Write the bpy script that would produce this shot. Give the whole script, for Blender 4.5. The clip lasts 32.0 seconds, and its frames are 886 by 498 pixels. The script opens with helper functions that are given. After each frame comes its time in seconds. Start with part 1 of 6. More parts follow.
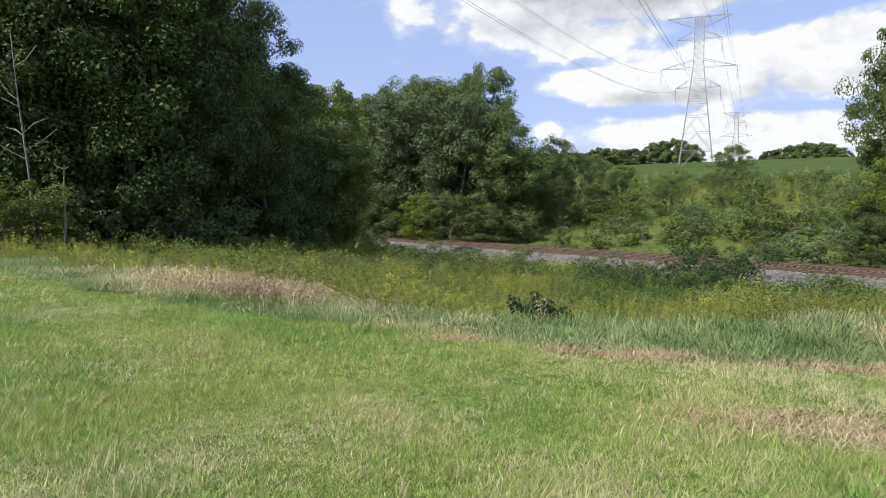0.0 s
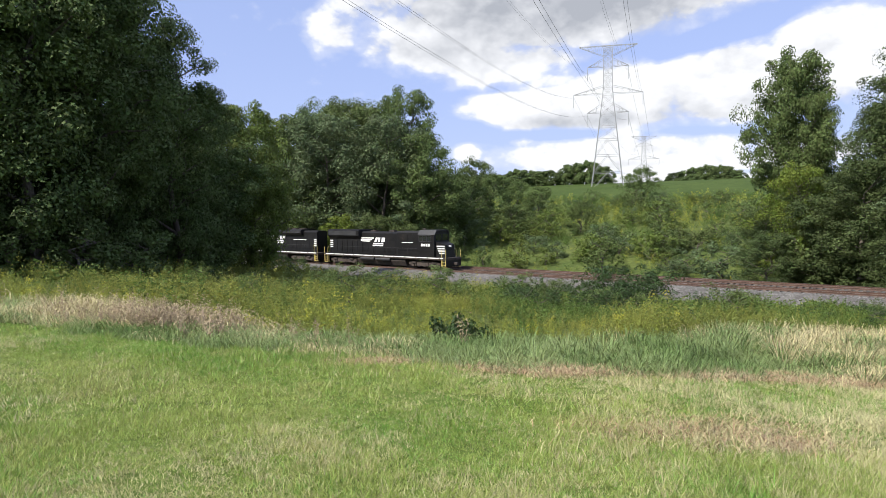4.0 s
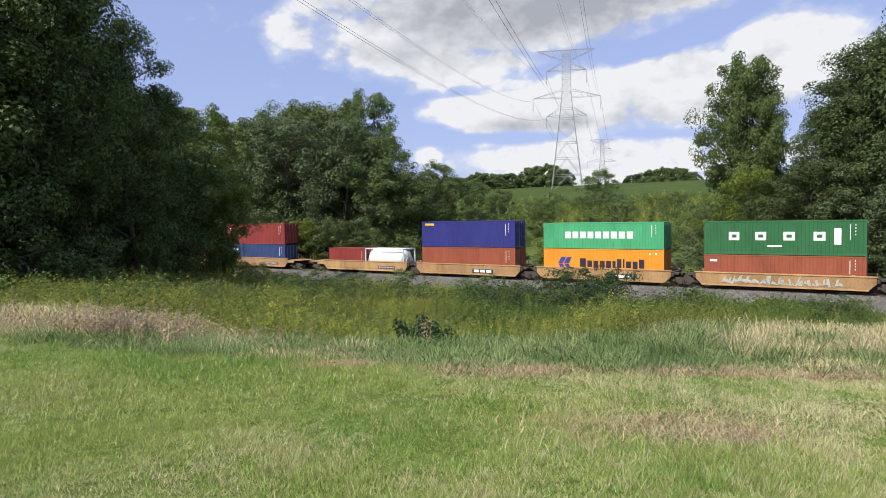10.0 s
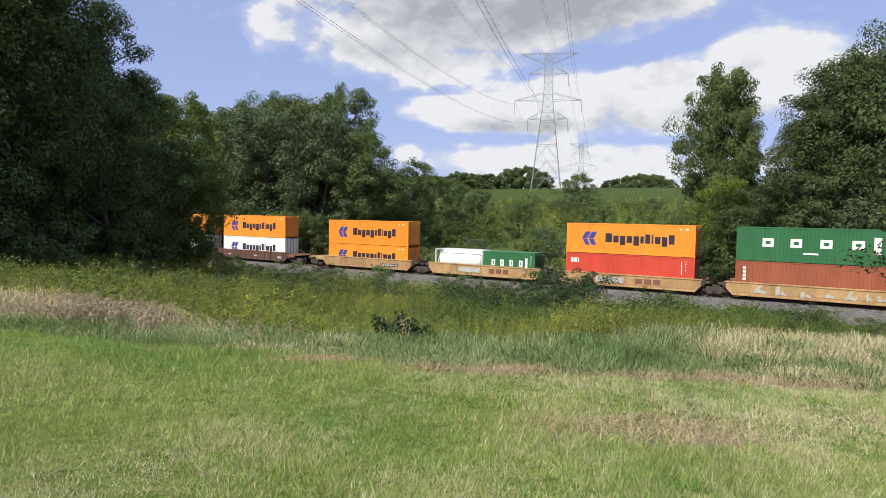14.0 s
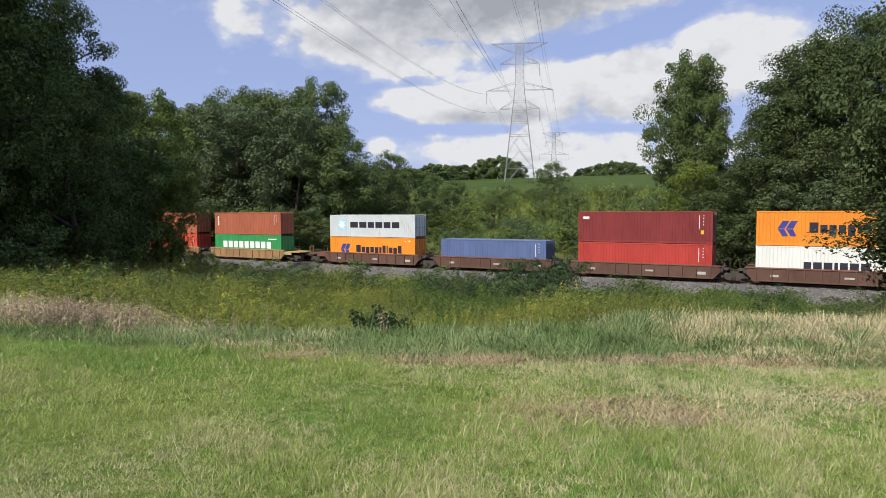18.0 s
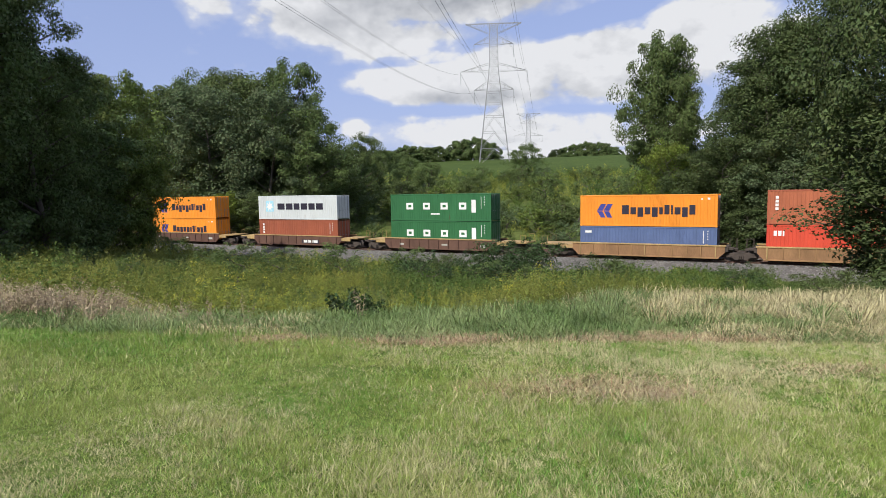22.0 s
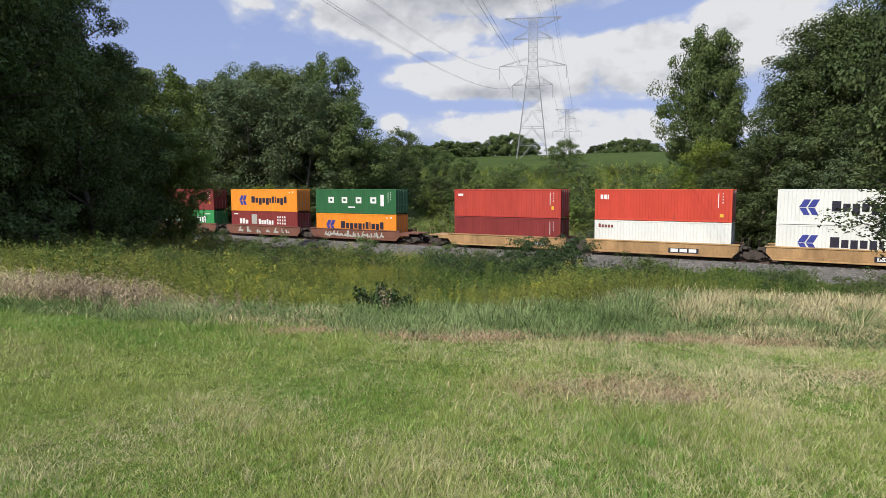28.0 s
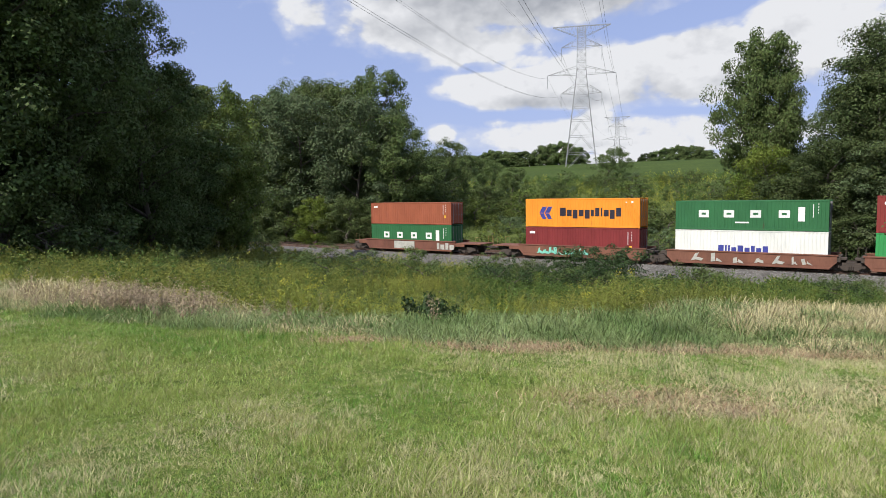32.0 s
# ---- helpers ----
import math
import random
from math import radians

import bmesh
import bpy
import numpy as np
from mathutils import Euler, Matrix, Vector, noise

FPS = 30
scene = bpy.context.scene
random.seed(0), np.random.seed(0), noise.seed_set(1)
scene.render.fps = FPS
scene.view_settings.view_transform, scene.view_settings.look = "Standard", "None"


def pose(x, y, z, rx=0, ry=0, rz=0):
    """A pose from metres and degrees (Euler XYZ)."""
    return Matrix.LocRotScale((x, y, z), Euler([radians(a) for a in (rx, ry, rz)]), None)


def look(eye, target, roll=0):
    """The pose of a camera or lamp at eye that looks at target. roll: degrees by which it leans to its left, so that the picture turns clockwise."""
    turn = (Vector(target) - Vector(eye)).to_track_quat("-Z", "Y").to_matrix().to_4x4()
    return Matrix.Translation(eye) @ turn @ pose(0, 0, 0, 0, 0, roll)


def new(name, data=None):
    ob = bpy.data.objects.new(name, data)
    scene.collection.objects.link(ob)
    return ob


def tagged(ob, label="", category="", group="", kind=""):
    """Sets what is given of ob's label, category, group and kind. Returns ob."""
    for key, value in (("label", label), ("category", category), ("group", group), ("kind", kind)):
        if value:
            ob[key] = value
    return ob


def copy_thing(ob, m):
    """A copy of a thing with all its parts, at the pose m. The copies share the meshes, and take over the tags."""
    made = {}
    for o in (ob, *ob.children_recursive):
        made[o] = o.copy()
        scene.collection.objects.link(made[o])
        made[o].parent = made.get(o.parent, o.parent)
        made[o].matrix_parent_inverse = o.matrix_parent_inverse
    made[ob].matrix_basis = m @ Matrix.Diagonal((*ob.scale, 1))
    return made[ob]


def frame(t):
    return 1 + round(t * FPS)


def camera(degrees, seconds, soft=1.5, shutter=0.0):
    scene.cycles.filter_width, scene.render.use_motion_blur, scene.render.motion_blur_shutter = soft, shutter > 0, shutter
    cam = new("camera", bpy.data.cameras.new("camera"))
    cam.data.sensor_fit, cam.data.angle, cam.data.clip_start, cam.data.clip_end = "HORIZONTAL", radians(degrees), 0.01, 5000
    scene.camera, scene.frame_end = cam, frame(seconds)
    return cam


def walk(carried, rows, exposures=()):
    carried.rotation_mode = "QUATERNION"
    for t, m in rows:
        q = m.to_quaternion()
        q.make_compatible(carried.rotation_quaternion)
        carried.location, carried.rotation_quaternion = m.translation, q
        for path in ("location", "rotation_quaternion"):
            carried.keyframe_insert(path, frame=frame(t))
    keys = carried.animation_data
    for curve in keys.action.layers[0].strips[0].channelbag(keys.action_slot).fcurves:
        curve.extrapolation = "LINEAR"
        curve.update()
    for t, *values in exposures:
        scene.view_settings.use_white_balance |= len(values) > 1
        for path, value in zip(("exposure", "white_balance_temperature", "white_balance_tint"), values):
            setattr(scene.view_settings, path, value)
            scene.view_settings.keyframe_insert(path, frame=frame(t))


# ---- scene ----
EXPOSURE, SUN_POWER, SKY_POWER = 0.4, 5.0, 0.10
CLOUD_LIT, CLOUD_DARK, SKY_TINT = (7.2, 7.3, 7.6, 1), (3.4, 3.6, 4.05, 1), (2.5, 2.82, 4.2, 1)
cam = camera(68.9, 32.0, 0.8)
PATH = [
    (0, 0.000, -0.000, 6.750, 85.11, 0.13, -0.30),
    (0.5, -0.002, 0.001, 6.753, 85.15, 0.24, 0.19),
    (1, -0.011, 0.004, 6.752, 85.26, 0.19, 0.99),
    (1.5, -0.011, 0.001, 6.751, 85.40, 0.53, 1.35),
    (2, -0.008, -0.007, 6.748, 86.69, -0.46, -2.08),
    (2.5, -0.015, -0.008, 6.750, 87.26, -0.84, -2.72),
    (3, -0.015, -0.025, 6.766, 87.24, -0.19, -4.90),
    (3.5, -0.000, -0.047, 6.775, 87.16, 0.30, -6.44),
    (5.5, -0.005, -0.070, 6.766, 86.12, 0.35, -8.43),
    (6, 0.005, -0.079, 6.754, 86.18, 0.35, -8.89),
    (6.5, 0.002, -0.088, 6.765, 86.20, 0.35, -9.62),
    (7, 0.004, -0.097, 6.768, 86.25, 0.66, -10.12),
    (7.5, 0.006, -0.105, 6.773, 86.36, 0.99, -10.56),
    (8, 0.003, -0.102, 6.762, 86.63, 1.32, -11.02),
    (8.5, -0.003, -0.111, 6.761, 86.86, 1.28, -11.31),
    (9, -0.008, -0.089, 6.752, 87.11, 1.23, -10.71),
    (9.5, -0.019, -0.093, 6.758, 87.18, 0.95, -10.58),
    (10, -0.012, -0.103, 6.757, 87.18, 0.97, -10.62),
    (10.5, -0.020, -0.118, 6.757, 87.14, 0.76, -10.85),
    (11, -0.035, -0.099, 6.755, 87.05, 0.30, -11.00),
    (11.5, -0.073, -0.097, 6.746, 87.06, -0.12, -11.25),
    (12, -0.093, -0.100, 6.750, 87.05, -0.55, -11.57),
    (12.5, -0.093, -0.103, 6.750, 87.04, -1.11, -11.84),
    (13, -0.083, -0.100, 6.739, 87.08, -1.18, -12.14),
    (13.5, -0.098, -0.103, 6.750, 87.05, -1.07, -12.42),
    (14, -0.096, -0.108, 6.746, 87.04, -1.08, -12.57),
    (14.5, -0.084, -0.119, 6.744, 86.98, -0.75, -12.71),
    (16.5, -0.118, -0.233, 6.765, 86.77, 0.09, -13.67),
    (17, -0.110, -0.221, 6.773, 86.01, 0.45, -14.05),
    (17.5, -0.106, -0.213, 6.772, 86.49, 0.40, -14.79),
    (18, -0.109, -0.216, 6.769, 86.33, 0.38, -14.78),
    (18.5, -0.117, -0.225, 6.769, 86.06, 0.42, -14.63),
    (19, -0.117, -0.224, 6.776, 85.85, 0.54, -14.63),
    (19.5, -0.119, -0.223, 6.769, 85.74, 0.41, -14.69),
    (20, -0.119, -0.226, 6.771, 85.64, 0.28, -14.69),
    (20.5, -0.114, -0.248, 6.776, 85.52, 0.63, -14.96),
    (21, -0.106, -0.252, 6.775, 85.32, 0.81, -16.24),
    (21.5, -0.114, -0.257, 6.775, 84.97, 0.86, -16.66),
    (22, -0.112, -0.255, 6.772, 84.72, 0.89, -16.96),
    (22.5, -0.113, -0.260, 6.773, 84.56, 1.01, -16.96),
    (23, -0.108, -0.253, 6.773, 84.59, 1.19, -16.82),
    (23.5, -0.110, -0.262, 6.776, 84.84, 1.13, -16.62),
    (24, -0.105, -0.251, 6.768, 84.90, 1.15, -15.60),
    (24.5, -0.109, -0.251, 6.768, 84.83, 1.03, -14.93),
    (25, -0.107, -0.244, 6.769, 84.64, 0.63, -14.44),
    (25.5, -0.102, -0.248, 6.767, 84.51, 0.34, -14.14),
    (27.5, 0.047, -0.292, 6.780, 84.13, 0.16, -14.04),
    (28, 0.045, -0.292, 6.783, 84.32, 0.23, -13.71),
    (28.5, 0.037, -0.302, 6.786, 84.44, 0.38, -13.10),
    (29, 0.041, -0.302, 6.785, 84.69, 0.56, -12.51),
    (29.5, 0.052, -0.310, 6.785, 84.87, 0.69, -12.05),
    (30, 0.049, -0.301, 6.786, 85.00, 0.53, -11.46),
    (30.5, 0.047, -0.297, 6.785, 85.08, 0.52, -10.96),
    (31, 0.039, -0.300, 6.782, 85.13, 0.76, -10.33),
    (31.5, 0.043, -0.287, 6.777, 85.16, 0.74, -9.59),
    (32, 0.053, -0.289, 6.776, 85.26, 0.79, -9.47),
]
walk(cam, [(t, pose(x, y, z, rx, ry, rz)) for t, x, y, z, rx, ry, rz in PATH],
     exposures=[(0.0, EXPOSURE + 0.04), (1.2, EXPOSURE + 0.05), (2.0, EXPOSURE + 0.15), (3.0, EXPOSURE + 0.13), (7.0, EXPOSURE), (9.0, EXPOSURE - 0.10), (14.0, EXPOSURE - 0.17), (18.0, EXPOSURE - 0.28), (25.0, EXPOSURE - 0.24), (28.0, EXPOSURE - 0.32), (32.0, EXPOSURE - 0.22)])

# ---- plan: the railway runs straight; s metres along the train's way, d metres from the near track towards the lawn ----
TURN = -44.77
UX, UY = math.cos(radians(TURN)), math.sin(radians(TURN))
NX, NY = -UY, UX
FAR = 61.93


def spot(s, d, z=0.0):
    return (UX * s + NX * (FAR - d), UY * s + NY * (FAR - d), z)


def along(x, y):
    return x * UX + y * UY, FAR - (x * NX + y * NY)


EDGE_S = np.array([-300, -60, -30, -21, -16, -12, -9, -6, -3.7, -1.7, 1.5, 6, 15, 40, 200.0])
EDGE_D = np.array([75, 62, 59, 58.2, 57.9, 57, 56.2, 54.9, 53.9, 51.9, 49.7, 46.5, 41, 30, 20.0])


def lawn_edge(s):
    return np.interp(s, EDGE_S, EDGE_D)


def ripple(x, y, seed=0.0):
    return (np.sin(x * 0.31 + 1.3 + seed) * np.sin(y * 0.27 + 0.4 + seed) + 0.5 * np.sin(x * 0.83 + y * 0.61 + seed)
            + 0.35 * np.sin(1.7 * x - 1.1 * y + 2.0 + seed))


def ground_z(x, y):
    x, y = np.asarray(x, float), np.asarray(y, float)
    s, d = along(x, y)
    lawn = 5.15 - 0.075 * (61.9 - np.clip(d, 52, 140))
    k = np.clip((d - 8) / 44, 0, 1)
    h00, h10, h01, h11 = 2 * k**3 - 3 * k**2 + 1, k**3 - 2 * k**2 + k, -2 * k**3 + 3 * k**2, k**3 - k**2
    slope = h00 * -0.95 + h10 * 44 * 0.11 + h01 * 4.4075 + h11 * 44 * 0.075
    hill = -0.6 + 0.093 * np.clip(-d - 11, 0, 215) + 1.2 * np.clip((-d - 12) / 14, 0, 1)
    hill -= 0.06 * np.clip(-d - 250, 0, 400)
    drop = np.clip((lawn_edge(s) - d) / 3.5, 0, 1)
    bank = np.interp(s, [-9, -3], [0.42, -0.12]) * drop * drop * (3 - 2 * drop) * np.clip((d - 10) / 25, 0, 1)
    z = -bank + np.where(d > 52, lawn, np.where(d > 8, slope, np.where(d > -9, -0.95, np.maximum(hill, -0.95))))
    rough = np.clip((60 - d) / 12, 0.15, 1) * np.clip((np.abs(d + 2) - 8) / 6, 0, 1)
    return z + 0.07 * ripple(x, y) * rough


# ---- sky and sun ----
SUN_WAY = Vector((-0.86, -0.51, 0.0)).normalized()
SUN_UP = 47.0
world = bpy.data.worlds.new("sky")
scene.world = world
world.use_nodes = True
wn, wl = world.node_tree.nodes, world.node_tree.links
wn.clear()


def node(tree, kind, **settings):
    made = tree.nodes.new(kind)
    for key, value in settings.items():
        if key == "ins":
            for name, v in value.items():
                made.inputs[name].default_value = v
        else:
            setattr(made, key, value)
    return made


def build_sky():
    t = world.node_tree
    out = node(t, "ShaderNodeOutputWorld")
    sky = node(t, "ShaderNodeTexSky", sky_type="NISHITA", sun_disc=False, sun_elevation=radians(SUN_UP),
               sun_rotation=math.atan2(SUN_WAY.x, SUN_WAY.y), air_density=1.0, dust_density=0.6, ozone_density=1.6)
    coord = node(t, "ShaderNodeTexCoord")
    # cumulus field: seen on a flat layer, so that it thins towards the horizon
    sep = node(t, "ShaderNodeSeparateXYZ")
    t.links.new(coord.outputs["Generated"], sep.inputs[0])

    def maths(op, a, b=None, c=None):
        m = node(t, "ShaderNodeMath", operation=op)
        for i, v in enumerate((a, b, c)):
            if v is None:
                continue
            if isinstance(v, (int, float)):
                m.inputs[i].default_value = v
            else:
                t.links.new(v, m.inputs[i])
        return m.outputs[0]

    def blob(yaw, up, wide, tall, gain, tilt=0.0, hard=True):
        """A patch of the sky round a bearing and a height, in degrees, flat in its middle if hard; tilt: how far it rises towards the west."""
        a, e, k = radians(yaw), radians(up), radians(tilt)
        way = Vector((-math.sin(a) * math.cos(e), math.cos(a) * math.cos(e), math.sin(e)))
        east = Vector((math.cos(a), math.sin(a), 0))
        high = east.cross(way)
        side, top = east * math.cos(k) - high * math.sin(k), high * math.cos(k) + east * math.sin(k)
        outs = []
        for axis, size in ((side, wide), (top, tall)):
            dot = node(t, "ShaderNodeVectorMath", operation="DOT_PRODUCT")
            t.links.new(coord.outputs["Generated"], dot.inputs[0])
            dot.inputs[1].default_value = axis / math.sin(radians(size))
            outs.append(maths("MULTIPLY", dot.outputs["Value"], dot.outputs["Value"]))
        dot = node(t, "ShaderNodeVectorMath", operation="DOT_PRODUCT")
        t.links.new(coord.outputs["Generated"], dot.inputs[0])
        dot.inputs[1].default_value = way
        front = maths("GREATER_THAN", dot.outputs["Value"], 0.2)
        q = maths("ADD", outs[0], outs[1])
        fall = maths("EXPONENT", maths("MULTIPLY", maths("MULTIPLY", q, q) if hard else q, -1.0))
        return maths("MULTIPLY", maths("MULTIPLY", fall, front), gain)

    def total(items):
        acc = items[0]
        for it in items[1:]:
            acc = maths("ADD", acc, it)
        return acc

    def most(items):
        acc = items[0]
        for it in items[1:]:
            acc = maths("MAXIMUM", acc, it)
        return acc

    cover = most([
        # the broad grey cloud overhead, its ragged western end, and the rest of it above the view
        blob(-15, 17.2, 15, 3.6, 1.0), blob(-8, 14.6, 8.2, 2.9, 0.9), blob(-13.5, 12.4, 7.5, 2.3, 0.88), blob(-25, 18.2, 11, 3.0, 0.95), blob(2.2, 15.6, 2.6, 2.4, 0.62),
        blob(-1.0, 17.6, 4.0, 1.4, 0.78), blob(-16, 25, 22, 6.5, 0.85), blob(-30, 22, 14, 4, 0.7),
        # the western cumulus, the high eastern one, and the low bank under both
        blob(-17, 9.0, 7.8, 2.2, 1.0), blob(-13.2, 9.2, 4.5, 1.8, 0.9), blob(-10.2, 8.9, 2.0, 1.1, 0.7), blob(-23, 9.8, 6.5, 3.2, 1.0), blob(-31, 10.3, 8.0, 3.6, 1.0), blob(-38.5, 11.8, 6.0, 3.6, 1.0), blob(-43, 10.5, 4.5, 3.0, 0.85),
        blob(-20, 4.9, 8.5, 1.8, 0.9), blob(-27, 4.7, 8, 2.0, 0.92), blob(-22.6, 6.3, 2.2, 1.0, 0.86), blob(-9.3, 5.3, 1.5, 1.0, 0.76), blob(-14.2, 6.4, 1.3, 0.8, 0.66), blob(-34, 4.6, 7, 1.5, 0.7), blob(-22, 2.6, 16, 1.0, 0.78),
        # fair-weather clouds elsewhere
        blob(30, 36, 20, 7, 0.7), blob(120, 35, 40, 14, 0.7), blob(200, 40, 34, 14, 0.7), blob(-90, 30, 26, 12, 0.7)])
    gaps = most([blob(-30.5, 14.0, 5.5, 0.9, 0.72, -13), blob(-12.0, 10.9, 3.4, 0.45, 0.30, -6), blob(-16.5, 6.8, 5.0, 0.45, 0.42), blob(-9.8, 7.4, 2.4, 0.9, 0.45), blob(-31, 6.6, 5, 0.35, 0.22), blob(-18.0, 12.2, 2.5, 0.6, 0.30)])
    cover = maths("SUBTRACT", cover, gaps)
    squash = node(t, "ShaderNodeMapping")
    squash.inputs["Scale"].default_value = (1.0, 1.0, 1.5)
    t.links.new(coord.outputs["Generated"], squash.inputs["Vector"])

    def billows(lift):
        """How thick the cloud is, at a point raised by lift."""
        shift = node(t, "ShaderNodeVectorMath", operation="ADD")
        t.links.new(squash.outputs[0], shift.inputs[0])
        shift.inputs[1].default_value = (lift * -0.6, 0.0, lift)
        big = node(t, "ShaderNodeTexNoise", noise_dimensions="3D", ins={"Scale": 13.0, "Detail": 9.0, "Roughness": 0.60, "Distortion": 0.2})
        t.links.new(shift.outputs[0], big.inputs["Vector"])
        puff = node(t, "ShaderNodeTexVoronoi", feature="SMOOTH_F1", ins={"Scale": 26.0, "Smoothness": 0.6, "Detail": 2.0, "Roughness": 0.55})
        t.links.new(shift.outputs[0], puff.inputs["Vector"])
        a = maths("MULTIPLY", maths("SUBTRACT", big.outputs["Fac"], 0.5), 1.15)
        return maths("ADD", a, maths("MULTIPLY", maths("SUBTRACT", 0.45, puff.outputs["Distance"]), 0.34))

    amount = maths("ADD", cover, billows(0.0))
    ramp = node(t, "ShaderNodeMapRange", interpolation_type="SMOOTHSTEP", ins={"From Min": 0.22, "From Max": 0.58})
    t.links.new(amount, ramp.inputs["Value"])
    veil = node(t, "ShaderNodeMapRange", interpolation_type="SMOOTHSTEP", ins={"From Min": 0.0, "From Max": 0.45, "To Max": 0.38})
    t.links.new(amount, veil.inputs["Value"])
    # undersides: greyer where there is more cloud above
    above = billows(0.04)
    under = maths("MULTIPLY", maths("SUBTRACT", above, billows(0.0)), 0.95)
    shade = total([blob(-16, 17.4, 13, 3.8, 0.95, 0, False), blob(-26, 17.5, 8, 2.6, 0.5, 0, False), blob(-8, 14.2, 5, 2.0, 0.3, 0, False), blob(-18.5, 7.8, 5, 0.7, 0.7, 0, False), blob(-27, 8.1, 6.5, 1.0, 0.5, 0, False), blob(-37, 8.6, 5.5, 1.2, 0.5, 0, False),
                   blob(-22, 4.1, 7, 0.35, 0.30, 0, False), blob(-20, 2.6, 14, 0.5, 0.35, 0, False), blob(-33, 11.2, 4, 0.7, 0.18, 0, False)])
    dark = node(t, "ShaderNodeClamp", ins={"Min": 0.0, "Max": 1.0})
    t.links.new(maths("ADD", under, maths("SUBTRACT", shade, 0.12)), dark.inputs["Value"])
    dark = dark.outputs[0]
    tone = node(t, "ShaderNodeMix", data_type="RGBA")
    tone.inputs["A"].default_value = CLOUD_LIT
    tone.inputs["B"].default_value = CLOUD_DARK
    t.links.new(dark, tone.inputs["Factor"])
    tint = node(t, "ShaderNodeMix", data_type="RGBA", blend_type="MULTIPLY")
    tint.inputs["Factor"].default_value = 1.0
    tint.inputs["B"].default_value = SKY_TINT
    soften = node(t, "ShaderNodeGamma", ins={"Gamma": 0.3})
    t.links.new(sky.outputs[0], soften.inputs["Color"])
    t.links.new(soften.outputs[0], tint.inputs["A"])
    mix = node(t, "ShaderNodeMix", data_type="RGBA")
    t.links.new(maths("MAXIMUM", ramp.outputs[0], veil.outputs[0]), mix.inputs["Factor"])
    t.links.new(tint.outputs["Result"], mix.inputs["A"])
    t.links.new(tone.outputs["Result"], mix.inputs["B"])
    back = node(t, "ShaderNodeBackground", ins={"Strength": SKY_POWER})
    t.links.new(mix.outputs["Result"], back.inputs["Color"])
    t.links.new(back.outputs[0], out.inputs[0])


build_sky()
sun = new("sun", bpy.data.lights.new("sun", "SUN"))
sun.data.energy, sun.data.angle, sun.data.color = SUN_POWER, radians(0.5), (1.0, 0.95, 0.86)
sun_from = Vector((SUN_WAY.x * math.cos(radians(SUN_UP)), SUN_WAY.y * math.cos(radians(SUN_UP)), math.sin(radians(SUN_UP))))
sun.matrix_world = look(tuple(sun_from * 300), (0, 0, 0))


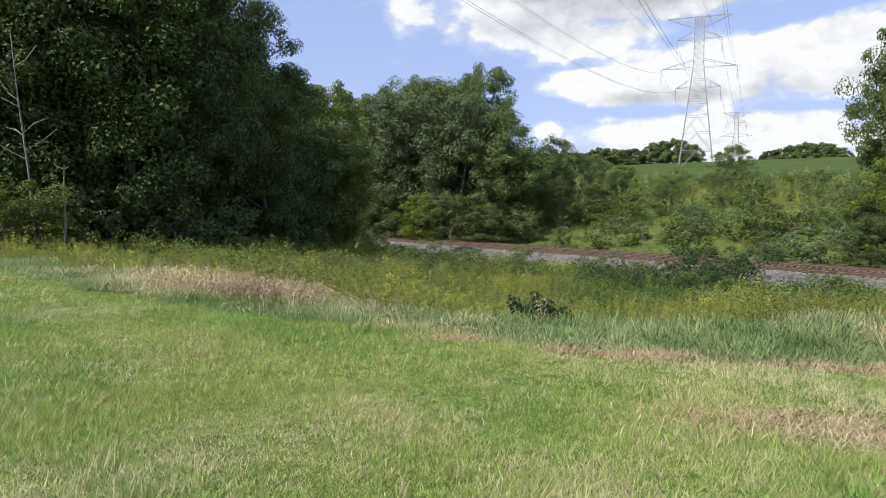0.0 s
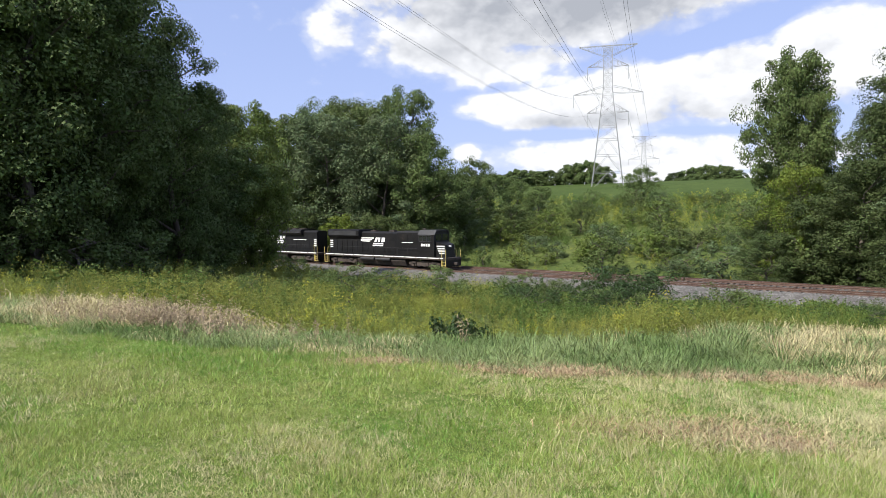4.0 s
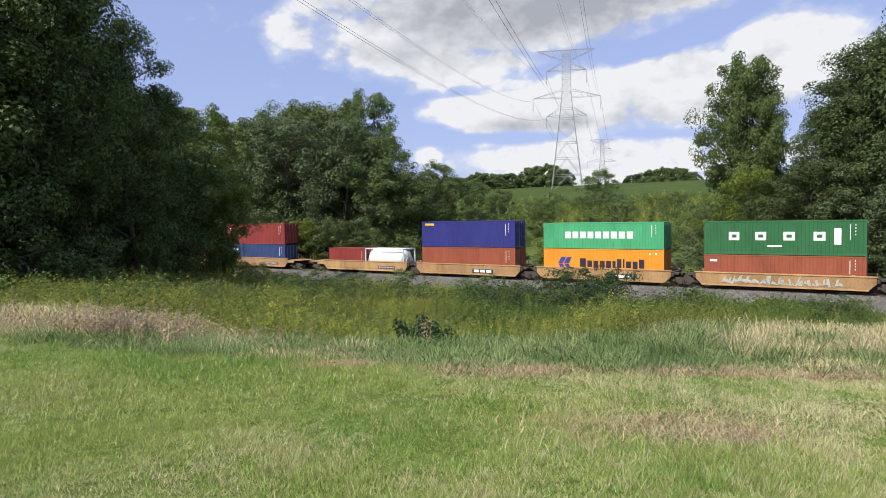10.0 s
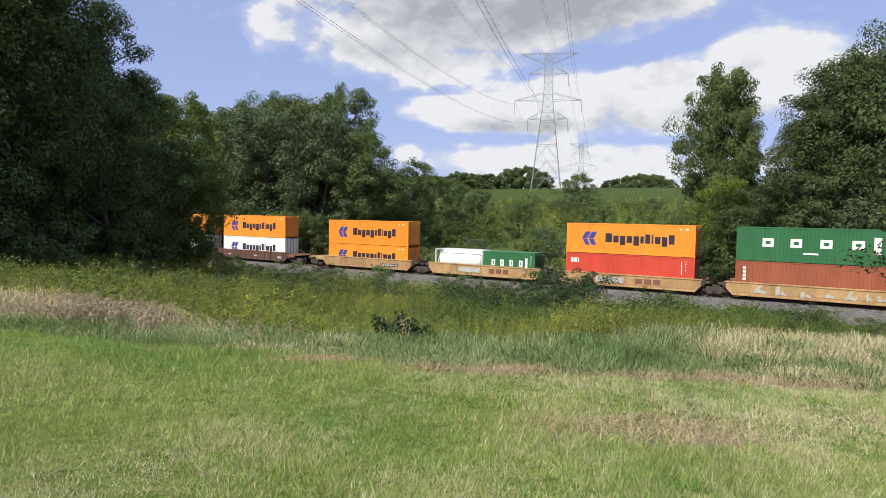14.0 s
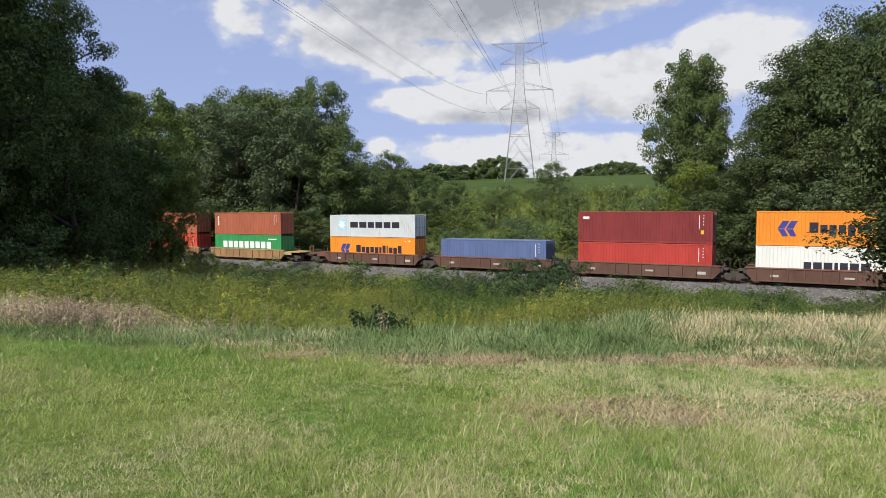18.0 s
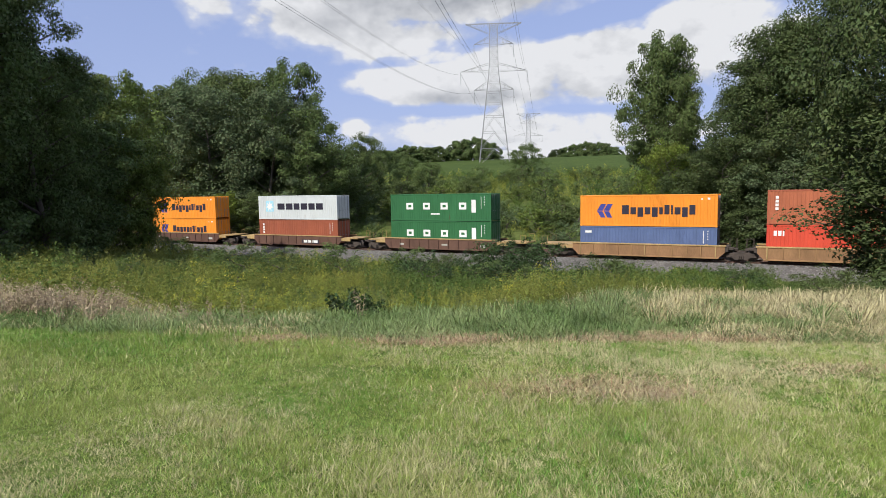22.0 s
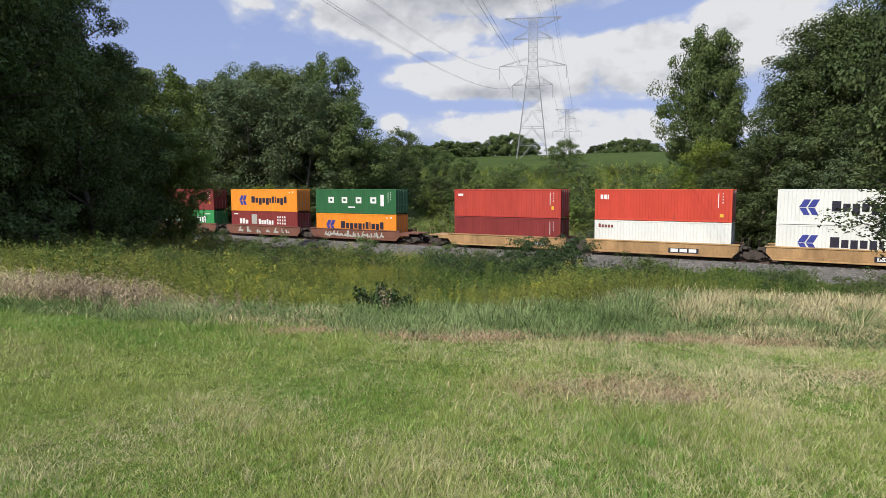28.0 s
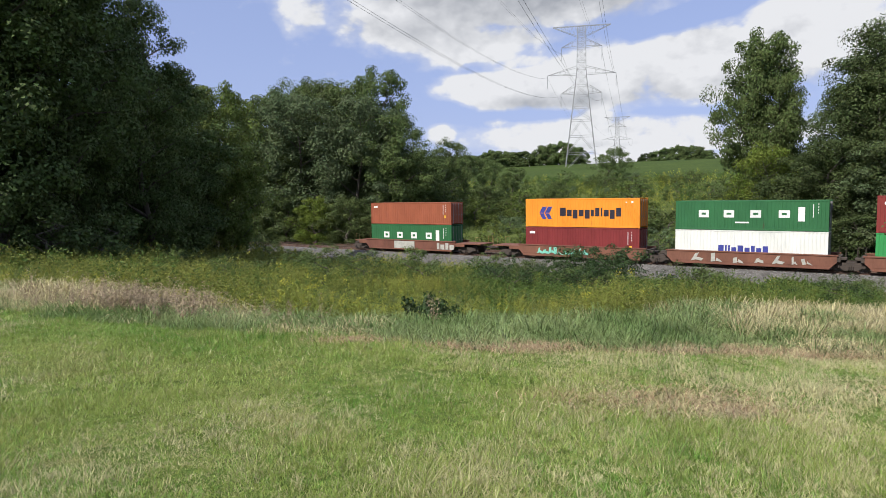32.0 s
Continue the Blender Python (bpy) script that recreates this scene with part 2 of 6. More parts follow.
# ---- materials ----
def surface(name, colours, rough=0.7, scale=3.0, metal=0.0, bump=0.0, bump_scale=40.0, island=0.0, fine=None, leaf=0.0, stretch=(1, 1, 1),
            per_object=0.0, patch=None, spec=0.5, where="Object"):
    """A painted or natural surface. colours: two ends of a coarse noise. fine: strength of a fine grain. island: how far each piece varies.
    leaf: share of light let through. patch: (colour, scale, low, high): stains of a second colour."""
    m = bpy.data.materials.new(name)
    m.use_nodes = True
    t = m.node_tree
    bsdf = t.nodes["Principled BSDF"]
    bsdf.inputs["Roughness"].default_value = rough
    bsdf.inputs["Metallic"].default_value = metal
    bsdf.inputs["Specular IOR Level"].default_value = spec
    coord = node(t, "ShaderNodeTexCoord")
    place = node(t, "ShaderNodeMapping")
    place.inputs["Scale"].default_value = stretch
    if where == "World":
        geo = node(t, "ShaderNodeNewGeometry")
        t.links.new(geo.outputs["Position"], place.inputs["Vector"])
    else:
        t.links.new(coord.outputs["Object"], place.inputs["Vector"])
    n1 = node(t, "ShaderNodeTexNoise", ins={"Scale": scale, "Detail": 5.0, "Roughness": 0.6})
    t.links.new(place.outputs[0], n1.inputs["Vector"])
    ramp = node(t, "ShaderNodeMapRange", ins={"From Min": 0.32, "From Max": 0.68})
    t.links.new(n1.outputs["Fac"], ramp.inputs["Value"])
    mix = node(t, "ShaderNodeMix", data_type="RGBA")
    mix.inputs["A"].default_value, mix.inputs["B"].default_value = (*colours[0], 1), (*colours[1], 1)
    t.links.new(ramp.outputs[0], mix.inputs["Factor"])
    colour = mix.outputs["Result"]
    if patch:
        n3 = node(t, "ShaderNodeTexNoise", ins={"Scale": patch[1], "Detail": 6.0, "Roughness": 0.65, "Distortion": 0.4})
        t.links.new(place.outputs[0], n3.inputs["Vector"])
        r3 = node(t, "ShaderNodeMapRange", interpolation_type="SMOOTHSTEP", ins={"From Min": patch[2], "From Max": patch[3]})
        t.links.new(n3.outputs["Fac"], r3.inputs["Value"])
        m3 = node(t, "ShaderNodeMix", data_type="RGBA")
        t.links.new(r3.outputs[0], m3.inputs["Factor"])
        t.links.new(colour, m3.inputs["A"])
        m3.inputs["B"].default_value = (*patch[0], 1)
        colour = m3.outputs["Result"]
    for share, source in ((island, "island"), (per_object, "object")):
        if not share:
            continue
        if source == "island":
            rnd = node(t, "ShaderNodeNewGeometry").outputs["Random Per Island"]
        else:
            rnd = node(t, "ShaderNodeObjectInfo").outputs["Random"]
        val = node(t, "ShaderNodeMapRange", ins={"To Min": 1 - share, "To Max": 1 + share})
        t.links.new(rnd, val.inputs["Value"])
        hue = node(t, "ShaderNodeMapRange", ins={"To Min": 0.5 - share * 0.05, "To Max": 0.5 + share * 0.035})
        t.links.new(rnd, hue.inputs["Value"])
        hsv = node(t, "ShaderNodeHueSaturation")
        t.links.new(val.outputs[0], hsv.inputs["Value"])
        t.links.new(hue.outputs[0], hsv.inputs["Hue"])
        t.links.new(colour, hsv.inputs["Color"])
        colour = hsv.outputs["Color"]
    if fine:
        n2 = node(t, "ShaderNodeTexNoise", ins={"Scale": scale * 14, "Detail": 4.0, "Roughness": 0.65})
        t.links.new(place.outputs[0], n2.inputs["Vector"])
        val = node(t, "ShaderNodeMapRange", ins={"From Min": 0.3, "From Max": 0.7, "To Min": 1 - fine, "To Max": 1 + fine})
        t.links.new(n2.outputs["Fac"], val.inputs["Value"])
        hsv = node(t, "ShaderNodeHueSaturation")
        t.links.new(val.outputs[0], hsv.inputs["Value"])
        t.links.new(colour, hsv.inputs["Color"])
        colour = hsv.outputs["Color"]
    t.links.new(colour, bsdf.inputs["Base Color"])
    if bump:
        nb = node(t, "ShaderNodeTexNoise", ins={"Scale": bump_scale, "Detail": 5.0})
        t.links.new(place.outputs[0], nb.inputs["Vector"])
        bp = node(t, "ShaderNodeBump", ins={"Strength": bump, "Distance": 0.05})
        t.links.new(nb.outputs["Fac"], bp.inputs["Height"])
        t.links.new(bp.outputs[0], bsdf.inputs["Normal"])
    if leaf:
        tr = node(t, "ShaderNodeBsdfTranslucent")
        t.links.new(colour, tr.inputs["Color"])
        mx = node(t, "ShaderNodeMixShader", ins={"Fac": leaf})
        t.links.new(bsdf.outputs[0], mx.inputs[1])
        t.links.new(tr.outputs[0], mx.inputs[2])
        t.links.new(mx.outputs[0], t.nodes["Material Output"].inputs["Surface"])
    return m


def paint(name, c, wear=0.12, rough=0.55, rust=None):
    """Weathered paint on steel."""
    dull = tuple(v * (1 - wear * 1.6) for v in c)
    return surface(name, (dull, c), rough, 0.9, fine=wear * 0.6, per_object=wear * 0.5, stretch=(1, 1, 0.35), spec=0.35,
                   patch=(rust or (0.10, 0.055, 0.035), 1.3, 0.66, 0.80), bump=0.04, bump_scale=30)


M = {
    # gaps between tufts: green of shaded blades put into the ground, with dry-earth patches
    "lawn_ground": surface("lawn_ground", ((0.085, 0.14, 0.028), (0.15, 0.19, 0.05)), 0.95, 0.45, spec=0.05, fine=0.35, bump=0.8, bump_scale=45, patch=((0.30, 0.235, 0.13), 0.5, 0.60, 0.78), where="World"),
    "meadow_soil": surface("meadow_soil", ((0.05, 0.075, 0.02), (0.10, 0.12, 0.035)), 0.95, 0.3, fine=0.4, bump=1.0, bump_scale=8, spec=0.08, where="World"),
    "hill_soil": surface("hill_soil", ((0.058, 0.086, 0.024), (0.105, 0.125, 0.036)), 0.95, 0.12, fine=0.4, bump=1.0, bump_scale=3, spec=0.08, where="World"),
    "crop_soil": surface("crop_soil", ((0.042, 0.068, 0.016), (0.062, 0.090, 0.022)), 0.95, 0.05, fine=0.25, bump=0.8, bump_scale=2, spec=0.08, where="World"),
    "blade": surface("blade", ((0.21, 0.30, 0.058), (0.345, 0.41, 0.115)), 0.55, 0.5, island=0.42, leaf=0.30, where="World", spec=0.3, patch=((0.40, 0.40, 0.16), 0.9, 0.52, 0.74)),
    "fresh_blade": surface("fresh_blade", ((0.14, 0.27, 0.045), (0.23, 0.36, 0.08)), 0.55, 0.5, island=0.4, leaf=0.30, where="World", spec=0.3),
    "brown_hay": surface("brown_hay", ((0.30, 0.19, 0.105), (0.44, 0.31, 0.19)), 0.85, 0.8, island=0.4, where="World"),
    "clippings": surface("clippings", ((0.42, 0.40, 0.19), (0.55, 0.51, 0.29)), 0.7, 0.8, island=0.25, leaf=0.25, where="World"),
    "straw": surface("straw", ((0.42, 0.365, 0.185), (0.58, 0.515, 0.30)), 0.7, 0.8, island=0.35, leaf=0.2, where="World"),
    "tall_grass": surface("tall_grass", ((0.125, 0.205, 0.058), (0.29, 0.355, 0.15)), 0.55, 0.5, island=0.40, leaf=0.3, where="World", spec=0.25),
    "weed": surface("weed", ((0.052, 0.105, 0.022), (0.135, 0.185, 0.040)), 0.6, 0.22, island=0.42, leaf=0.3, where="World", spec=0.25),
    "weed_light": surface("weed_light", ((0.19, 0.235, 0.042), (0.31, 0.325, 0.066)), 0.6, 0.2, island=0.35, leaf=0.3, where="World", spec=0.25),
    "weed_mid": surface("weed_mid", ((0.125, 0.158, 0.034), (0.265, 0.275, 0.060)), 0.6, 0.2, island=0.38, leaf=0.25, where="World", spec=0.25),
    "goldenrod": surface("goldenrod", ((0.36, 0.35, 0.035), (0.50, 0.47, 0.055)), 0.7, 2.0, island=0.25, leaf=0.2, where="World"),
    "seed_head": surface("seed_head", ((0.27, 0.20, 0.13), (0.42, 0.33, 0.22)), 0.8, 2.0, island=0.35, where="World"),
    "leaf_dark": surface("leaf_dark", ((0.060, 0.095, 0.030), (0.120, 0.165, 0.052)), 0.7, 0.30, island=0.40, leaf=0.16, per_object=0.12, spec=0.25),
    "leaf_deep": surface("leaf_deep", ((0.026, 0.052, 0.015), (0.055, 0.095, 0.026)), 0.6, 0.35, island=0.50, leaf=0.25, spec=0.3),
    "leaf_mid": surface("leaf_mid", ((0.066, 0.100, 0.030), (0.120, 0.162, 0.050)), 0.7, 0.30, island=0.40, leaf=0.2, per_object=0.14, spec=0.25),
    # leaf_dark scaled down: shade is put into the eastern trees' leaf colour
    "leaf_shaded": surface("leaf_shaded", ((0.042, 0.068, 0.022), (0.088, 0.120, 0.038)), 0.7, 0.30, island=0.40, leaf=0.16, per_object=0.14, spec=0.25),
    "leaf_light": surface("leaf_light", ((0.080, 0.118, 0.024), (0.140, 0.175, 0.038)), 0.7, 0.30, island=0.38, leaf=0.2, per_object=0.15, spec=0.25),
    "leaf_grey": surface("leaf_grey", ((0.075, 0.115, 0.050), (0.125, 0.165, 0.075)), 0.68, 0.35, island=0.42, leaf=0.25, per_object=0.12, spec=0.25),
    "leaf_yellow": surface("leaf_yellow", ((0.09, 0.14, 0.02), (0.16, 0.20, 0.032)), 0.68, 0.35, island=0.45, leaf=0.28, spec=0.25),
    "bark": surface("bark", ((0.055, 0.045, 0.035), (0.14, 0.12, 0.10)), 0.9, 3.0, fine=0.3, bump=0.6, stretch=(1, 1, 0.2)),
    "bark_pale": surface("bark_pale", ((0.15, 0.135, 0.115), (0.26, 0.24, 0.21)), 0.9, 2.0, fine=0.3, bump=0.4, stretch=(1, 1, 0.2)),
    "ballast": surface("ballast", ((0.090, 0.085, 0.079), (0.155, 0.148, 0.139)), 0.9, 1.2, fine=0.55, bump=1.0, bump_scale=12, spec=0.2, where="World"),
    "stone": surface("stone", ((0.105, 0.100, 0.095), (0.21, 0.20, 0.19)), 0.85, 2.0, island=0.4, where="World"),
    "tie": surface("tie", ((0.075, 0.055, 0.045), (0.14, 0.105, 0.085)), 0.9, 2.0, fine=0.3, per_object=0.3, stretch=(1, 0.2, 1)),
    "rail": surface("rail", ((0.085, 0.05, 0.038), (0.14, 0.085, 0.065)), 0.7, 2.0, fine=0.2, metal=0.2),
    "rail_top": surface("rail_top", ((0.45, 0.42, 0.40), (0.55, 0.52, 0.50)), 0.32, 4.0, metal=0.9),
    "steel": surface("steel", ((0.24, 0.245, 0.25), (0.33, 0.335, 0.34)), 0.6, 0.6, metal=0.2, fine=0.1),
    "wire": surface("wire", ((0.05, 0.05, 0.054), (0.085, 0.085, 0.09)), 0.6, 1.0, metal=0.3),
    "insulator": surface("insulator", ((0.30, 0.31, 0.33), (0.40, 0.41, 0.43)), 0.35, 3.0),
    "loco_black": surface("loco_black", ((0.006, 0.006, 0.0065), (0.013, 0.012, 0.012)), 0.5, 0.8, fine=0.25, spec=0.3, patch=((0.035, 0.026, 0.020), 0.9, 0.56, 0.78)),
    "loco_frame": surface("loco_frame", ((0.025, 0.021, 0.018), (0.065, 0.050, 0.042)), 0.8, 1.5, fine=0.3),
    "white_mark": surface("white_mark", ((0.72, 0.72, 0.71), (0.82, 0.82, 0.81)), 0.55, 1.5, fine=0.06),
    "handrail": surface("handrail", ((0.48, 0.38, 0.13), (0.58, 0.47, 0.18)), 0.55, 2.0, fine=0.1),
    "cab_glass": surface("cab_glass", ((0.012, 0.014, 0.016), (0.02, 0.022, 0.024)), 0.06, 1.0, spec=0.8),
    "grey_panel": surface("grey_panel", ((0.016, 0.016, 0.017), (0.034, 0.034, 0.036)), 0.6, 1.0, fine=0.1),
    "well_tan": paint("well_tan", (0.47, 0.29, 0.135), 0.26, 0.7, rust=(0.20, 0.12, 0.07)),
    "well_sand": paint("well_sand", (0.33, 0.19, 0.09), 0.2, 0.7),
    "well_brown": paint("well_brown", (0.135, 0.072, 0.052), 0.2, 0.75, rust=(0.06, 0.035, 0.028)),
    "well_rust": paint("well_rust", (0.20, 0.085, 0.058), 0.2, 0.75, rust=(0.09, 0.05, 0.04)),
    "well_yellow": paint("well_yellow", (0.45, 0.31, 0.14), 0.26, 0.75, rust=(0.17, 0.11, 0.07)),
    "under": surface("under", ((0.035, 0.028, 0.024), (0.085, 0.065, 0.055)), 0.85, 1.5, fine=0.3),
    "wheel_steel": surface("wheel_steel", ((0.06, 0.05, 0.045), (0.13, 0.11, 0.10)), 0.6, 2.0, metal=0.4),
    "ink_blue": surface("ink_blue", ((0.035, 0.045, 0.24), (0.05, 0.06, 0.31)), 0.5, 2.0),
    "ink_dark": surface("ink_dark", ((0.018, 0.016, 0.03), (0.03, 0.026, 0.045)), 0.5, 2.0),
    "ink_maroon": surface("ink_maroon", ((0.15, 0.03, 0.025), (0.2, 0.045, 0.035)), 0.5, 2.0),
    "ink_sky": surface("ink_sky", ((0.30, 0.60, 0.74), (0.40, 0.68, 0.80)), 0.5, 2.0),
    "ink_yellow": surface("ink_yellow", ((0.72, 0.42, 0.04), (0.8, 0.5, 0.06)), 0.5, 2.0),
    "ink_teal": surface("ink_teal", ((0.16, 0.52, 0.42), (0.25, 0.62, 0.5)), 0.6, 4.0),
    "ink_pale": surface("ink_pale", ((0.34, 0.34, 0.31), (0.48, 0.47, 0.43)), 0.6, 3.0, fine=0.2),
}
BOX = {
    "orange": paint("box_orange", (0.87, 0.295, 0.030), 0.10, rust=(0.5, 0.2, 0.04)), "green": paint("box_green", (0.034, 0.15, 0.058), 0.12),
    "bright_green": paint("box_bright_green", (0.045, 0.31, 0.095), 0.12), "mint_green": paint("box_mint_green", (0.07, 0.37, 0.17), 0.12),
    "red": paint("box_red", (0.47, 0.055, 0.042), 0.12), "bright_red": paint("box_bright_red", (0.62, 0.075, 0.042), 0.10),
    "dark_red": paint("box_dark_red", (0.24, 0.038, 0.036), 0.14), "brick": paint("box_brick", (0.33, 0.095, 0.052), 0.14),
    "light_brick": paint("box_light_brick", (0.42, 0.125, 0.065), 0.14), "blue": paint("box_blue", (0.105, 0.15, 0.30), 0.12),
    "navy": paint("box_navy", (0.035, 0.06, 0.17), 0.12), "violet_blue": paint("box_violet_blue", (0.032, 0.036, 0.20), 0.12),
    "white": paint("box_white", (0.78, 0.79, 0.76), 0.06, rust=(0.55, 0.5, 0.42)), "grey": paint("box_grey", (0.62, 0.66, 0.67), 0.08, rust=(0.38, 0.33, 0.28)),
    "tank_white": paint("box_tank_white", (0.82, 0.82, 0.80), 0.05, rust=(0.6, 0.58, 0.52)),
}


# ---- mesh building ----
class Build:
    """Gathers vertices and faces of one part."""

    def __init__(self):
        self.v, self.f = [], []

    def add(self, verts, faces):
        o = len(self.v)
        self.v += [tuple(p) for p in verts]
        self.f += [tuple(o + i for i in face) for face in faces]
        return self

    def box(self, x0, x1, y0, y1, z0, z1, c=0.0):
        """A box; c: chamfer of its edges."""
        if c <= 0:
            vs = [(x, y, z) for x in (x0, x1) for y in (y0, y1) for z in (z0, z1)]
            return self.add(vs, [(0, 1, 3, 2), (4, 6, 7, 5), (0, 4, 5, 1), (2, 3, 7, 6), (0, 2, 6, 4), (1, 5, 7, 3)])
        vs, index = [], {}
        lo, hi = (x0, y0, z0), (x1, y1, z1)
        for corner in range(8):
            bits = [(corner >> a) & 1 for a in range(3)]
            for axis in range(3):
                p = []
                for a in range(3):
                    e = hi[a] if bits[a] else lo[a]
                    p.append(e if a == axis else e + (-c if bits[a] else c))
                index[(tuple(bits), axis)] = len(vs)
                vs.append(p)
        fs = []
        for axis in range(3):
            a, b = [(1, 2), (2, 0), (0, 1)][axis]
            for side in (0, 1):
                loop = []
                for ba, bb in ((0, 0), (1, 0), (1, 1), (0, 1)):
                    bits = [0, 0, 0]
                    bits[axis], bits[a], bits[b] = side, ba, bb
                    loop.append(index[(tuple(bits), axis)])
                fs.append(tuple(loop if side else loop[::-1]))
            for sa in (0, 1):
                for sb in (0, 1):
                    q = []
                    for e in (0, 1):
                        bits = [0, 0, 0]
                        bits[axis], bits[a], bits[b] = e, sa, sb
                        q.append((index[(tuple(bits), a)], index[(tuple(bits), b)]))
                    fs.append((q[0][0], q[1][0], q[1][1], q[0][1]) if sa == sb else (q[0][1], q[1][1], q[1][0], q[0][0]))
        for corner in range(8):
            bits = tuple((corner >> a) & 1 for a in range(3))
            tri = [index[(bits, a)] for a in range(3)]
            fs.append(tuple(tri if sum(bits) % 2 else tri[::-1]))
        return self.add(vs, fs)

    def prism(self, outline, y0, y1):
        """An outline in x and z, pushed from y0 to y1."""
        n = len(outline)
        vs = [(x, y0, z) for x, z in outline] + [(x, y1, z) for x, z in outline]
        fs = [tuple(range(n)), tuple(range(2 * n - 1, n - 1, -1))]
        fs += [(i, i + n, (i + 1) % n + n, (i + 1) % n) for i in range(n)]
        return self.add(vs, fs)

    def prism_x(self, outline, x0, x1):
        """An outline in y and z, pushed from x0 to x1."""
        n = len(outline)
        vs = [(x0, y, z) for y, z in outline] + [(x1, y, z) for y, z in outline]
        fs = [tuple(range(n - 1, -1, -1)), tuple(range(n, 2 * n))]
        fs += [(i, (i + 1) % n, (i + 1) % n + n, i + n) for i in range(n)]
        return self.add(vs, fs)

    def tube(self, a, b, r, r2=None, n=6, cap=True):
        a, b = Vector(a), Vector(b)
        w = (b - a).normalized()
        p = w.orthogonal().normalized()
        q = w.cross(p)
        r2 = r if r2 is None else r2
        vs = [a + (p * math.cos(2 * math.pi * i / n) + q * math.sin(2 * math.pi * i / n)) * r for i in range(n)]
        vs += [b + (p * math.cos(2 * math.pi * i / n) + q * math.sin(2 * math.pi * i / n)) * r2 for i in range(n)]
        fs = [(i, (i + 1) % n, (i + 1) % n + n, i + n) for i in range(n)]
        if cap:
            fs += [tuple(range(n - 1, -1, -1)), tuple(range(n, 2 * n))]
        return self.add(vs, fs)

    def path(self, points, r, n=5):
        """One bent tube along the points."""
        pts = [Vector(p) for p in points]
        rings = []
        for i, p in enumerate(pts):
            w = (pts[min(i + 1, len(pts) - 1)] - pts[max(i - 1, 0)]).normalized()
            a = w.cross(Vector((0.31, 0.47, 0.83))).normalized()
            b = w.cross(a)
            rings += [p + (a * math.cos(2 * math.pi * j / n) + b * math.sin(2 * math.pi * j / n)) * r for j in range(n)]
        fs = [(i * n + j, i * n + (j + 1) % n, (i + 1) * n + (j + 1) % n, (i + 1) * n + j) for i in range(len(pts) - 1) for j in range(n)]
        k = (len(pts) - 1) * n
        fs += [tuple(range(n - 1, -1, -1)), tuple(range(k, k + n))]
        return self.add(rings, fs)

    def mesh(self, name, smooth=False):
        m = bpy.data.meshes.new(name)
        m.from_pydata(self.v, [], self.f)
        m.validate()
        bm = bmesh.new()
        bm.from_mesh(m)
        bmesh.ops.recalc_face_normals(bm, faces=bm.faces)
        bm.to_mesh(m)
        bm.free()
        if smooth:
            m.polygons.foreach_set("use_smooth", [True] * len(m.polygons))
        return m


def part(name, shape, material, parent=None, label="", at=None, smooth=False):
    """One mesh object from a Build or a mesh, under its thing or part."""
    data = shape.mesh(name, smooth) if isinstance(shape, Build) else shape
    ob = new(name, data)
    if not data.materials:
        data.materials.append(material)
    elif data.materials[0] != material:
        ob.material_slots[0].link = "OBJECT"
        ob.material_slots[0].material = material
    if parent:
        ob.parent = parent
    if at:
        ob.location = at
    if label:
        tagged(ob, label)
    return ob


def thing(name, label, category, group="", kind=""):
    return tagged(new(name), label, category, group, kind)


def heap(name, verts, tris, materials, index=None, smooth=False):
    """A mesh from arrays of vertices and triangles."""
    m = bpy.data.meshes.new(name)
    verts, tris = np.asarray(verts, np.float32), np.asarray(tris, np.int32)
    m.vertices.add(len(verts))
    m.vertices.foreach_set("co", verts.ravel())
    m.loops.add(len(tris) * 3)
    m.loops.foreach_set("vertex_index", tris.ravel())
    m.polygons.add(len(tris))
    m.polygons.foreach_set("loop_start", np.arange(0, len(tris) * 3, 3, dtype=np.int32))
    for mat in materials:
        m.materials.append(mat)
    if index is not None:
        m.polygons.foreach_set("material_index", np.asarray(index, np.int32))
    if smooth:
        m.polygons.foreach_set("use_smooth", np.ones(len(tris), bool))
    m.update(calc_edges=True)
    return m


rng = np.random.default_rng(7)


def blades(px, py, pz, length, width, lean, facing=None, bend=0.5, rand=rng):
    """Bent grass blades: five vertices and three triangles each."""
    n = len(px)
    a = rand.uniform(0, 2 * np.pi, n) if facing is None else facing
    wx, wy = np.cos(a), np.sin(a)
    b = rand.uniform(0, 2 * np.pi, n)
    lx, ly = np.cos(b) * lean, np.sin(b) * lean
    base = np.stack([px, py, pz], 1)
    side = np.stack([wx, wy, np.zeros(n)], 1) * (width / 2)[:, None]
    up1 = np.stack([lx * length * 0.35, ly * length * 0.35, length * 0.55 * np.sqrt(np.clip(1 - (lean * 0.6) ** 2, 0.05, 1))], 1)
    k = 1 + bend
    up2 = np.stack([lx * length * k, ly * length * k, length * np.clip(1 - lean**2 * 0.55, 0.12, 1)], 1)
    v = np.stack([base - side, base + side, base + up1 - side * 0.8, base + up1 + side * 0.8, base + up2], 1).reshape(-1, 3)
    o = (np.arange(n) * 5)[:, None, None]
    t = np.array([[0, 1, 3], [0, 3, 2], [2, 3, 4]])[None] + o
    return v, t.reshape(-1, 3)


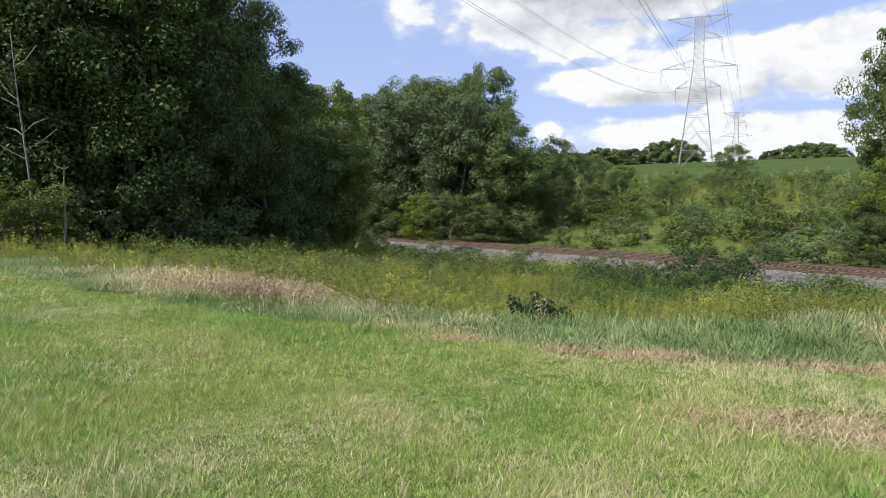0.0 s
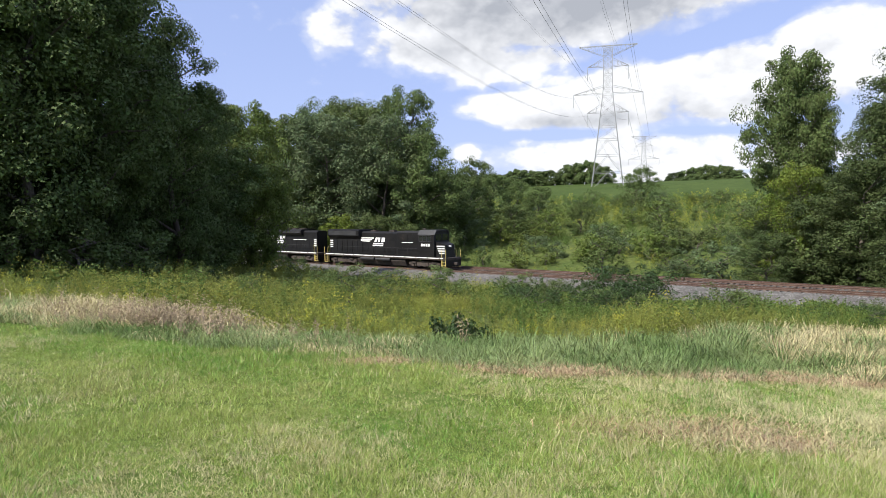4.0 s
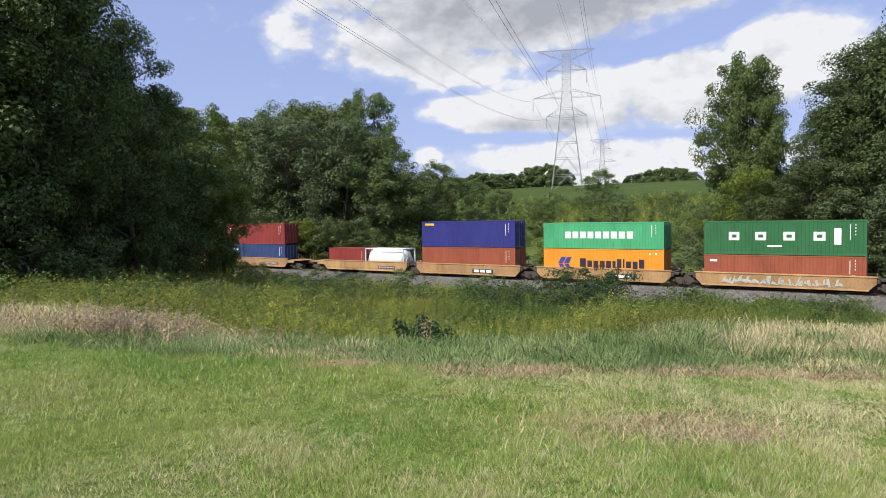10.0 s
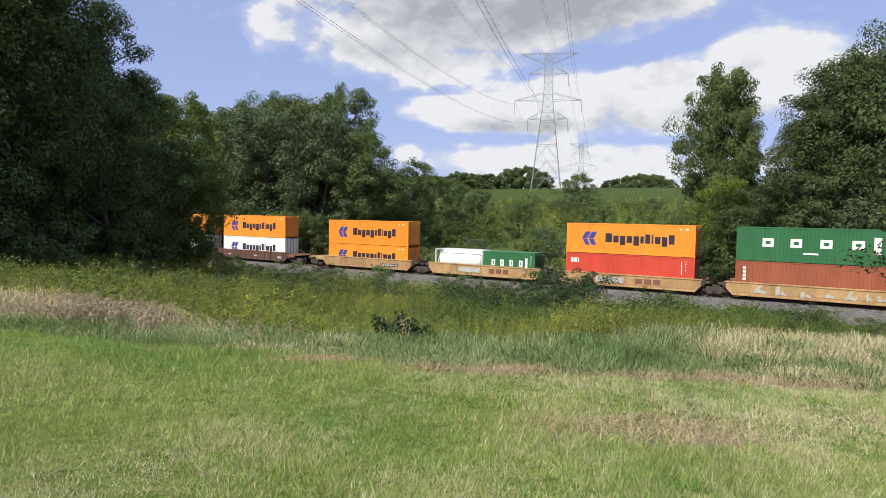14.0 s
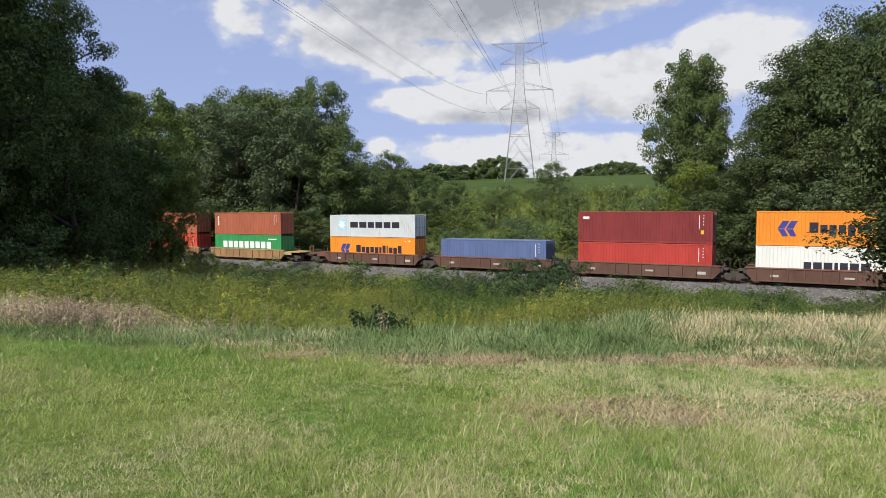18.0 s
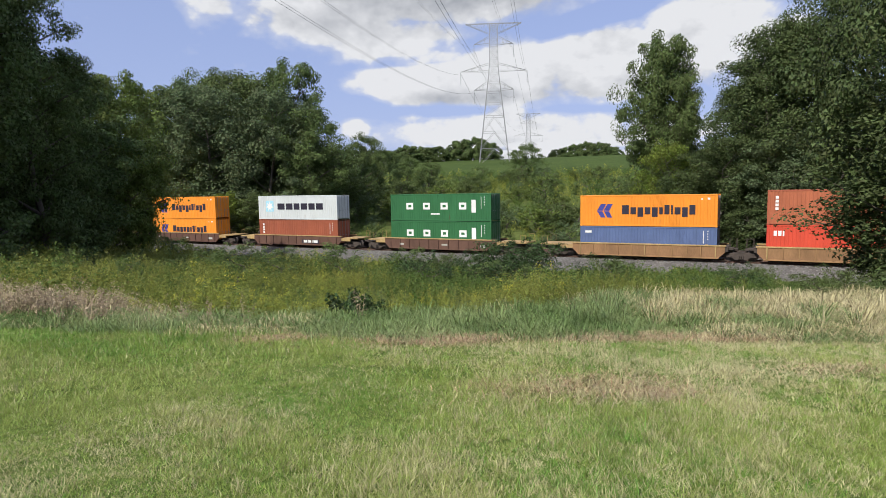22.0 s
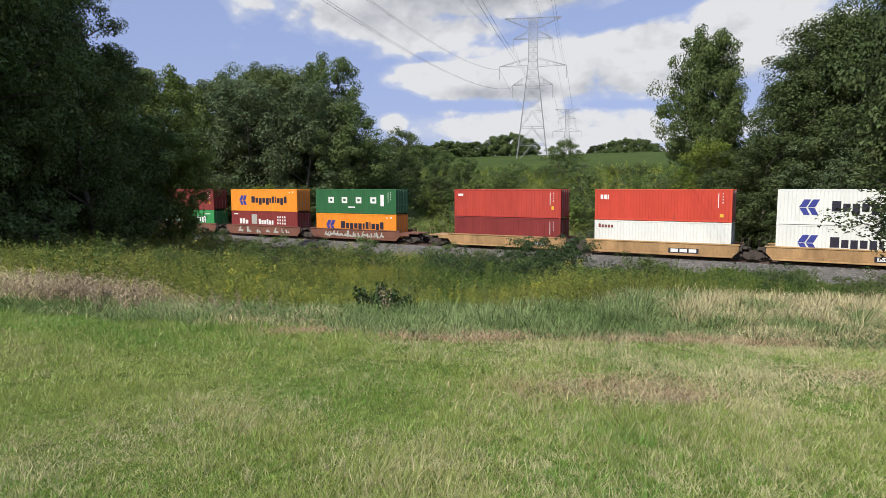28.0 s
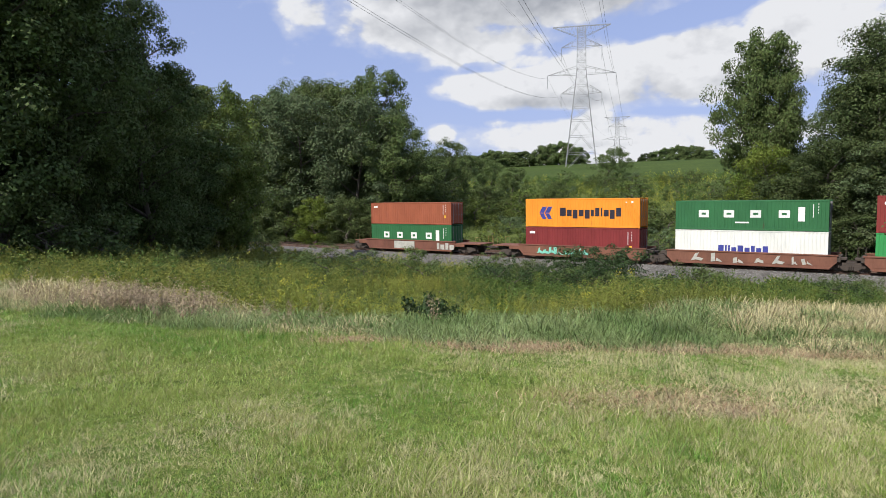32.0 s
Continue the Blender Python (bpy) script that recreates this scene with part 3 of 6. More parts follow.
def spikes(px, py, pz, length, width, lean, rand):
    """Plain tapering grass blades, one triangle each."""
    n = len(px)
    a, b = rand.uniform(0, 2 * np.pi, n), rand.uniform(0, 2 * np.pi, n)
    side = np.stack([np.cos(a), np.sin(a), np.zeros(n)], 1) * (width / 2)[:, None]
    base = np.stack([px, py, pz], 1)
    tip = base + np.stack([np.cos(b) * lean * length, np.sin(b) * lean * length, length * np.clip(1 - lean**2 * 0.5, 0.15, 1)], 1)
    return np.stack([base - side, base + side, tip], 1).reshape(-1, 3), np.arange(n * 3).reshape(-1, 3)


def leaves(centre, size, rand=rng, flat=0.0, aim=None, slim=0.32):
    """Folded leaf shapes at given places: four vertices, two triangles each."""
    n = len(centre)
    w = rand.normal(size=(n, 3))
    w[:, 2] *= 1 - flat
    w /= np.linalg.norm(w, axis=1)[:, None]
    r = rand.normal(size=(n, 3))
    nrm = np.cross(w, r)
    if flat:
        nrm = np.array([0, 0, 1.0]) * flat + nrm * (1 - flat)
    if aim is not None:
        nrm = nrm / (np.linalg.norm(nrm, axis=1)[:, None] + 1e-9) + aim
    nrm /= np.linalg.norm(nrm, axis=1)[:, None] + 1e-9
    w -= nrm * np.sum(w * nrm, 1)[:, None]
    w /= np.linalg.norm(w, axis=1)[:, None] + 1e-9
    q = np.cross(nrm, w)
    s = (size if np.ndim(size) else np.full(n, size))[:, None]
    lift = nrm * s * 0.16
    v = np.stack([centre - w * s * 0.5, centre + q * s * slim + lift, centre + w * s * 0.5, centre - q * s * slim + lift], 1).reshape(-1, 3)
    o = (np.arange(n) * 4)[:, None, None]
    t = np.array([[0, 1, 2], [0, 2, 3]])[None] + o
    return v, t.reshape(-1, 3)


def leaflets(centre, size, rand=rng, flat=0.0, aim=None, slim=0.32):
    """Small leaves, one triangle each."""
    v, _ = leaves(centre, size, rand, flat, aim, slim)
    v = v.reshape(-1, 4, 3)
    mid = (v[:, 1] + v[:, 3]) / 2
    v = np.stack([v[:, 0], v[:, 1] + v[:, 2] - mid, v[:, 3] + v[:, 2] - mid], 1)
    return v.reshape(-1, 3), np.arange(len(v) * 3).reshape(-1, 3)


def gather(lots):
    """Joins (verts, tris, material index) lots."""
    vs, ts, ms, o = [], [], [], 0
    for v, t, m in lots:
        vs.append(v)
        ts.append(t + o)
        ms.append(np.full(len(t), m) if np.ndim(m) == 0 else m)
        o += len(v)
    return np.concatenate(vs), np.concatenate(ts), np.concatenate(ms)


# ---- ground ----
def build_ground():
    edges_s = np.concatenate([np.linspace(-1500, -260, 16), np.linspace(-240, -70, 40), np.linspace(-66, 40, 150), np.linspace(45, 240, 40), np.linspace(280, 1500, 16)])
    edges_d = np.concatenate([np.linspace(-1500, -420, 12), np.linspace(-400, -90, 60), np.linspace(-86, 40, 110), np.linspace(40.5, 72, 110), np.linspace(75, 160, 16), np.linspace(200, 900, 10)])
    S, D = np.meshgrid(edges_s, edges_d, indexing="ij")
    X, Y = UX * S + NX * (FAR - D), UY * S + NY * (FAR - D)
    Z = ground_z(X, Y)
    ns, nd = S.shape
    i = np.arange(ns * nd).reshape(ns, nd)
    quads = np.stack([i[:-1, :-1], i[1:, :-1], i[1:, 1:], i[:-1, 1:]], -1).reshape(-1, 4)
    sc = (S[:-1, :-1] + S[1:, 1:]).ravel() / 2
    dc = (D[:-1, :-1] + D[1:, 1:]).ravel() / 2
    kind = np.where(dc > lawn_edge(sc), 0, np.where(dc > -9, 1, np.where(dc > -118, 2, 3)))
    tris = np.concatenate([quads[:, [0, 2, 1]], quads[:, [0, 3, 2]]])
    m = heap("ground", np.stack([X.ravel(), Y.ravel(), Z.ravel()], 1), tris, [M["lawn_ground"], M["meadow_soil"], M["hill_soil"], M["crop_soil"]],
             np.concatenate([kind, kind]), True)
    tagged(new("ground", m), "grassy ground falling from a mown lawn to the railway", "ground", kind="structure")


build_ground()


# ---- railway: ballast bed, ties and rails of two tracks ----
def build_railway():
    rail_shape = [(-0.07, 0), (0.07, 0), (0.07, 0.02), (0.012, 0.035), (0.012, 0.115), (0.036, 0.125), (0.036, 0.15), (-0.036, 0.15), (-0.036, 0.125), (-0.012, 0.115), (-0.012, 0.035), (-0.07, 0.02)]
    bed = Build()
    xs = np.arange(-150, 76, 1.0)
    prof = [(-9.0, -1.0), (-7.2, -0.28), (-6.0, -0.06), (-2.2, -0.10), (1.75, -0.06), (2.5, -0.22), (4.6, -1.02)]
    rand = np.random.default_rng(3)
    vs, fs = [], []
    for x in xs:
        for y, z in prof:
            vs.append((x, -y + rand.uniform(-0.12, 0.12), z + rand.uniform(-0.05, 0.03)))
    k = len(prof)
    for a in range(len(xs) - 1):
        for b in range(k - 1):
            fs.append((a * k + b, (a + 1) * k + b, (a + 1) * k + b + 1, a * k + b + 1))
    bed.add(vs, fs)
    home = pose(*spot(0, 0), 0, 0, TURN)
    ob = part("ballast_bed", bed, M["ballast"])
    ob.matrix_world = home
    tagged(ob, "grey crushed-stone ballast bed under two railway tracks", "ballast", kind="structure")
    # loose stones on the shoulder
    n = 15000
    s, d = rand.uniform(-110, 45, n), rand.uniform(1.35, 4.3, n)
    z = np.interp(d, [1.3, 1.75, 2.5, 4.6], [-0.06, -0.06, -0.22, -1.02])
    c = np.stack([s, -d, z + 0.02], 1)
    r = rand.uniform(0.05, 0.10, n)
    oct_v = np.array([[1, 0, 0], [-1, 0, 0], [0, 1, 0], [0, -1, 0], [0, 0, 0.8], [0, 0, -0.8]], float)
    oct_t = np.array([[0, 2, 4], [2, 1, 4], [1, 3, 4], [3, 0, 4]])
    v = c[:, None] + oct_v[None] * r[:, None, None] * rand.uniform(0.7, 1.3, (n, 6, 1))
    t = oct_t[None] + (np.arange(n) * 6)[:, None, None]
    ob = new("ballast_stones", heap("ballast_stones", v.reshape(-1, 3), t.reshape(-1, 3), [M["stone"]]))
    ob.matrix_world = home
    tagged(ob, "loose grey crushed stones on the track shoulder", "stones", kind="stuff")
    tie_mesh = Build().box(-0.115, 0.115, -1.3, 1.3, -0.17, 0.0, 0.012).mesh("tie")
    for track, y in (("near", 0.0), ("far", 4.3)):
        line = thing("railway_track", "rusty steel rails on dark wooden ties in grey ballast", "railway track", "tracks", "structure")
        line.matrix_world = home @ pose(0, y, 0)
        for side in (-0.7525, 0.7525):
            r = part("rail", Build().prism_x([(side + a, b) for a, b in rail_shape], -150, 75), M["rail"], line)
            part("rail_head", Build().box(-150, 75, side - 0.026, side + 0.026, 0.148, 0.153), M["rail_top"], r, "worn shiny running surface")
        for i, x in enumerate(np.arange(-96, 40, 0.53)):
            part("tie", tie_mesh, M["tie"], line, at=(x, 0, 0))


# ---- lawn and meadow plants ----
def sector(n, r0, r1, a0, a1, rand, power=0.5):
    """Points over a fan of the lawn; bearings in degrees, positive to the west."""
    r = (rand.uniform(0, 1, n) ** power) * (r1 - r0) + r0
    a = np.radians(rand.uniform(a0, a1, n))
    return -np.sin(a) * r, np.cos(a) * r


PATCHES = [(2.5, 8.5, 0.85, 0.32), (5.4, 8.35, 1.2, 0.34), (3.2, 5.5, 0.95, 0.38), (8.2, 8.2, 1.5, 0.36), (0.3, 9.15, 0.5, 0.2), (3.6, 5.05, 0.5, 0.18), (6.6, 5.7, 0.9, 0.35), (11.5, 7.4, 1.6, 0.4),
           (-1.5, 4.3, 0.5, 0.25), (-4.2, 6.4, 0.7, 0.25), (-2.5, 3.6, 0.4, 0.25), (0.9, 6.9, 0.5, 0.2)]
BARE = (0, 0, 0, 1, 1, 1, 1, 2, 2, 3, 3, 3, 3, 4, 5, 6, 7, 7)


def dryness(x, y):
    """How dry the lawn is: worn, straw-covered patches."""
    k = np.zeros_like(x)
    for px, py, a, b in PATCHES:
        k = np.maximum(k, np.exp(-(((x - px) / a) ** 2 + ((y - py) / b) ** 2) + 0.35 * ripple(x * 4, y * 4, px)))
    return np.clip(k, 0, 1)


def build_lawn():
    rand = np.random.default_rng(11)
    lots = []
    # tufts of blades, finer and denser near the eye
    for n, per, r0, r1, size, wide, spread in ((30000, 15, 2.3, 6.5, 0.046, 0.0058, 0.028), (34000, 14, 6.0, 12.8, 0.048, 0.0085, 0.042), (9000, 20, 12, 46, 0.058, 0.017, 0.11)):
        a0, a1 = (-62, 46) if r1 < 13 else (14, 50)
        x, y = sector(n, r0, r1, a0, a1, rand, 0.72)
        s, d = along(x, y)
        keep = d > lawn_edge(s) - 0.2 + 0.2 * ripple(x * 2, y * 2)
        x, y, s, d = x[keep], y[keep], s[keep], d[keep]
        n = len(x)
        clump = ripple(x * 2.6, y * 2.6, 0.5) + 0.6 * ripple(x * 9, y * 9, 2.0)
        dry = dryness(x, y)
        lush = np.clip(1 - (d - lawn_edge(s)) / 2.6, 0, 1) * np.clip((-3.5 - s) / 3, 0, 1)
        tall = np.exp(rand.normal(size=n) * 0.36) * np.clip(1 + 0.34 * clump, 0.45, 1.9) * (1 - 0.35 * dry) * (1 + 0.3 * lush)
        u = rand.uniform(0, 1, n)
        pale = 0.20 + 0.15 * np.clip(x / 3, 0, 1) + 0.6 * dry + 0.34 * np.clip(ripple(x * 1.3, y * 1.6, 4.0), -0.8, 1) + 0.16 * ripple(x * 4.1, y * 4.7, 6.0) - 0.25 * lush
        fresh = 0.20 - 0.10 * np.clip(x / 3, 0, 1) + 0.45 * lush + 0.2 * ripple(x * 1.6, y * 1.6, 1.0) + 0.2 * ripple(x * 5.3, y * 4.9, 3.0)
        tone = np.where(u < pale, 1, np.where(u > 1 - np.clip(fresh, 0, 0.8), 2, 0))
        i = np.repeat(np.arange(n), per)
        gone = rand.uniform(0, 1, len(i)) < 0.72 * dry[i]
        i = i[~gone]
        m = len(i)
        bx, by = x[i] + rand.normal(size=m) * spread, y[i] + rand.normal(size=m) * spread
        length = size * tall[i] * rand.uniform(0.5, 1.45, m)
        v, t = spikes(bx, by, ground_z(bx, by) - 0.004, length, wide * rand.uniform(0.7, 1.4, m), rand.uniform(0.3, 1.15, m), rand)
        lots.append((v, t, np.where(rand.uniform(0, 1, m) < 0.08, 1, tone[i])))
    ob = new("lawn_grass", heap("lawn_grass", *(lambda g: (g[0], g[1], [M["blade"], M["clippings"], M["fresh_blade"]], g[2]))(gather(lots))))
    tagged(ob, "patchy mown lawn, green with pale dry clippings", "grass", kind="stuff")
    # cut hay lying in the worn patches
    n = 17000
    pick = np.array(BARE)[rand.integers(0, len(BARE), n)]
    pp = np.array(PATCHES)[pick]
    x, y = pp[:, 0] + rand.normal(size=n) * pp[:, 2] * 0.75, pp[:, 1] + rand.normal(size=n) * pp[:, 3] * 0.75
    v, t = blades(x, y, ground_z(x, y) + rand.uniform(0, 0.035, n), rand.uniform(0.05, 0.16, n), rand.uniform(0.004, 0.009, n), rand.uniform(0.95, 1.3, n), rand=rand)
    brown = np.repeat((rand.uniform(0, 1, n) < np.where(y > 6.7, 0.7, 0.4)).astype(int), 3)
    ob = new("cut_hay", heap("cut_hay", v, t, [M["straw"], M["brown_hay"]], brown))
    tagged(ob, "matted straw-coloured cut hay on worn earth", "hay", kind="stuff")


def build_verge():
    """The uncut strip along the lawn: arching tussocks of green grass, and bleached ones in drifts."""
    rand = np.random.default_rng(13)
    # big tussocks, each of several tufts
    k = 900
    cs = np.where(rand.uniform(0, 1, k) < 0.8, rand.uniform(-22, 12, k), rand.uniform(-40, 30, k))
    cdepth = rand.uniform(0, 1, k) ** 1.15 * np.interp(cs, [-34, -14, -8, -4, 4, 26], [4.0, 2.4, 3.2, 6.0, 9.0, 9.6])
    cdepth = np.where(rand.uniform(0, 1, k) < 0.24, rand.uniform(0, 0.8, k), cdepth)
    cheight = rand.uniform(0.55, 1.35, k)
    n = 6800
    own = rand.integers(0, k, n)
    s, depth = cs[own] + rand.normal(size=n) * 0.22, np.maximum(cdepth[own] + rand.normal(size=n) * 0.2, 0.0)
    d = lawn_edge(s) - 0.05 - depth + 0.22 * np.sin(s * 2.1) + 0.15 * np.sin(s * 5.3)
    x, y = UX * s + NX * (FAR - d), UY * s + NY * (FAR - d)
    west = np.exp(-(((s + 13.2) / 3.0) ** 2)) * np.clip(0.2 + depth / 1.1, 0, 1)
    east = np.clip((s + 5.0) / 5, 0, 1) * 1.1 * np.exp(-(((depth - 5.2) / 2.2) ** 2)) + np.clip((s + 2.5) / 4, 0, 1) * 0.62 * np.exp(-((depth - 1.5) / 2.5) ** 2)
    drift = np.clip(0.82 * west + 1.15 * east + 0.30 * ripple(x * 0.9, y * 0.9, 3.0), 0.05, 0.93)
    dry = 0.7 * rand.uniform(0, 1, k)[own] + 0.3 * rand.uniform(0, 1, n) < drift
    tall = rand.uniform(0.15, 0.31, n) * cheight[own] * np.clip(0.5 + depth / 2.2, 0.5, 1.15) * (1 + 0.9 * west) * np.where(dry & (east > 0.5), 1.25, 1.0)
    per = 32
    i = np.repeat(np.arange(n), per)
    m = len(i)
    a = rand.uniform(0, 2 * np.pi, m)
    r = np.abs(rand.normal(size=m)) * 0.13
    bx, by = x[i] + np.cos(a) * r, y[i] + np.sin(a) * r
    length = np.clip(tall[i], 0.10, 0.75) * rand.uniform(0.6, 1.5, m)
    lean = np.clip(r / 0.15 + rand.uniform(0.3, 1.2, m), 0.45, 1.38)
    # blades arch away from the middle of their tussock, all a little to the east
    ax, ay = np.cos(a) + 0.35, np.sin(a) - 0.1
    q = np.hypot(ax, ay) + 1e-6
    base = np.stack([bx, by, ground_z(bx, by) - 0.01], 1)
    w = rand.uniform(0.007, 0.015, m) * np.where(dry[i], 0.8, 1.0)
    t = rand.uniform(0, np.pi, m)
    side = np.stack([np.cos(t), np.sin(t), np.zeros(m)], 1) * (w / 2)[:, None]
    out = np.stack([ax / q, ay / q, np.zeros(m)], 1)
    up = np.array([0, 0, 1.0])
    p1 = base + up * (length * 0.62)[:, None] + out * (length * lean * 0.25)[:, None]
    p2 = base + up * (length * (1.0 - 0.52 * lean**1.5))[:, None] + out * (length * lean * 0.95)[:, None]
    v = np.stack([base - side, base + side, p1 - side * 0.85, p1 + side * 0.85, p2], 1)
    for name, sel, mat, label in (("tall_grass", ~dry[i], "tall_grass", "uncut blue-green grass tussocks along the lawn's edge"), ("dry_grass", dry[i], "straw", "bleached dry grass along the lawn's edge")):
        k = int(sel.sum())
        tt = (np.array([[0, 1, 3], [0, 3, 2], [2, 3, 4]])[None] + (np.arange(k) * 5)[:, None, None]).reshape(-1, 3)
        tagged(new(name, heap(name, v[sel].reshape(-1, 3), tt, [M[mat]])), label, "grass", kind="stuff")


def weed_plants(n, rand, tall, leafy, flower, spread=0.16, size=(0.05, 0.11), stems=3, petals=6, slim=0.32):
    """Templates of leafy stalks, some with a flower plume: lists of (verts, tris, material)."""
    out = []
    for _ in range(n):
        lots = []
        h = tall * rand.uniform(0.75, 1.25)
        for _ in range(stems):
            tip = np.array([rand.normal() * spread, rand.normal() * spread, h * rand.uniform(0.75, 1.1)])
            m = leafy
            k = rand.uniform(0.2, 1.0, m)[:, None]
            c = tip[None] * k + rand.normal(size=(m, 3)) * np.array([0.075, 0.075, 0.03]) * (size[1] / 0.11) * (1.15 - 0.6 * k)
            v, t = leaflets(c, rand.uniform(size[0], size[1], m) * (1.25 - 0.45 * k[:, 0]), rand, flat=0.3 if slim > 0.2 else 0.0, slim=slim)
            lots.append((v, t, 0))
            a = np.array([[0.006, 0, 0], [-0.006, 0, 0], tip])
            lots.append((a, np.array([[0, 1, 2]]), 0))
            if rand.uniform() < flower:
                c = tip[None] + rand.normal(size=(petals, 3)) * np.array([0.035, 0.035, 0.05]) * (size[1] / 0.11)
                v, t = leaflets(c, rand.uniform(0.25, 0.45, petals) * size[1], rand)
                lots.append((v, t, 1))
        out.append(gather(lots))
    return out


def scatter(plants, x, y, scale, rand):
    """Plants set out over the ground and joined."""
    lots = []
    pick = rand.integers(0, len(plants), len(x))
    turn = rand.uniform(0, 2 * np.pi, len(x))
    z = ground_z(x, y)
    for i, (v, t, m) in enumerate(plants):
        sel = np.nonzero(pick == i)[0]
        if not len(sel):
            continue
        c, s = np.cos(turn[sel]), np.sin(turn[sel])
        k = scale[sel]
        vx = (v[None, :, 0] * c[:, None] - v[None, :, 1] * s[:, None]) * k[:, None] + x[sel][:, None]
        vy = (v[None, :, 0] * s[:, None] + v[None, :, 1] * c[:, None]) * k[:, None] + y[sel][:, None]
        vz = v[None, :, 2] * k[:, None] + z[sel][:, None] - 0.02
        vv = np.stack([vx, vy, vz], -1).reshape(-1, 3)
        tt = (t[None] + (np.arange(len(sel)) * len(v))[:, None, None]).reshape(-1, 3)
        lots.append((vv, tt, np.tile(m, len(sel))))
    return gather(lots)


def build_meadow():
    rand = np.random.default_rng(17)
    near = {"bare": weed_plants(7, rand, 0.55, 42, 0.0, 0.17, (0.035, 0.085), slim=0.13), "gold": weed_plants(7, rand, 0.62, 40, 0.42, 0.15, (0.035, 0.080), 3, 20, slim=0.12),
            "big": weed_plants(6, rand, 0.72, 36, 0.0, 0.24, (0.035, 0.075))}
    wide = {"bare": weed_plants(6, rand, 0.60, 22, 0.0, 0.2, (0.07, 0.14), 3, slim=0.17), "gold": weed_plants(6, rand, 0.70, 20, 0.28, 0.2, (0.07, 0.13), 3, 9, slim=0.16),
            "big": weed_plants(5, rand, 0.75, 22, 0.0, 0.26, (0.065, 0.13), 3)}
    xs, ys = [], []
    # the nearer half is denser
    for n, s0, s1, deep in ((7800, -26, 12, 24), (7600, -92, 42, 60)):
        s = rand.uniform(s0, s1, n)
        edge = lawn_edge(np.clip(s, -60, 42)) - np.interp(s, [-60, -14, -8, -4, 4, 26], [1.0, 1.2, 2.4, 5.0, 7.8, 8.4])
        d = edge - rand.uniform(0, 1, n) * np.minimum(deep, edge - 5.2)
        xs.append(UX * s + NX * (FAR - d))
        ys.append(UY * s + NY * (FAR - d))
    x, y = np.concatenate(xs), np.concatenate(ys)
    ok = (y > -2) & (ripple(x * 1.15, y * 1.15, 5.0) + rand.uniform(-0.6, 0.6, len(x)) > -0.95)
    x, y = x[ok], y[ok]
    s, d = along(x, y)
    r = np.hypot(x, y)
    field = ripple(x * 0.42, y * 0.42, 0.7)
    yaw = np.degrees(np.arctan2(-x, y))
    golden = np.clip((0.22 + 0.55 * field) * np.clip((yaw + 12) / 8, 0.0, 1) + 1.0 * np.exp(-((s + 9.5) / 3.0) ** 2 - ((d - 50) / 2.0) ** 2), 0.02, 0.95) * np.where(r > 48, 0.5, 1)
    bushy = np.clip(0.08 + 0.82 * np.clip((-9 - yaw) / 5, 0, 1) * np.clip((r - 15) / 6, 0, 1) - 0.2 * field, 0.05, 0.97)
    u = rand.uniform(0, 1, len(x))
    is_gold = u < golden
    is_big = (~is_gold) & (rand.uniform(0, 1, len(x)) < bushy)
    lumps = ripple(x * 1.15, y * 1.15, 5.0)
    scale = np.clip(rand.uniform(0.6, 1.3, len(x)) * (1 + 0.2 * field + 0.42 * lumps + 0.25 * ripple(x * 0.8, y * 0.8, 8.0)) * np.interp(r, [12, 30, 95], [0.85, 1.0, 1.35]) * np.interp(d, [5, 12, 25], [0.7, 0.9, 1.0]) * np.interp(yaw, [-40, -18], [0.55, 1.0]), 0.25, 2.2)
    for name, sel, kind, mats, label in (("goldenrod_patch", is_gold, "gold", ("weed_light", "goldenrod"), "yellow-flowering goldenrod among light green weeds"),
                                         ("bramble_patch", is_big, "big", ("weed", "weed"), "dense green brambles and broad weeds"),
                                         ("meadow_weeds", ~is_gold & ~is_big, "bare", ("weed_mid", "weed"), "knee-high green meadow weeds")):
        lots = []
        for plants, part_of in ((near, r < 31), (wide, r >= 31)):
            q = sel & part_of
            lots.append(scatter(plants[kind], x[q], y[q], scale[q], rand))
        v, t, m = gather(lots)
        tagged(new(name, heap(name, v, t, [M[a] for a in mats], m)), label, "weeds", kind="stuff")
    # brown seed heads by the lawn's western end
    n = 200
    s = np.where(rand.uniform(0, 1, n) < 0.6, rand.normal(size=n) * 0.55 - 10.9, rand.normal(size=n) * 2.2 - 12.0)
    d = lawn_edge(s) - rand.uniform(0.3, 2.2, n)
    x, y = UX * s + NX * (FAR - d), UY * s + NY * (FAR - d)
    heads = weed_plants(4, rand, 0.6, 34, 0.6, 0.13, (0.03, 0.06), slim=0.15)
    v, t, m = scatter(heads, x, y, rand.uniform(0.7, 1.2, n), rand)
    tagged(new("seed_heads", heap("seed_heads", v, t, [M["seed_head"], M["seed_head"]], m)), "dry brown seed heads of weeds", "weeds", kind="stuff")
    # grass and weeds beyond the tracks, and up the hillside
    n = 6000
    s, d = rand.uniform(-110, 60, n), -9.5 - rand.uniform(0, 1, n) ** 1.4 * 108
    x, y = UX * s + NX * (FAR - d), UY * s + NY * (FAR - d)
    yaw = np.degrees(np.arctan2(-x, y))
    keep = (yaw < 9) & (yaw > -56)
    x, y, d = x[keep], y[keep], d[keep]
    field = ripple(x * 0.16, y * 0.16, 2.7)
    is_gold = rand.uniform(0, 1, len(x)) < np.clip(0.25 + 0.3 * field, 0.05, 0.8)
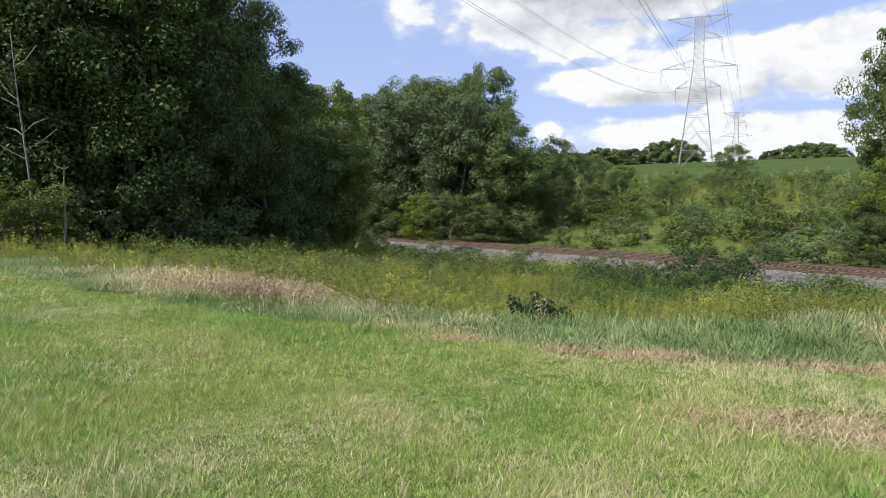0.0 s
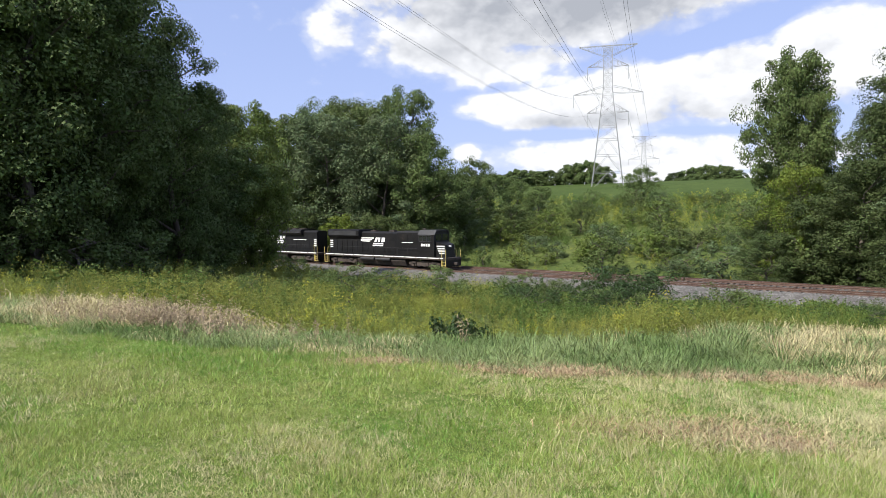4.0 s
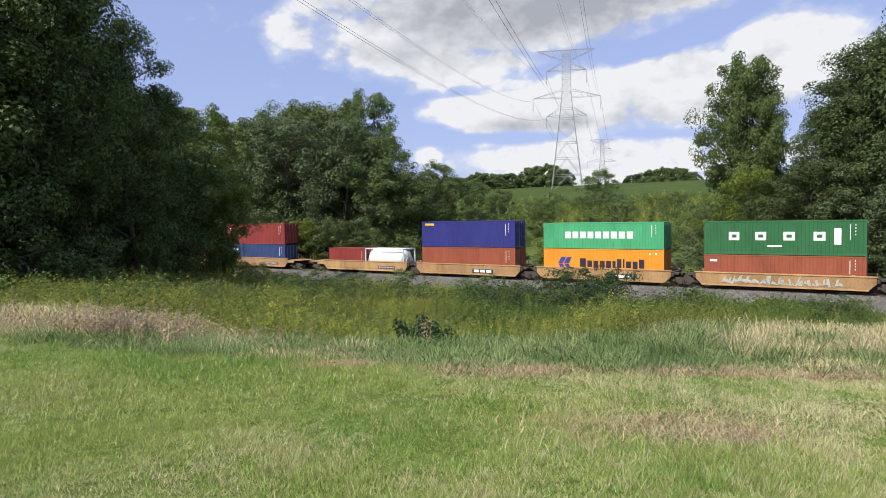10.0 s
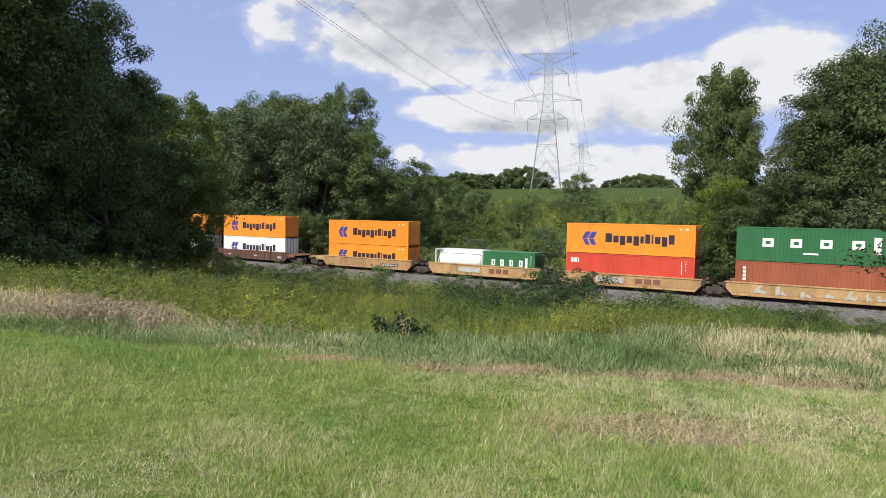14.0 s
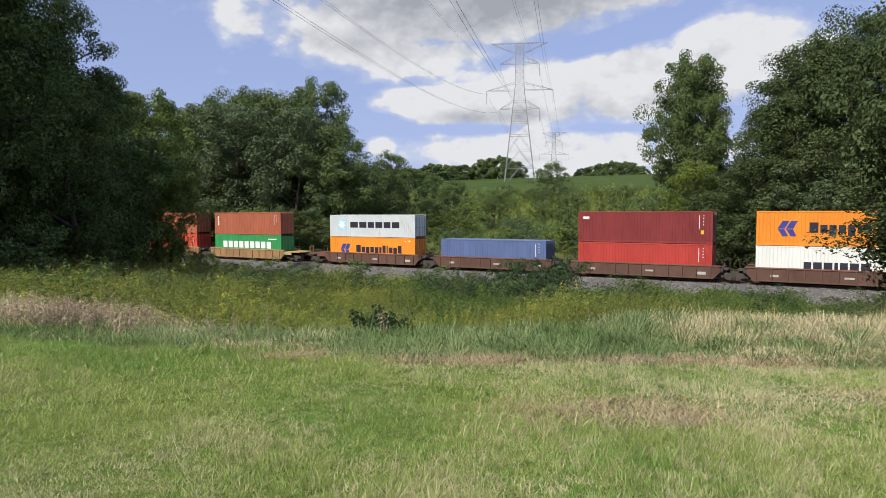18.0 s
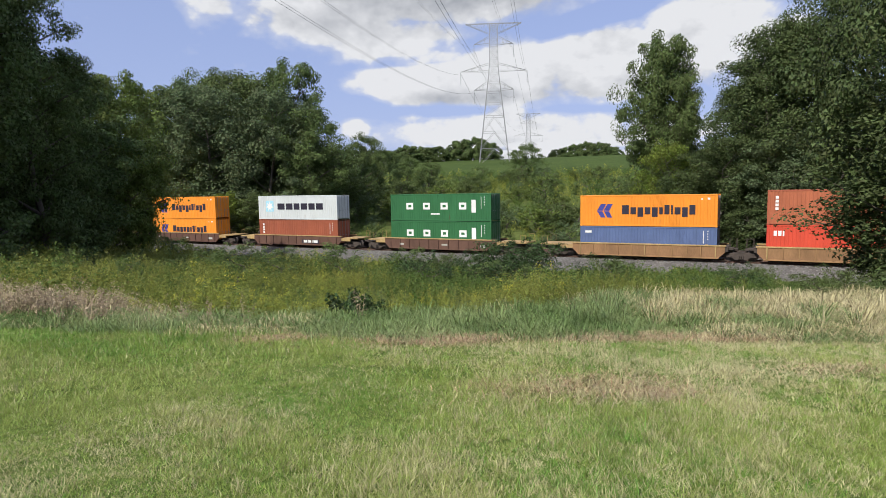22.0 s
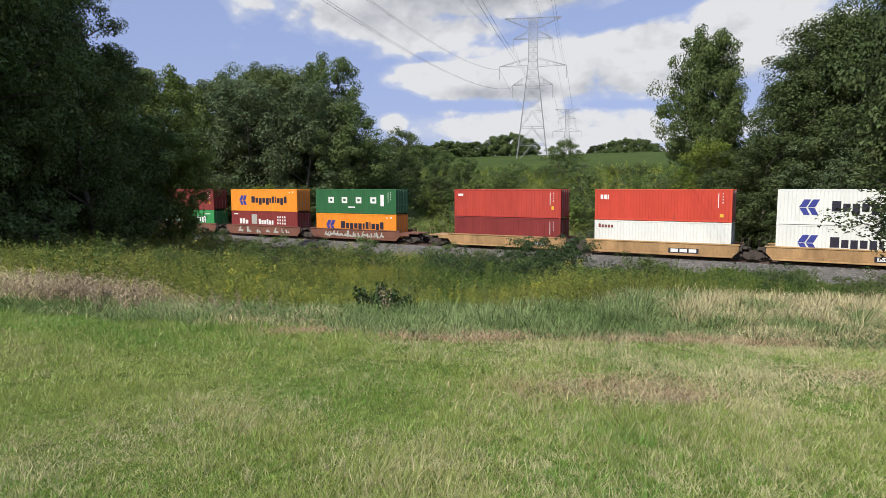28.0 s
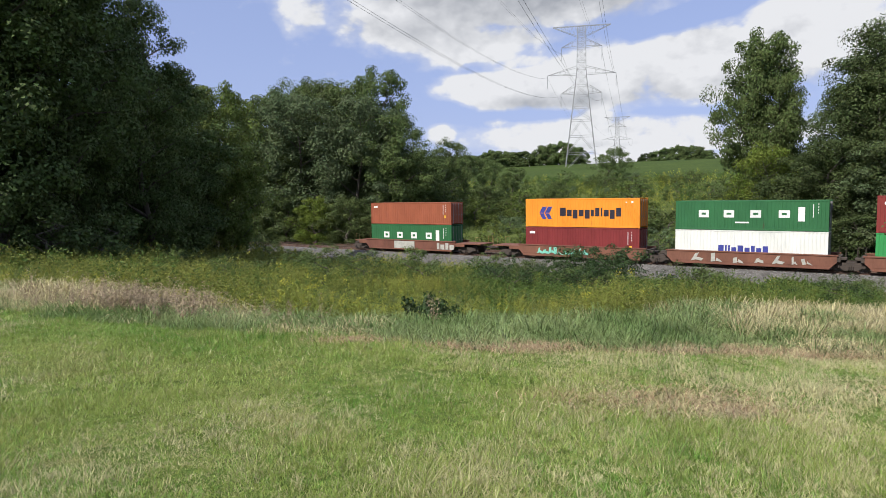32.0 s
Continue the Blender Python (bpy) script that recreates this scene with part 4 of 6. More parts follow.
    scale = rand.uniform(0.8, 1.6, len(x)) * np.interp(-d, [9, 20, 110], [0.7, 1.5, 2.6])
    for name, sel, kind, mats, label in (("hill_goldenrod", is_gold, "gold", ("weed_light", "goldenrod"), "yellow-green goldenrod covering the hillside"),
                                         ("hill_weeds", ~is_gold, "bare", ("weed", "weed"), "rank green weeds on the hillside")):
        v, t, m = scatter(wide[kind], x[sel], y[sel], scale[sel], rand)
        tagged(new(name, heap(name, v, t, [M[a] for a in mats], m)), label, "weeds", kind="stuff")


# ---- trees ----
def tree_meshes(name, rand, height, radius, low, clumps, per, leaf_size, limb_n=16, top=1.0, lean=0.0, box=0.75):
    """Trunk with limbs, and a crown of leaf clumps. low: share of the height at which the crown begins. Returns both meshes."""
    wood = Build()
    r0 = height * 0.014 + 0.06
    pts = [Vector((0, 0, -0.3))]
    for i in range(1, 7):
        k = i / 6
        pts.append(Vector((rand.normal() * 0.12 * i + lean * k * k * height, rand.normal() * 0.12 * i, height * 0.9 * k)))
    for i in range(6):
        wood.tube(pts[i], pts[i + 1], r0 * (1 - i / 6.6), r0 * (1 - (i + 1) / 6.6), n=7, cap=False)
    ends = []
    for i in range(limb_n):
        k = low * 0.7 + (0.97 - low * 0.7) * (i + rand.uniform(0, 1)) / limb_n
        f = k * 6 / 1.0
        j = min(int(f * 0.999), 5)
        base = pts[j].lerp(pts[j + 1], f - j)
        a = i * 2.4 + rand.uniform(-0.5, 0.5)
        u = (k - low * 0.7) / (1 - low * 0.7)
        reach = radius * (0.45 + 0.6 * math.sin(math.pi * min(0.25 + 0.68 * u, 1))) * rand.uniform(0.7, 1.05)
        mid = base + Vector((math.cos(a) * reach * 0.5, math.sin(a) * reach * 0.5, reach * 0.28))
        end = base + Vector((math.cos(a) * reach, math.sin(a) * reach, reach * rand.uniform(0.3, 0.75)))
        rr = r0 * 0.45 * (1 - 0.6 * k)
        wood.tube(base, mid, rr, rr * 0.65, n=5, cap=False)
        wood.tube(mid, end, rr * 0.65, rr * 0.2, n=5, cap=False)
        ends += [(mid.lerp(end, 0.35), reach * 0.30), (end, reach * 0.26)]
    # clump centres: on the limbs and over a lumpy outer shell
    cs = []
    for e, r in ends:
        cs.append((e.x, e.y, e.z, max(r, 0.5)))
    lump = rand.uniform(0, 6.28, 6)
    while len(cs) < clumps:
        a, u = rand.uniform(0, 2 * math.pi), rand.uniform(0, 1)
        prof = (math.sin(math.pi * (0.16 + 0.76 * u**top)) ** box)
        wob = 1 + 0.20 * math.sin(3 * a + lump[0] + 5 * u) + 0.16 * math.sin(5 * a + lump[1] - 7 * u) + 0.12 * math.sin(11 * u + lump[2])
        rr = radius * prof * wob * rand.uniform(0.25, 1.02) ** 0.7
        z = height * (low + (1 - low) * u) + rand.normal() * 0.25
        q = u * u * lean * height
        cs.append((math.cos(a) * rr + q, math.sin(a) * rr, z, rand.uniform(0.05, 0.135) * height**0.5 * radius**0.5 + 0.15))
    cs = np.array(cs)
    idx = np.repeat(np.arange(len(cs)), per)
    off = rand.normal(size=(len(idx), 3)) + np.array([0, 0, 0.25])
    off /= np.linalg.norm(off, axis=1)[:, None]
    rad = 1.04 - 0.62 * rand.uniform(0, 1, len(idx)) ** 2.2
    c = cs[idx, :3] + off * (cs[idx, 3] * rad)[:, None] * np.array([1, 1, 0.72])
    c[:, 2] = np.maximum(c[:, 2], 0.15)
    v, t = leaflets(c, leaf_size * rand.uniform(0.6, 1.35, len(c)), rand, flat=0.15, aim=off * 1.5 + np.array([0, 0, 0.25]), slim=0.38)
    crown = heap("crown", v, t, [M["leaf_mid"]])
    return wood.mesh("trunk", True), crown


def tree_kind(name, label, category, meshes, bark, leaf):
    """The first tree of a kind; further ones are copies."""
    ob = thing(name, label, category)
    part("trunk", meshes[0], M[bark], ob)
    part("crown", meshes[1], M[leaf], ob)
    return ob


def bearing(yaw, r):
    a = radians(yaw)
    return -math.sin(a) * r, math.cos(a) * r


def build_trees():
    rand = np.random.default_rng(23)
    shapes = {
        "tall": tree_meshes("tall", rand, 20, 4.6, 0.12, 215, 215, 0.19),
        "broad": tree_meshes("broad", rand, 18, 5.8, 0.08, 235, 215, 0.20),
        "column": tree_meshes("column", rand, 20, 3.7, 0.0, 230, 190, 0.22, top=0.9, box=0.4),
        "full": tree_meshes("full", rand, 16, 5.4, 0.0, 215, 190, 0.22, top=1.15, box=0.45),
        "airy": tree_meshes("airy", rand, 20, 4.8, 0.18, 150, 240, 0.18),
        "round": tree_meshes("round", rand, 10, 4.2, 0.0, 120, 190, 0.175),
        "distant": tree_meshes("distant", rand, 14, 5.4, 0.0, 220, 90, 0.52, top=1.0, box=0.4),
        "rim": tree_meshes("rim", rand, 14, 5.4, 0.0, 90, 40, 0.8, top=1.0, box=0.4),
    }
    groups = {
        "west": ("leaf_dark", "bark", "tall dark green broadleaf tree in a dense wood", "trees of the western wood"),
        "west_light": ("leaf_light", "bark", "broadleaf tree with sunlit yellowish-green crown by the tracks", "trees of the western wood"),
        "middle": ("leaf_mid", "bark", "full mid-green broadleaf tree beyond the tracks", "trees beyond the tracks"),
        "grey": ("leaf_grey", "bark", "grey-green willowy tree beyond the tracks", "trees beyond the tracks"),
        "east": ("leaf_shaded", "bark", "tall leafy tree beyond the tracks", "trees of the eastern wood"),
        "yellow": ("leaf_yellow", "bark", "yellowing broadleaf tree among green ones", "trees beyond the tracks"),
        "far": ("leaf_dark", "bark", "distant dark green tree on the hilltop", "trees on the hilltop"),
        "near": ("leaf_shaded", "bark", "dark green tree with hanging lower branches beside the meadow", "trees of the eastern wood"),
    }
    rows = [
        # western wood, on the bank between lawn and track
        ("west", "tall", 40, 44, 15, 4.5), ("west", "broad", 35.5, 47, 22, 6.2), ("west", "tall", 32, 43, 23, 5.0), ("west", "broad", 28.5, 46, 23, 6.0),
        ("west", "tall", 25, 43, 22.5, 5.0), ("west", "airy", 22, 45, 24, 5.4), ("west", "broad", 20.3, 49, 22.0, 4.2), ("west", "tall", 15.0, 52, 18.6, 3.6),
        ("west", "broad", 30.5, 58, 26, 6.5), 
        ("west", "broad", 22.3, 62, 26, 5.6), ("west", "column", 16.8, 64, 18, 4.4), ("west", "full", 33.5, 52, 14, 6), ("west", "full", 23.5, 54, 13, 6),
        ("west", "full", 14.2, 60, 15, 5.2), ("west", "full", 12.9, 66, 12, 3.4), ("west_light", "full", 9.3, 72, 17.6, 4.4), ("west_light", "full", 11.2, 70, 16.4, 4.0), ("west", "full", 12.9, 82, 14, 3.6), ("west", "full", 18.5, 58, 12, 5.0),
        ("west", "tall", 47, 60, 16, 5.5), ("west", "full", 38.5, 50, 12, 5.5), ("west", "tall", 12.8, 72, 18.5, 4.0),
        # beyond the tracks, middle
        ("middle", "full", 6.4, 112, 23.0, 7.5), ("grey", "full", 2.8, 104, 22.5, 7.6), ("middle", "full", 0.3, 112, 24.0, 7.6), ("grey", "full", -2.2, 101, 21.5, 7.2),
        ("middle", "full", -3.9, 112, 25.8, 6.4), ("middle", "full", -5.4, 99, 18.5, 6.0), ("middle", "full", 5.0, 106, 14, 6.0), ("middle", "full", -7.0, 104, 12.0, 5.0),
        ("middle", "broad", 3.5, 124, 26, 7), ("middle", "full", 8.5, 116, 22, 7), ("middle", "full", 11.5, 122, 18, 7.5), ("yellow", "round", 1.6, 96, 7.5, 3.4), ("middle", "round", 4.2, 101, 8.0, 4.2),
        ("middle", "full", 1.4, 118, 25.5, 7.0), ("middle", "full", -1.6, 116, 24.5, 7.0), ("grey", "full", 4.6, 112, 24.0, 6.8), ("middle", "round", -1.0, 93, 7.5, 4.0), ("middle", "round", -4.2, 91, 6.0, 3.6), ("middle", "full", 15, 128, 19, 8), 
        # hillside, small
        ("middle", "round", -9.8, 128, 13.5, 5.0), ("middle", "round", -11.6, 136, 10.5, 4.6), ("middle", "round", -8.6, 118, 10, 4.4), ("middle", "round", -13.8, 142, 8.5, 3.6),
        ("middle", "round", -15.6, 120, 8.0, 3.6), ("middle", "round", -24.3, 158, 9.5, 4.8), ("middle", "round", -19.4, 112, 5.5, 2.8), ("middle", "round", -13.2, 106, 6.0, 3.4),
        # eastern wood, beyond the tracks
        ("middle", "full", -35.5, 86, 23.0, 4.8), ("middle", "column", -36.0, 88, 22.0, 4.1), ("middle", "full", -36.7, 85, 18.0, 3.4), ("yellow", "round", -36.0, 76, 11.5, 4.0), ("east", "round", -33.8, 80, 7.0, 3.2), ("east", "round", -37.4, 74, 8.5, 4.0),
        ("east", "airy", -42.0, 78, 19.0, 4.0), ("east", "column", -43.2, 83, 20.0, 4.4), ("east", "column", -45.5, 84, 23.0, 5.0), ("east", "tall", -43.5, 76, 22.5, 5.4), ("east", "broad", -46.5, 78, 25, 6.0), ("east", "full", -40.2, 73, 12.0, 4.8), ("grey", "full", -44.4, 72, 11.5, 4.6),
        ("east", "full", -48.5, 72, 15, 5.6), ("east", "broad", -50.5, 80, 26, 6.5), ("east", "broad", -55, 78, 25, 6.5), ("east", "full", -53, 72, 14, 6), ("east", "full", -60, 80, 22, 8),
        ("east", "round", -34.0, 72, 5.5, 3.2), ("east", "round", -42.4, 69.5, 5.5, 3.2),
        # beside the meadow, nearer than the tracks
        ("near", "broad", -54.2, 37, 22, 5.0), ("near", "full", -54.6, 36, 10.0, 4.8), ("near", "full", -60.5, 44, 20, 7),
        # hilltop
        ("far", "distant", -9.0, 300, 11.7, 10), ("far", "distant", -11.0, 305, 10.4, 9), ("far", "distant", -12.6, 310, 9.8, 8), ("far", "distant", -14.0, 330, 11.7, 7), ("far", "distant", -15.3, 335, 10.4, 7), ("far", "distant", -16.9, 332, 10.4, 8),
        ("far", "distant", -18.5, 330, 14.3, 8), ("far", "distant", -19.9, 325, 15.0, 7), ("far", "distant", -21.2, 325, 11.7, 6), ("far", "distant", -27.0, 330, 7.2, 5), ("far", "distant", -28.2, 330, 9.8, 6), ("far", "distant", -29.4, 332, 11.7, 6.5), ("far", "distant", -30.6, 335, 11.7, 6.5),
        ("far", "distant", -31.6, 335, 9.1, 6), ("far", "distant", -6.5, 300, 14.3, 10),
    ]
    # close the horizon all round
    for i in range(34):
        rows.append(("far", "rim", 45 + i * 7.6, 120 + 25 * ((i * 7) % 5), 17 + (i * 5) % 6, 10))
    first = {}
    for who, shape, yaw, r, h, rad in rows:
        x, y = bearing(yaw, r)
        leaf, bark, label, group = groups[who]
        if (who, shape) not in first:
            first[(who, shape)] = tree_kind("tree", label, "tree", shapes[shape], bark, leaf)
            tagged(first[(who, shape)], group=group)
            ob = first[(who, shape)]
        else:
            ob = copy_thing(first[(who, shape)], Matrix())
        h0, r0 = {"tall": (20, 4.6), "broad": (18, 5.8), "column": (20, 3.7), "full": (16, 5.4), "airy": (20, 4.8), "round": (10, 4.2), "distant": (14, 5.4), "rim": (14, 5.4)}[shape]
        k = rad / r0
        h = h * 1.3 if who == "far" else h
        sink = 0.45 * h if who == "far" else 0.1
        ob.matrix_basis = pose(x, y, float(ground_z(x, y)) - sink, 0, 0, (yaw * 47 + r * 13) % 360) @ Matrix.Diagonal((k, k, h / h0, 1))


def build_shrubs():
    rand = np.random.default_rng(29)
    kinds = []
    for i, (h, r, n, size) in enumerate(((2.2, 1.5, 34, 0.105), (1.7, 1.9, 38, 0.105), (2.9, 1.7, 44, 0.11))):
        kinds.append(tree_meshes("shrub", rand, h, r, 0.02, n, 85, size, limb_n=7, top=1.2))
    for i, (h, r, n, size) in enumerate(((2.2, 1.5, 34, 0.165), (1.7, 1.9, 38, 0.165), (2.9, 1.7, 44, 0.17))):
        kinds.append(tree_meshes("shrub", rand, h, r, 0.02, n, 42, size, limb_n=7, top=1.2))
    kinds.append(tree_meshes("shrub", np.random.default_rng(31), 1.8, 1.6, 0.02, 30, 34, 0.26, limb_n=7, top=1.2))
    made = {}

    def put(kind, leaf, label, group, s, d, k, kz=1.0):
        x, y, _ = spot(s, d)
        if (kind, leaf) not in made:
            ob = made[(kind, leaf)] = tree_kind("shrub", label, "shrub", kinds[kind], "bark", leaf)
            tagged(ob, group=group)
        else:
            ob = copy_thing(made[(kind, leaf)], Matrix())
        ob.matrix_basis = pose(x, y, float(ground_z(x, y)) - 0.05, 0, 0, (s * 71 + d * 37) % 360) @ Matrix.Diagonal((k, k, k * kz, 1))

    # bank beyond the tracks
    for i in range(245):
        s, d = rand.uniform(-76, 46), -10.8 - rand.uniform(0, 1) ** 1.7 * 85
        x, y, _ = spot(s, d)
        yaw = math.degrees(math.atan2(-x, y))
        if yaw > 6 or yaw < -57:
            continue
        leaf = ("leaf_mid", "leaf_light", "leaf_grey", "leaf_light", "leaf_mid")[i % 5]
        put(3 + i % 3, leaf, "leafy green shrub on the bank beyond the tracks", "shrubs beyond the tracks", s, d, rand.uniform(0.7, 1.7), rand.uniform(0.75, 1.1))
    # thickets on the meadow side
    for i in range(130):
        s = rand.uniform(-36, 28)
        d = rand.uniform(15, 46) - max(s, 0) * 0.45
        k = rand.uniform(0.30, 0.64) * float(np.interp(s, [-36, -14, -4, 6, 20], [0.8, 1.15, 0.95, 0.65, 0.5]))
        put(i % 3, ("leaf_mid", "leaf_deep", "leaf_mid")[i % 3], "low bramble bush in the meadow", "bushes in the meadow", s, d, k, rand.uniform(0.6, 0.95))
    for s, d, k in ((-11.1, 33.5, 0.86), (-10.0, 34.1, 0.78), (-12.3, 33.2, 0.76), (-10.8, 35.5, 0.66), (-9.4, 35.7, 0.58), (-13.4, 33.6, 0.55)):
        put(2, "leaf_deep", "bushy dark green sapling standing above the brambles", "bushes in the meadow", s, d, k, 0.9)
    for s, d, k in ((-7.1, 52.5, 0.27), (-6.85, 52.3, 0.22)):
        put(6, "leaf_deep", "small dark green bush at the lawn's edge", "bushes in the meadow", s, d, k, 1.2)
    # scrub at the foot of the western wood
    for i in range(36):
        yaw, r = rand.uniform(11.5, 46), rand.uniform(38, 64)
        if yaw < 16:
            r += (16 - yaw) * 3.5
        x, y = bearing(yaw, r)
        s, d = along(x, y)
        put(3 + i % 3, ("leaf_dark", "leaf_mid")[i % 2], "shady undergrowth bush at the wood's edge", "undergrowth", s, d, rand.uniform(0.7, 1.5))
    for yaw, r, k in ((35.5, 38, 1.0), (33.6, 37, 0.9), (31.6, 37, 1.1), (34.5, 36, 0.7), (30.6, 38.5, 0.8), (37.5, 38, 1.1)):
        x, y = bearing(yaw, r)
        s, d = along(x, y)
        put(2, "leaf_light", "sunlit pale green bush at the wood's edge", "undergrowth", s, d, k)
    for s, d, k in ((-61.5, 8.2, 0.62), (-65, 7.6, 0.95), (-67.5, 7.9, 1.1), (-70.5, 7.6, 1.05), (-58, 9.5, 0.55), (-74, 8, 1.1), (-63.3, 8.6, 0.8)):
        put(0, "leaf_mid", "bush beside the ballast in the wood's shade", "undergrowth", s, d, k)


def dead_tree(label, x, y, height, lean, seed):
    """A bare pale trunk with a few broken branches."""
    rand = random.Random(seed)
    b = Build()
    top = Vector((lean * height, 0.1 * lean * height, height))
    pts = [Vector((0, 0, -0.3)), top * 0.33 + Vector((0.06, 0.02, 0)), top * 0.7 + Vector((-0.05, 0.05, 0)), top]
    for i in range(3):
        b.tube(pts[i], pts[i + 1], 0.065 * (1 - i * 0.27), 0.065 * (0.73 - i * 0.27) + 0.01, n=6, cap=False)
    ob = thing("dead_tree", label, "dead tree")
    part("trunk", b, M["bark_pale"], ob, smooth=True)
    for i in range(9):
        k = rand.uniform(0.4, 0.97)
        p = top * k
        a = rand.uniform(0, 6.28)
        r = height * rand.uniform(0.06, 0.16)
        mid = p + Vector((math.cos(a) * r * 0.5, math.sin(a) * r * 0.5, r * 0.3))
        q = p + Vector((math.cos(a) * r, math.sin(a) * r, r * rand.uniform(0.4, 1.1)))
        part("branch", Build().path([p, mid, q], 0.022, 4), M["bark_pale"], ob)
    ob.location = (x, y, float(ground_z(x, y)))


def build_dead_trees():
    for label, yaw, r, h, lean, seed in (("thin pale dead trunk at the edge of the wood", 32.0, 37.5, 10.5, -0.06, 1), ("short broken pale trunk in the undergrowth", 30.2, 36.8, 4.2, 0.05, 2),
                                         ("bare grey dead tree among leafy ones", -45.2, 68.5, 9.5, 0.05, 3), ("bare grey dead tree among leafy ones", -46.3, 68.8, 8.0, -0.1, 4), ("bare dead treetop above the eastern wood", -41.6, 77.5, 21.5, 0.02, 5)):
        x, y = bearing(yaw, r)
        dead_tree(label, x, y, h, lean, seed)


# ---- power line ----
def build_tower(base, top_z, name, label, fine=True):
    """A lattice tower with three pairs of arms and a crown beam."""
    t = thing(name, label, "pylon", "pylons")
    x0, y0, z0 = base
    t.location = base
    t.rotation_euler = (0, 0, radians(-21.5))
    H = top_z - z0
    W = lambda z: np.interp(z, [0, 0.42 * H, 0.70 * H, H], [6.9, 3.9, 1.95, 1.75])
    levels = [0, 0.13, 0.25, 0.36, 0.45, 0.53, 0.60, 0.66, 0.715, 0.765, 0.81, 0.855, 0.895, 0.935, 0.97, 1.0]
    w = 0.12 if fine else 0.13
    for a, b in ((-1, -1), (1, -1), (1, 1), (-1, 1)):
        leg = Build()
        for l0, l1 in zip(levels, levels[1:]):
            z, y = l0 * H, l1 * H
            leg.tube((a * W(z), b * W(z), z), (a * W(y), b * W(y), y), w * 1.25, n=4)
        part("leg", leg, M["steel"], t)
    for f in range(4):
        brace = Build()
        for l0, l1 in zip(levels, levels[1:]):
            z, y = l0 * H, l1 * H
            c0, c1 = W(z), W(y)
            P = [(-c0, -c0, z), (c0, -c0, z), (-c1, -c1, y), (c1, -c1, y)]
            rot = Matrix.Rotation(f * math.pi / 2, 3, "Z")
            P = [rot @ Vector(p) for p in P]
            if l0 < 0.3:
                brace.tube(P[2], P[3], w * 0.8, n=4)
                m = (P[2] + P[3]) / 2
                brace.tube(P[0], m, w * 0.7, n=4)
                brace.tube(P[1], m, w * 0.7, n=4)
            else:
                brace.tube(P[0], P[3], w * 0.6, n=4)
                brace.tube(P[1], P[2], w * 0.6, n=4)
                brace.tube(P[2], P[3], w * 0.6, n=4)
        part("bracing", brace, M["steel"], t)
    for z, reach, drop in ((0.548 * H, 8.7, 5.8), (0.678 * H, 14.6, 5.6), (0.865 * H, 8.6, 5.8)):
        for side in (-1, 1):
            arm = Build()
            c = W(z)
            tip = Vector((side * reach, 0, z))
            for b in (-1, 1):
                arm.tube((side * c, b * c, z), tip, w * 0.8, n=4)
                arm.tube((side * c, b * c, z + 3.2), tip, w * 0.8, n=4)
            for k in (0.3, 0.55, 0.78):
                arm.tube(Vector((side * c, -c, z)).lerp(tip, k), Vector((side * c, -c, z + 3.2)).lerp(tip, k), w * 0.5, n=4)
                arm.tube(Vector((side * c, c, z + 3.2)).lerp(tip, k), Vector((side * c, c, z)).lerp(tip, k + 0.12), w * 0.5, n=4)
            arm = part("cross_arm", arm, M["steel"], t)
            string = Build()
            string.tube((side * reach, 0, z), (side * reach, 0, z - drop), 0.09, n=6)
            for q in range(11):
                string.tube((side * reach, 0, z - 0.6 - q * 0.44), (side * reach, 0, z - 0.72 - q * 0.44), 0.18, 0.12, n=6)
            part("insulator_string", string, M["insulator"], arm, "grey porcelain insulator string")
    beam = Build()
    for b in (-1, 1):
        beam.tube((-12.2, b * 0.6, H + 0.4), (12.2, b * 0.6, H + 0.4), w, n=4)
        beam.tube((-12.2, b * 0.6, H + 0.4), (-1.75, b * 1.2, H - 4), w, n=4)
        beam.tube((12.2, b * 0.6, H + 0.4), (1.75, b * 1.2, H - 4), w, n=4)
    for k in np.linspace(-0.85, 0.85, 14):
        zz = H + 0.4 - 4.2 * (1 - abs(k)) * 0.95
        beam.tube((12.2 * k, 0.6, H + 0.4), (12.2 * (k + 0.05), 0.8, zz), w * 0.6, n=4)
        beam.tube((12.2 * k, -0.6, H + 0.4), (12.2 * (k - 0.05), -0.8, zz), w * 0.6, n=4)
    part("crown_beam", beam, M["steel"], t)
    return t


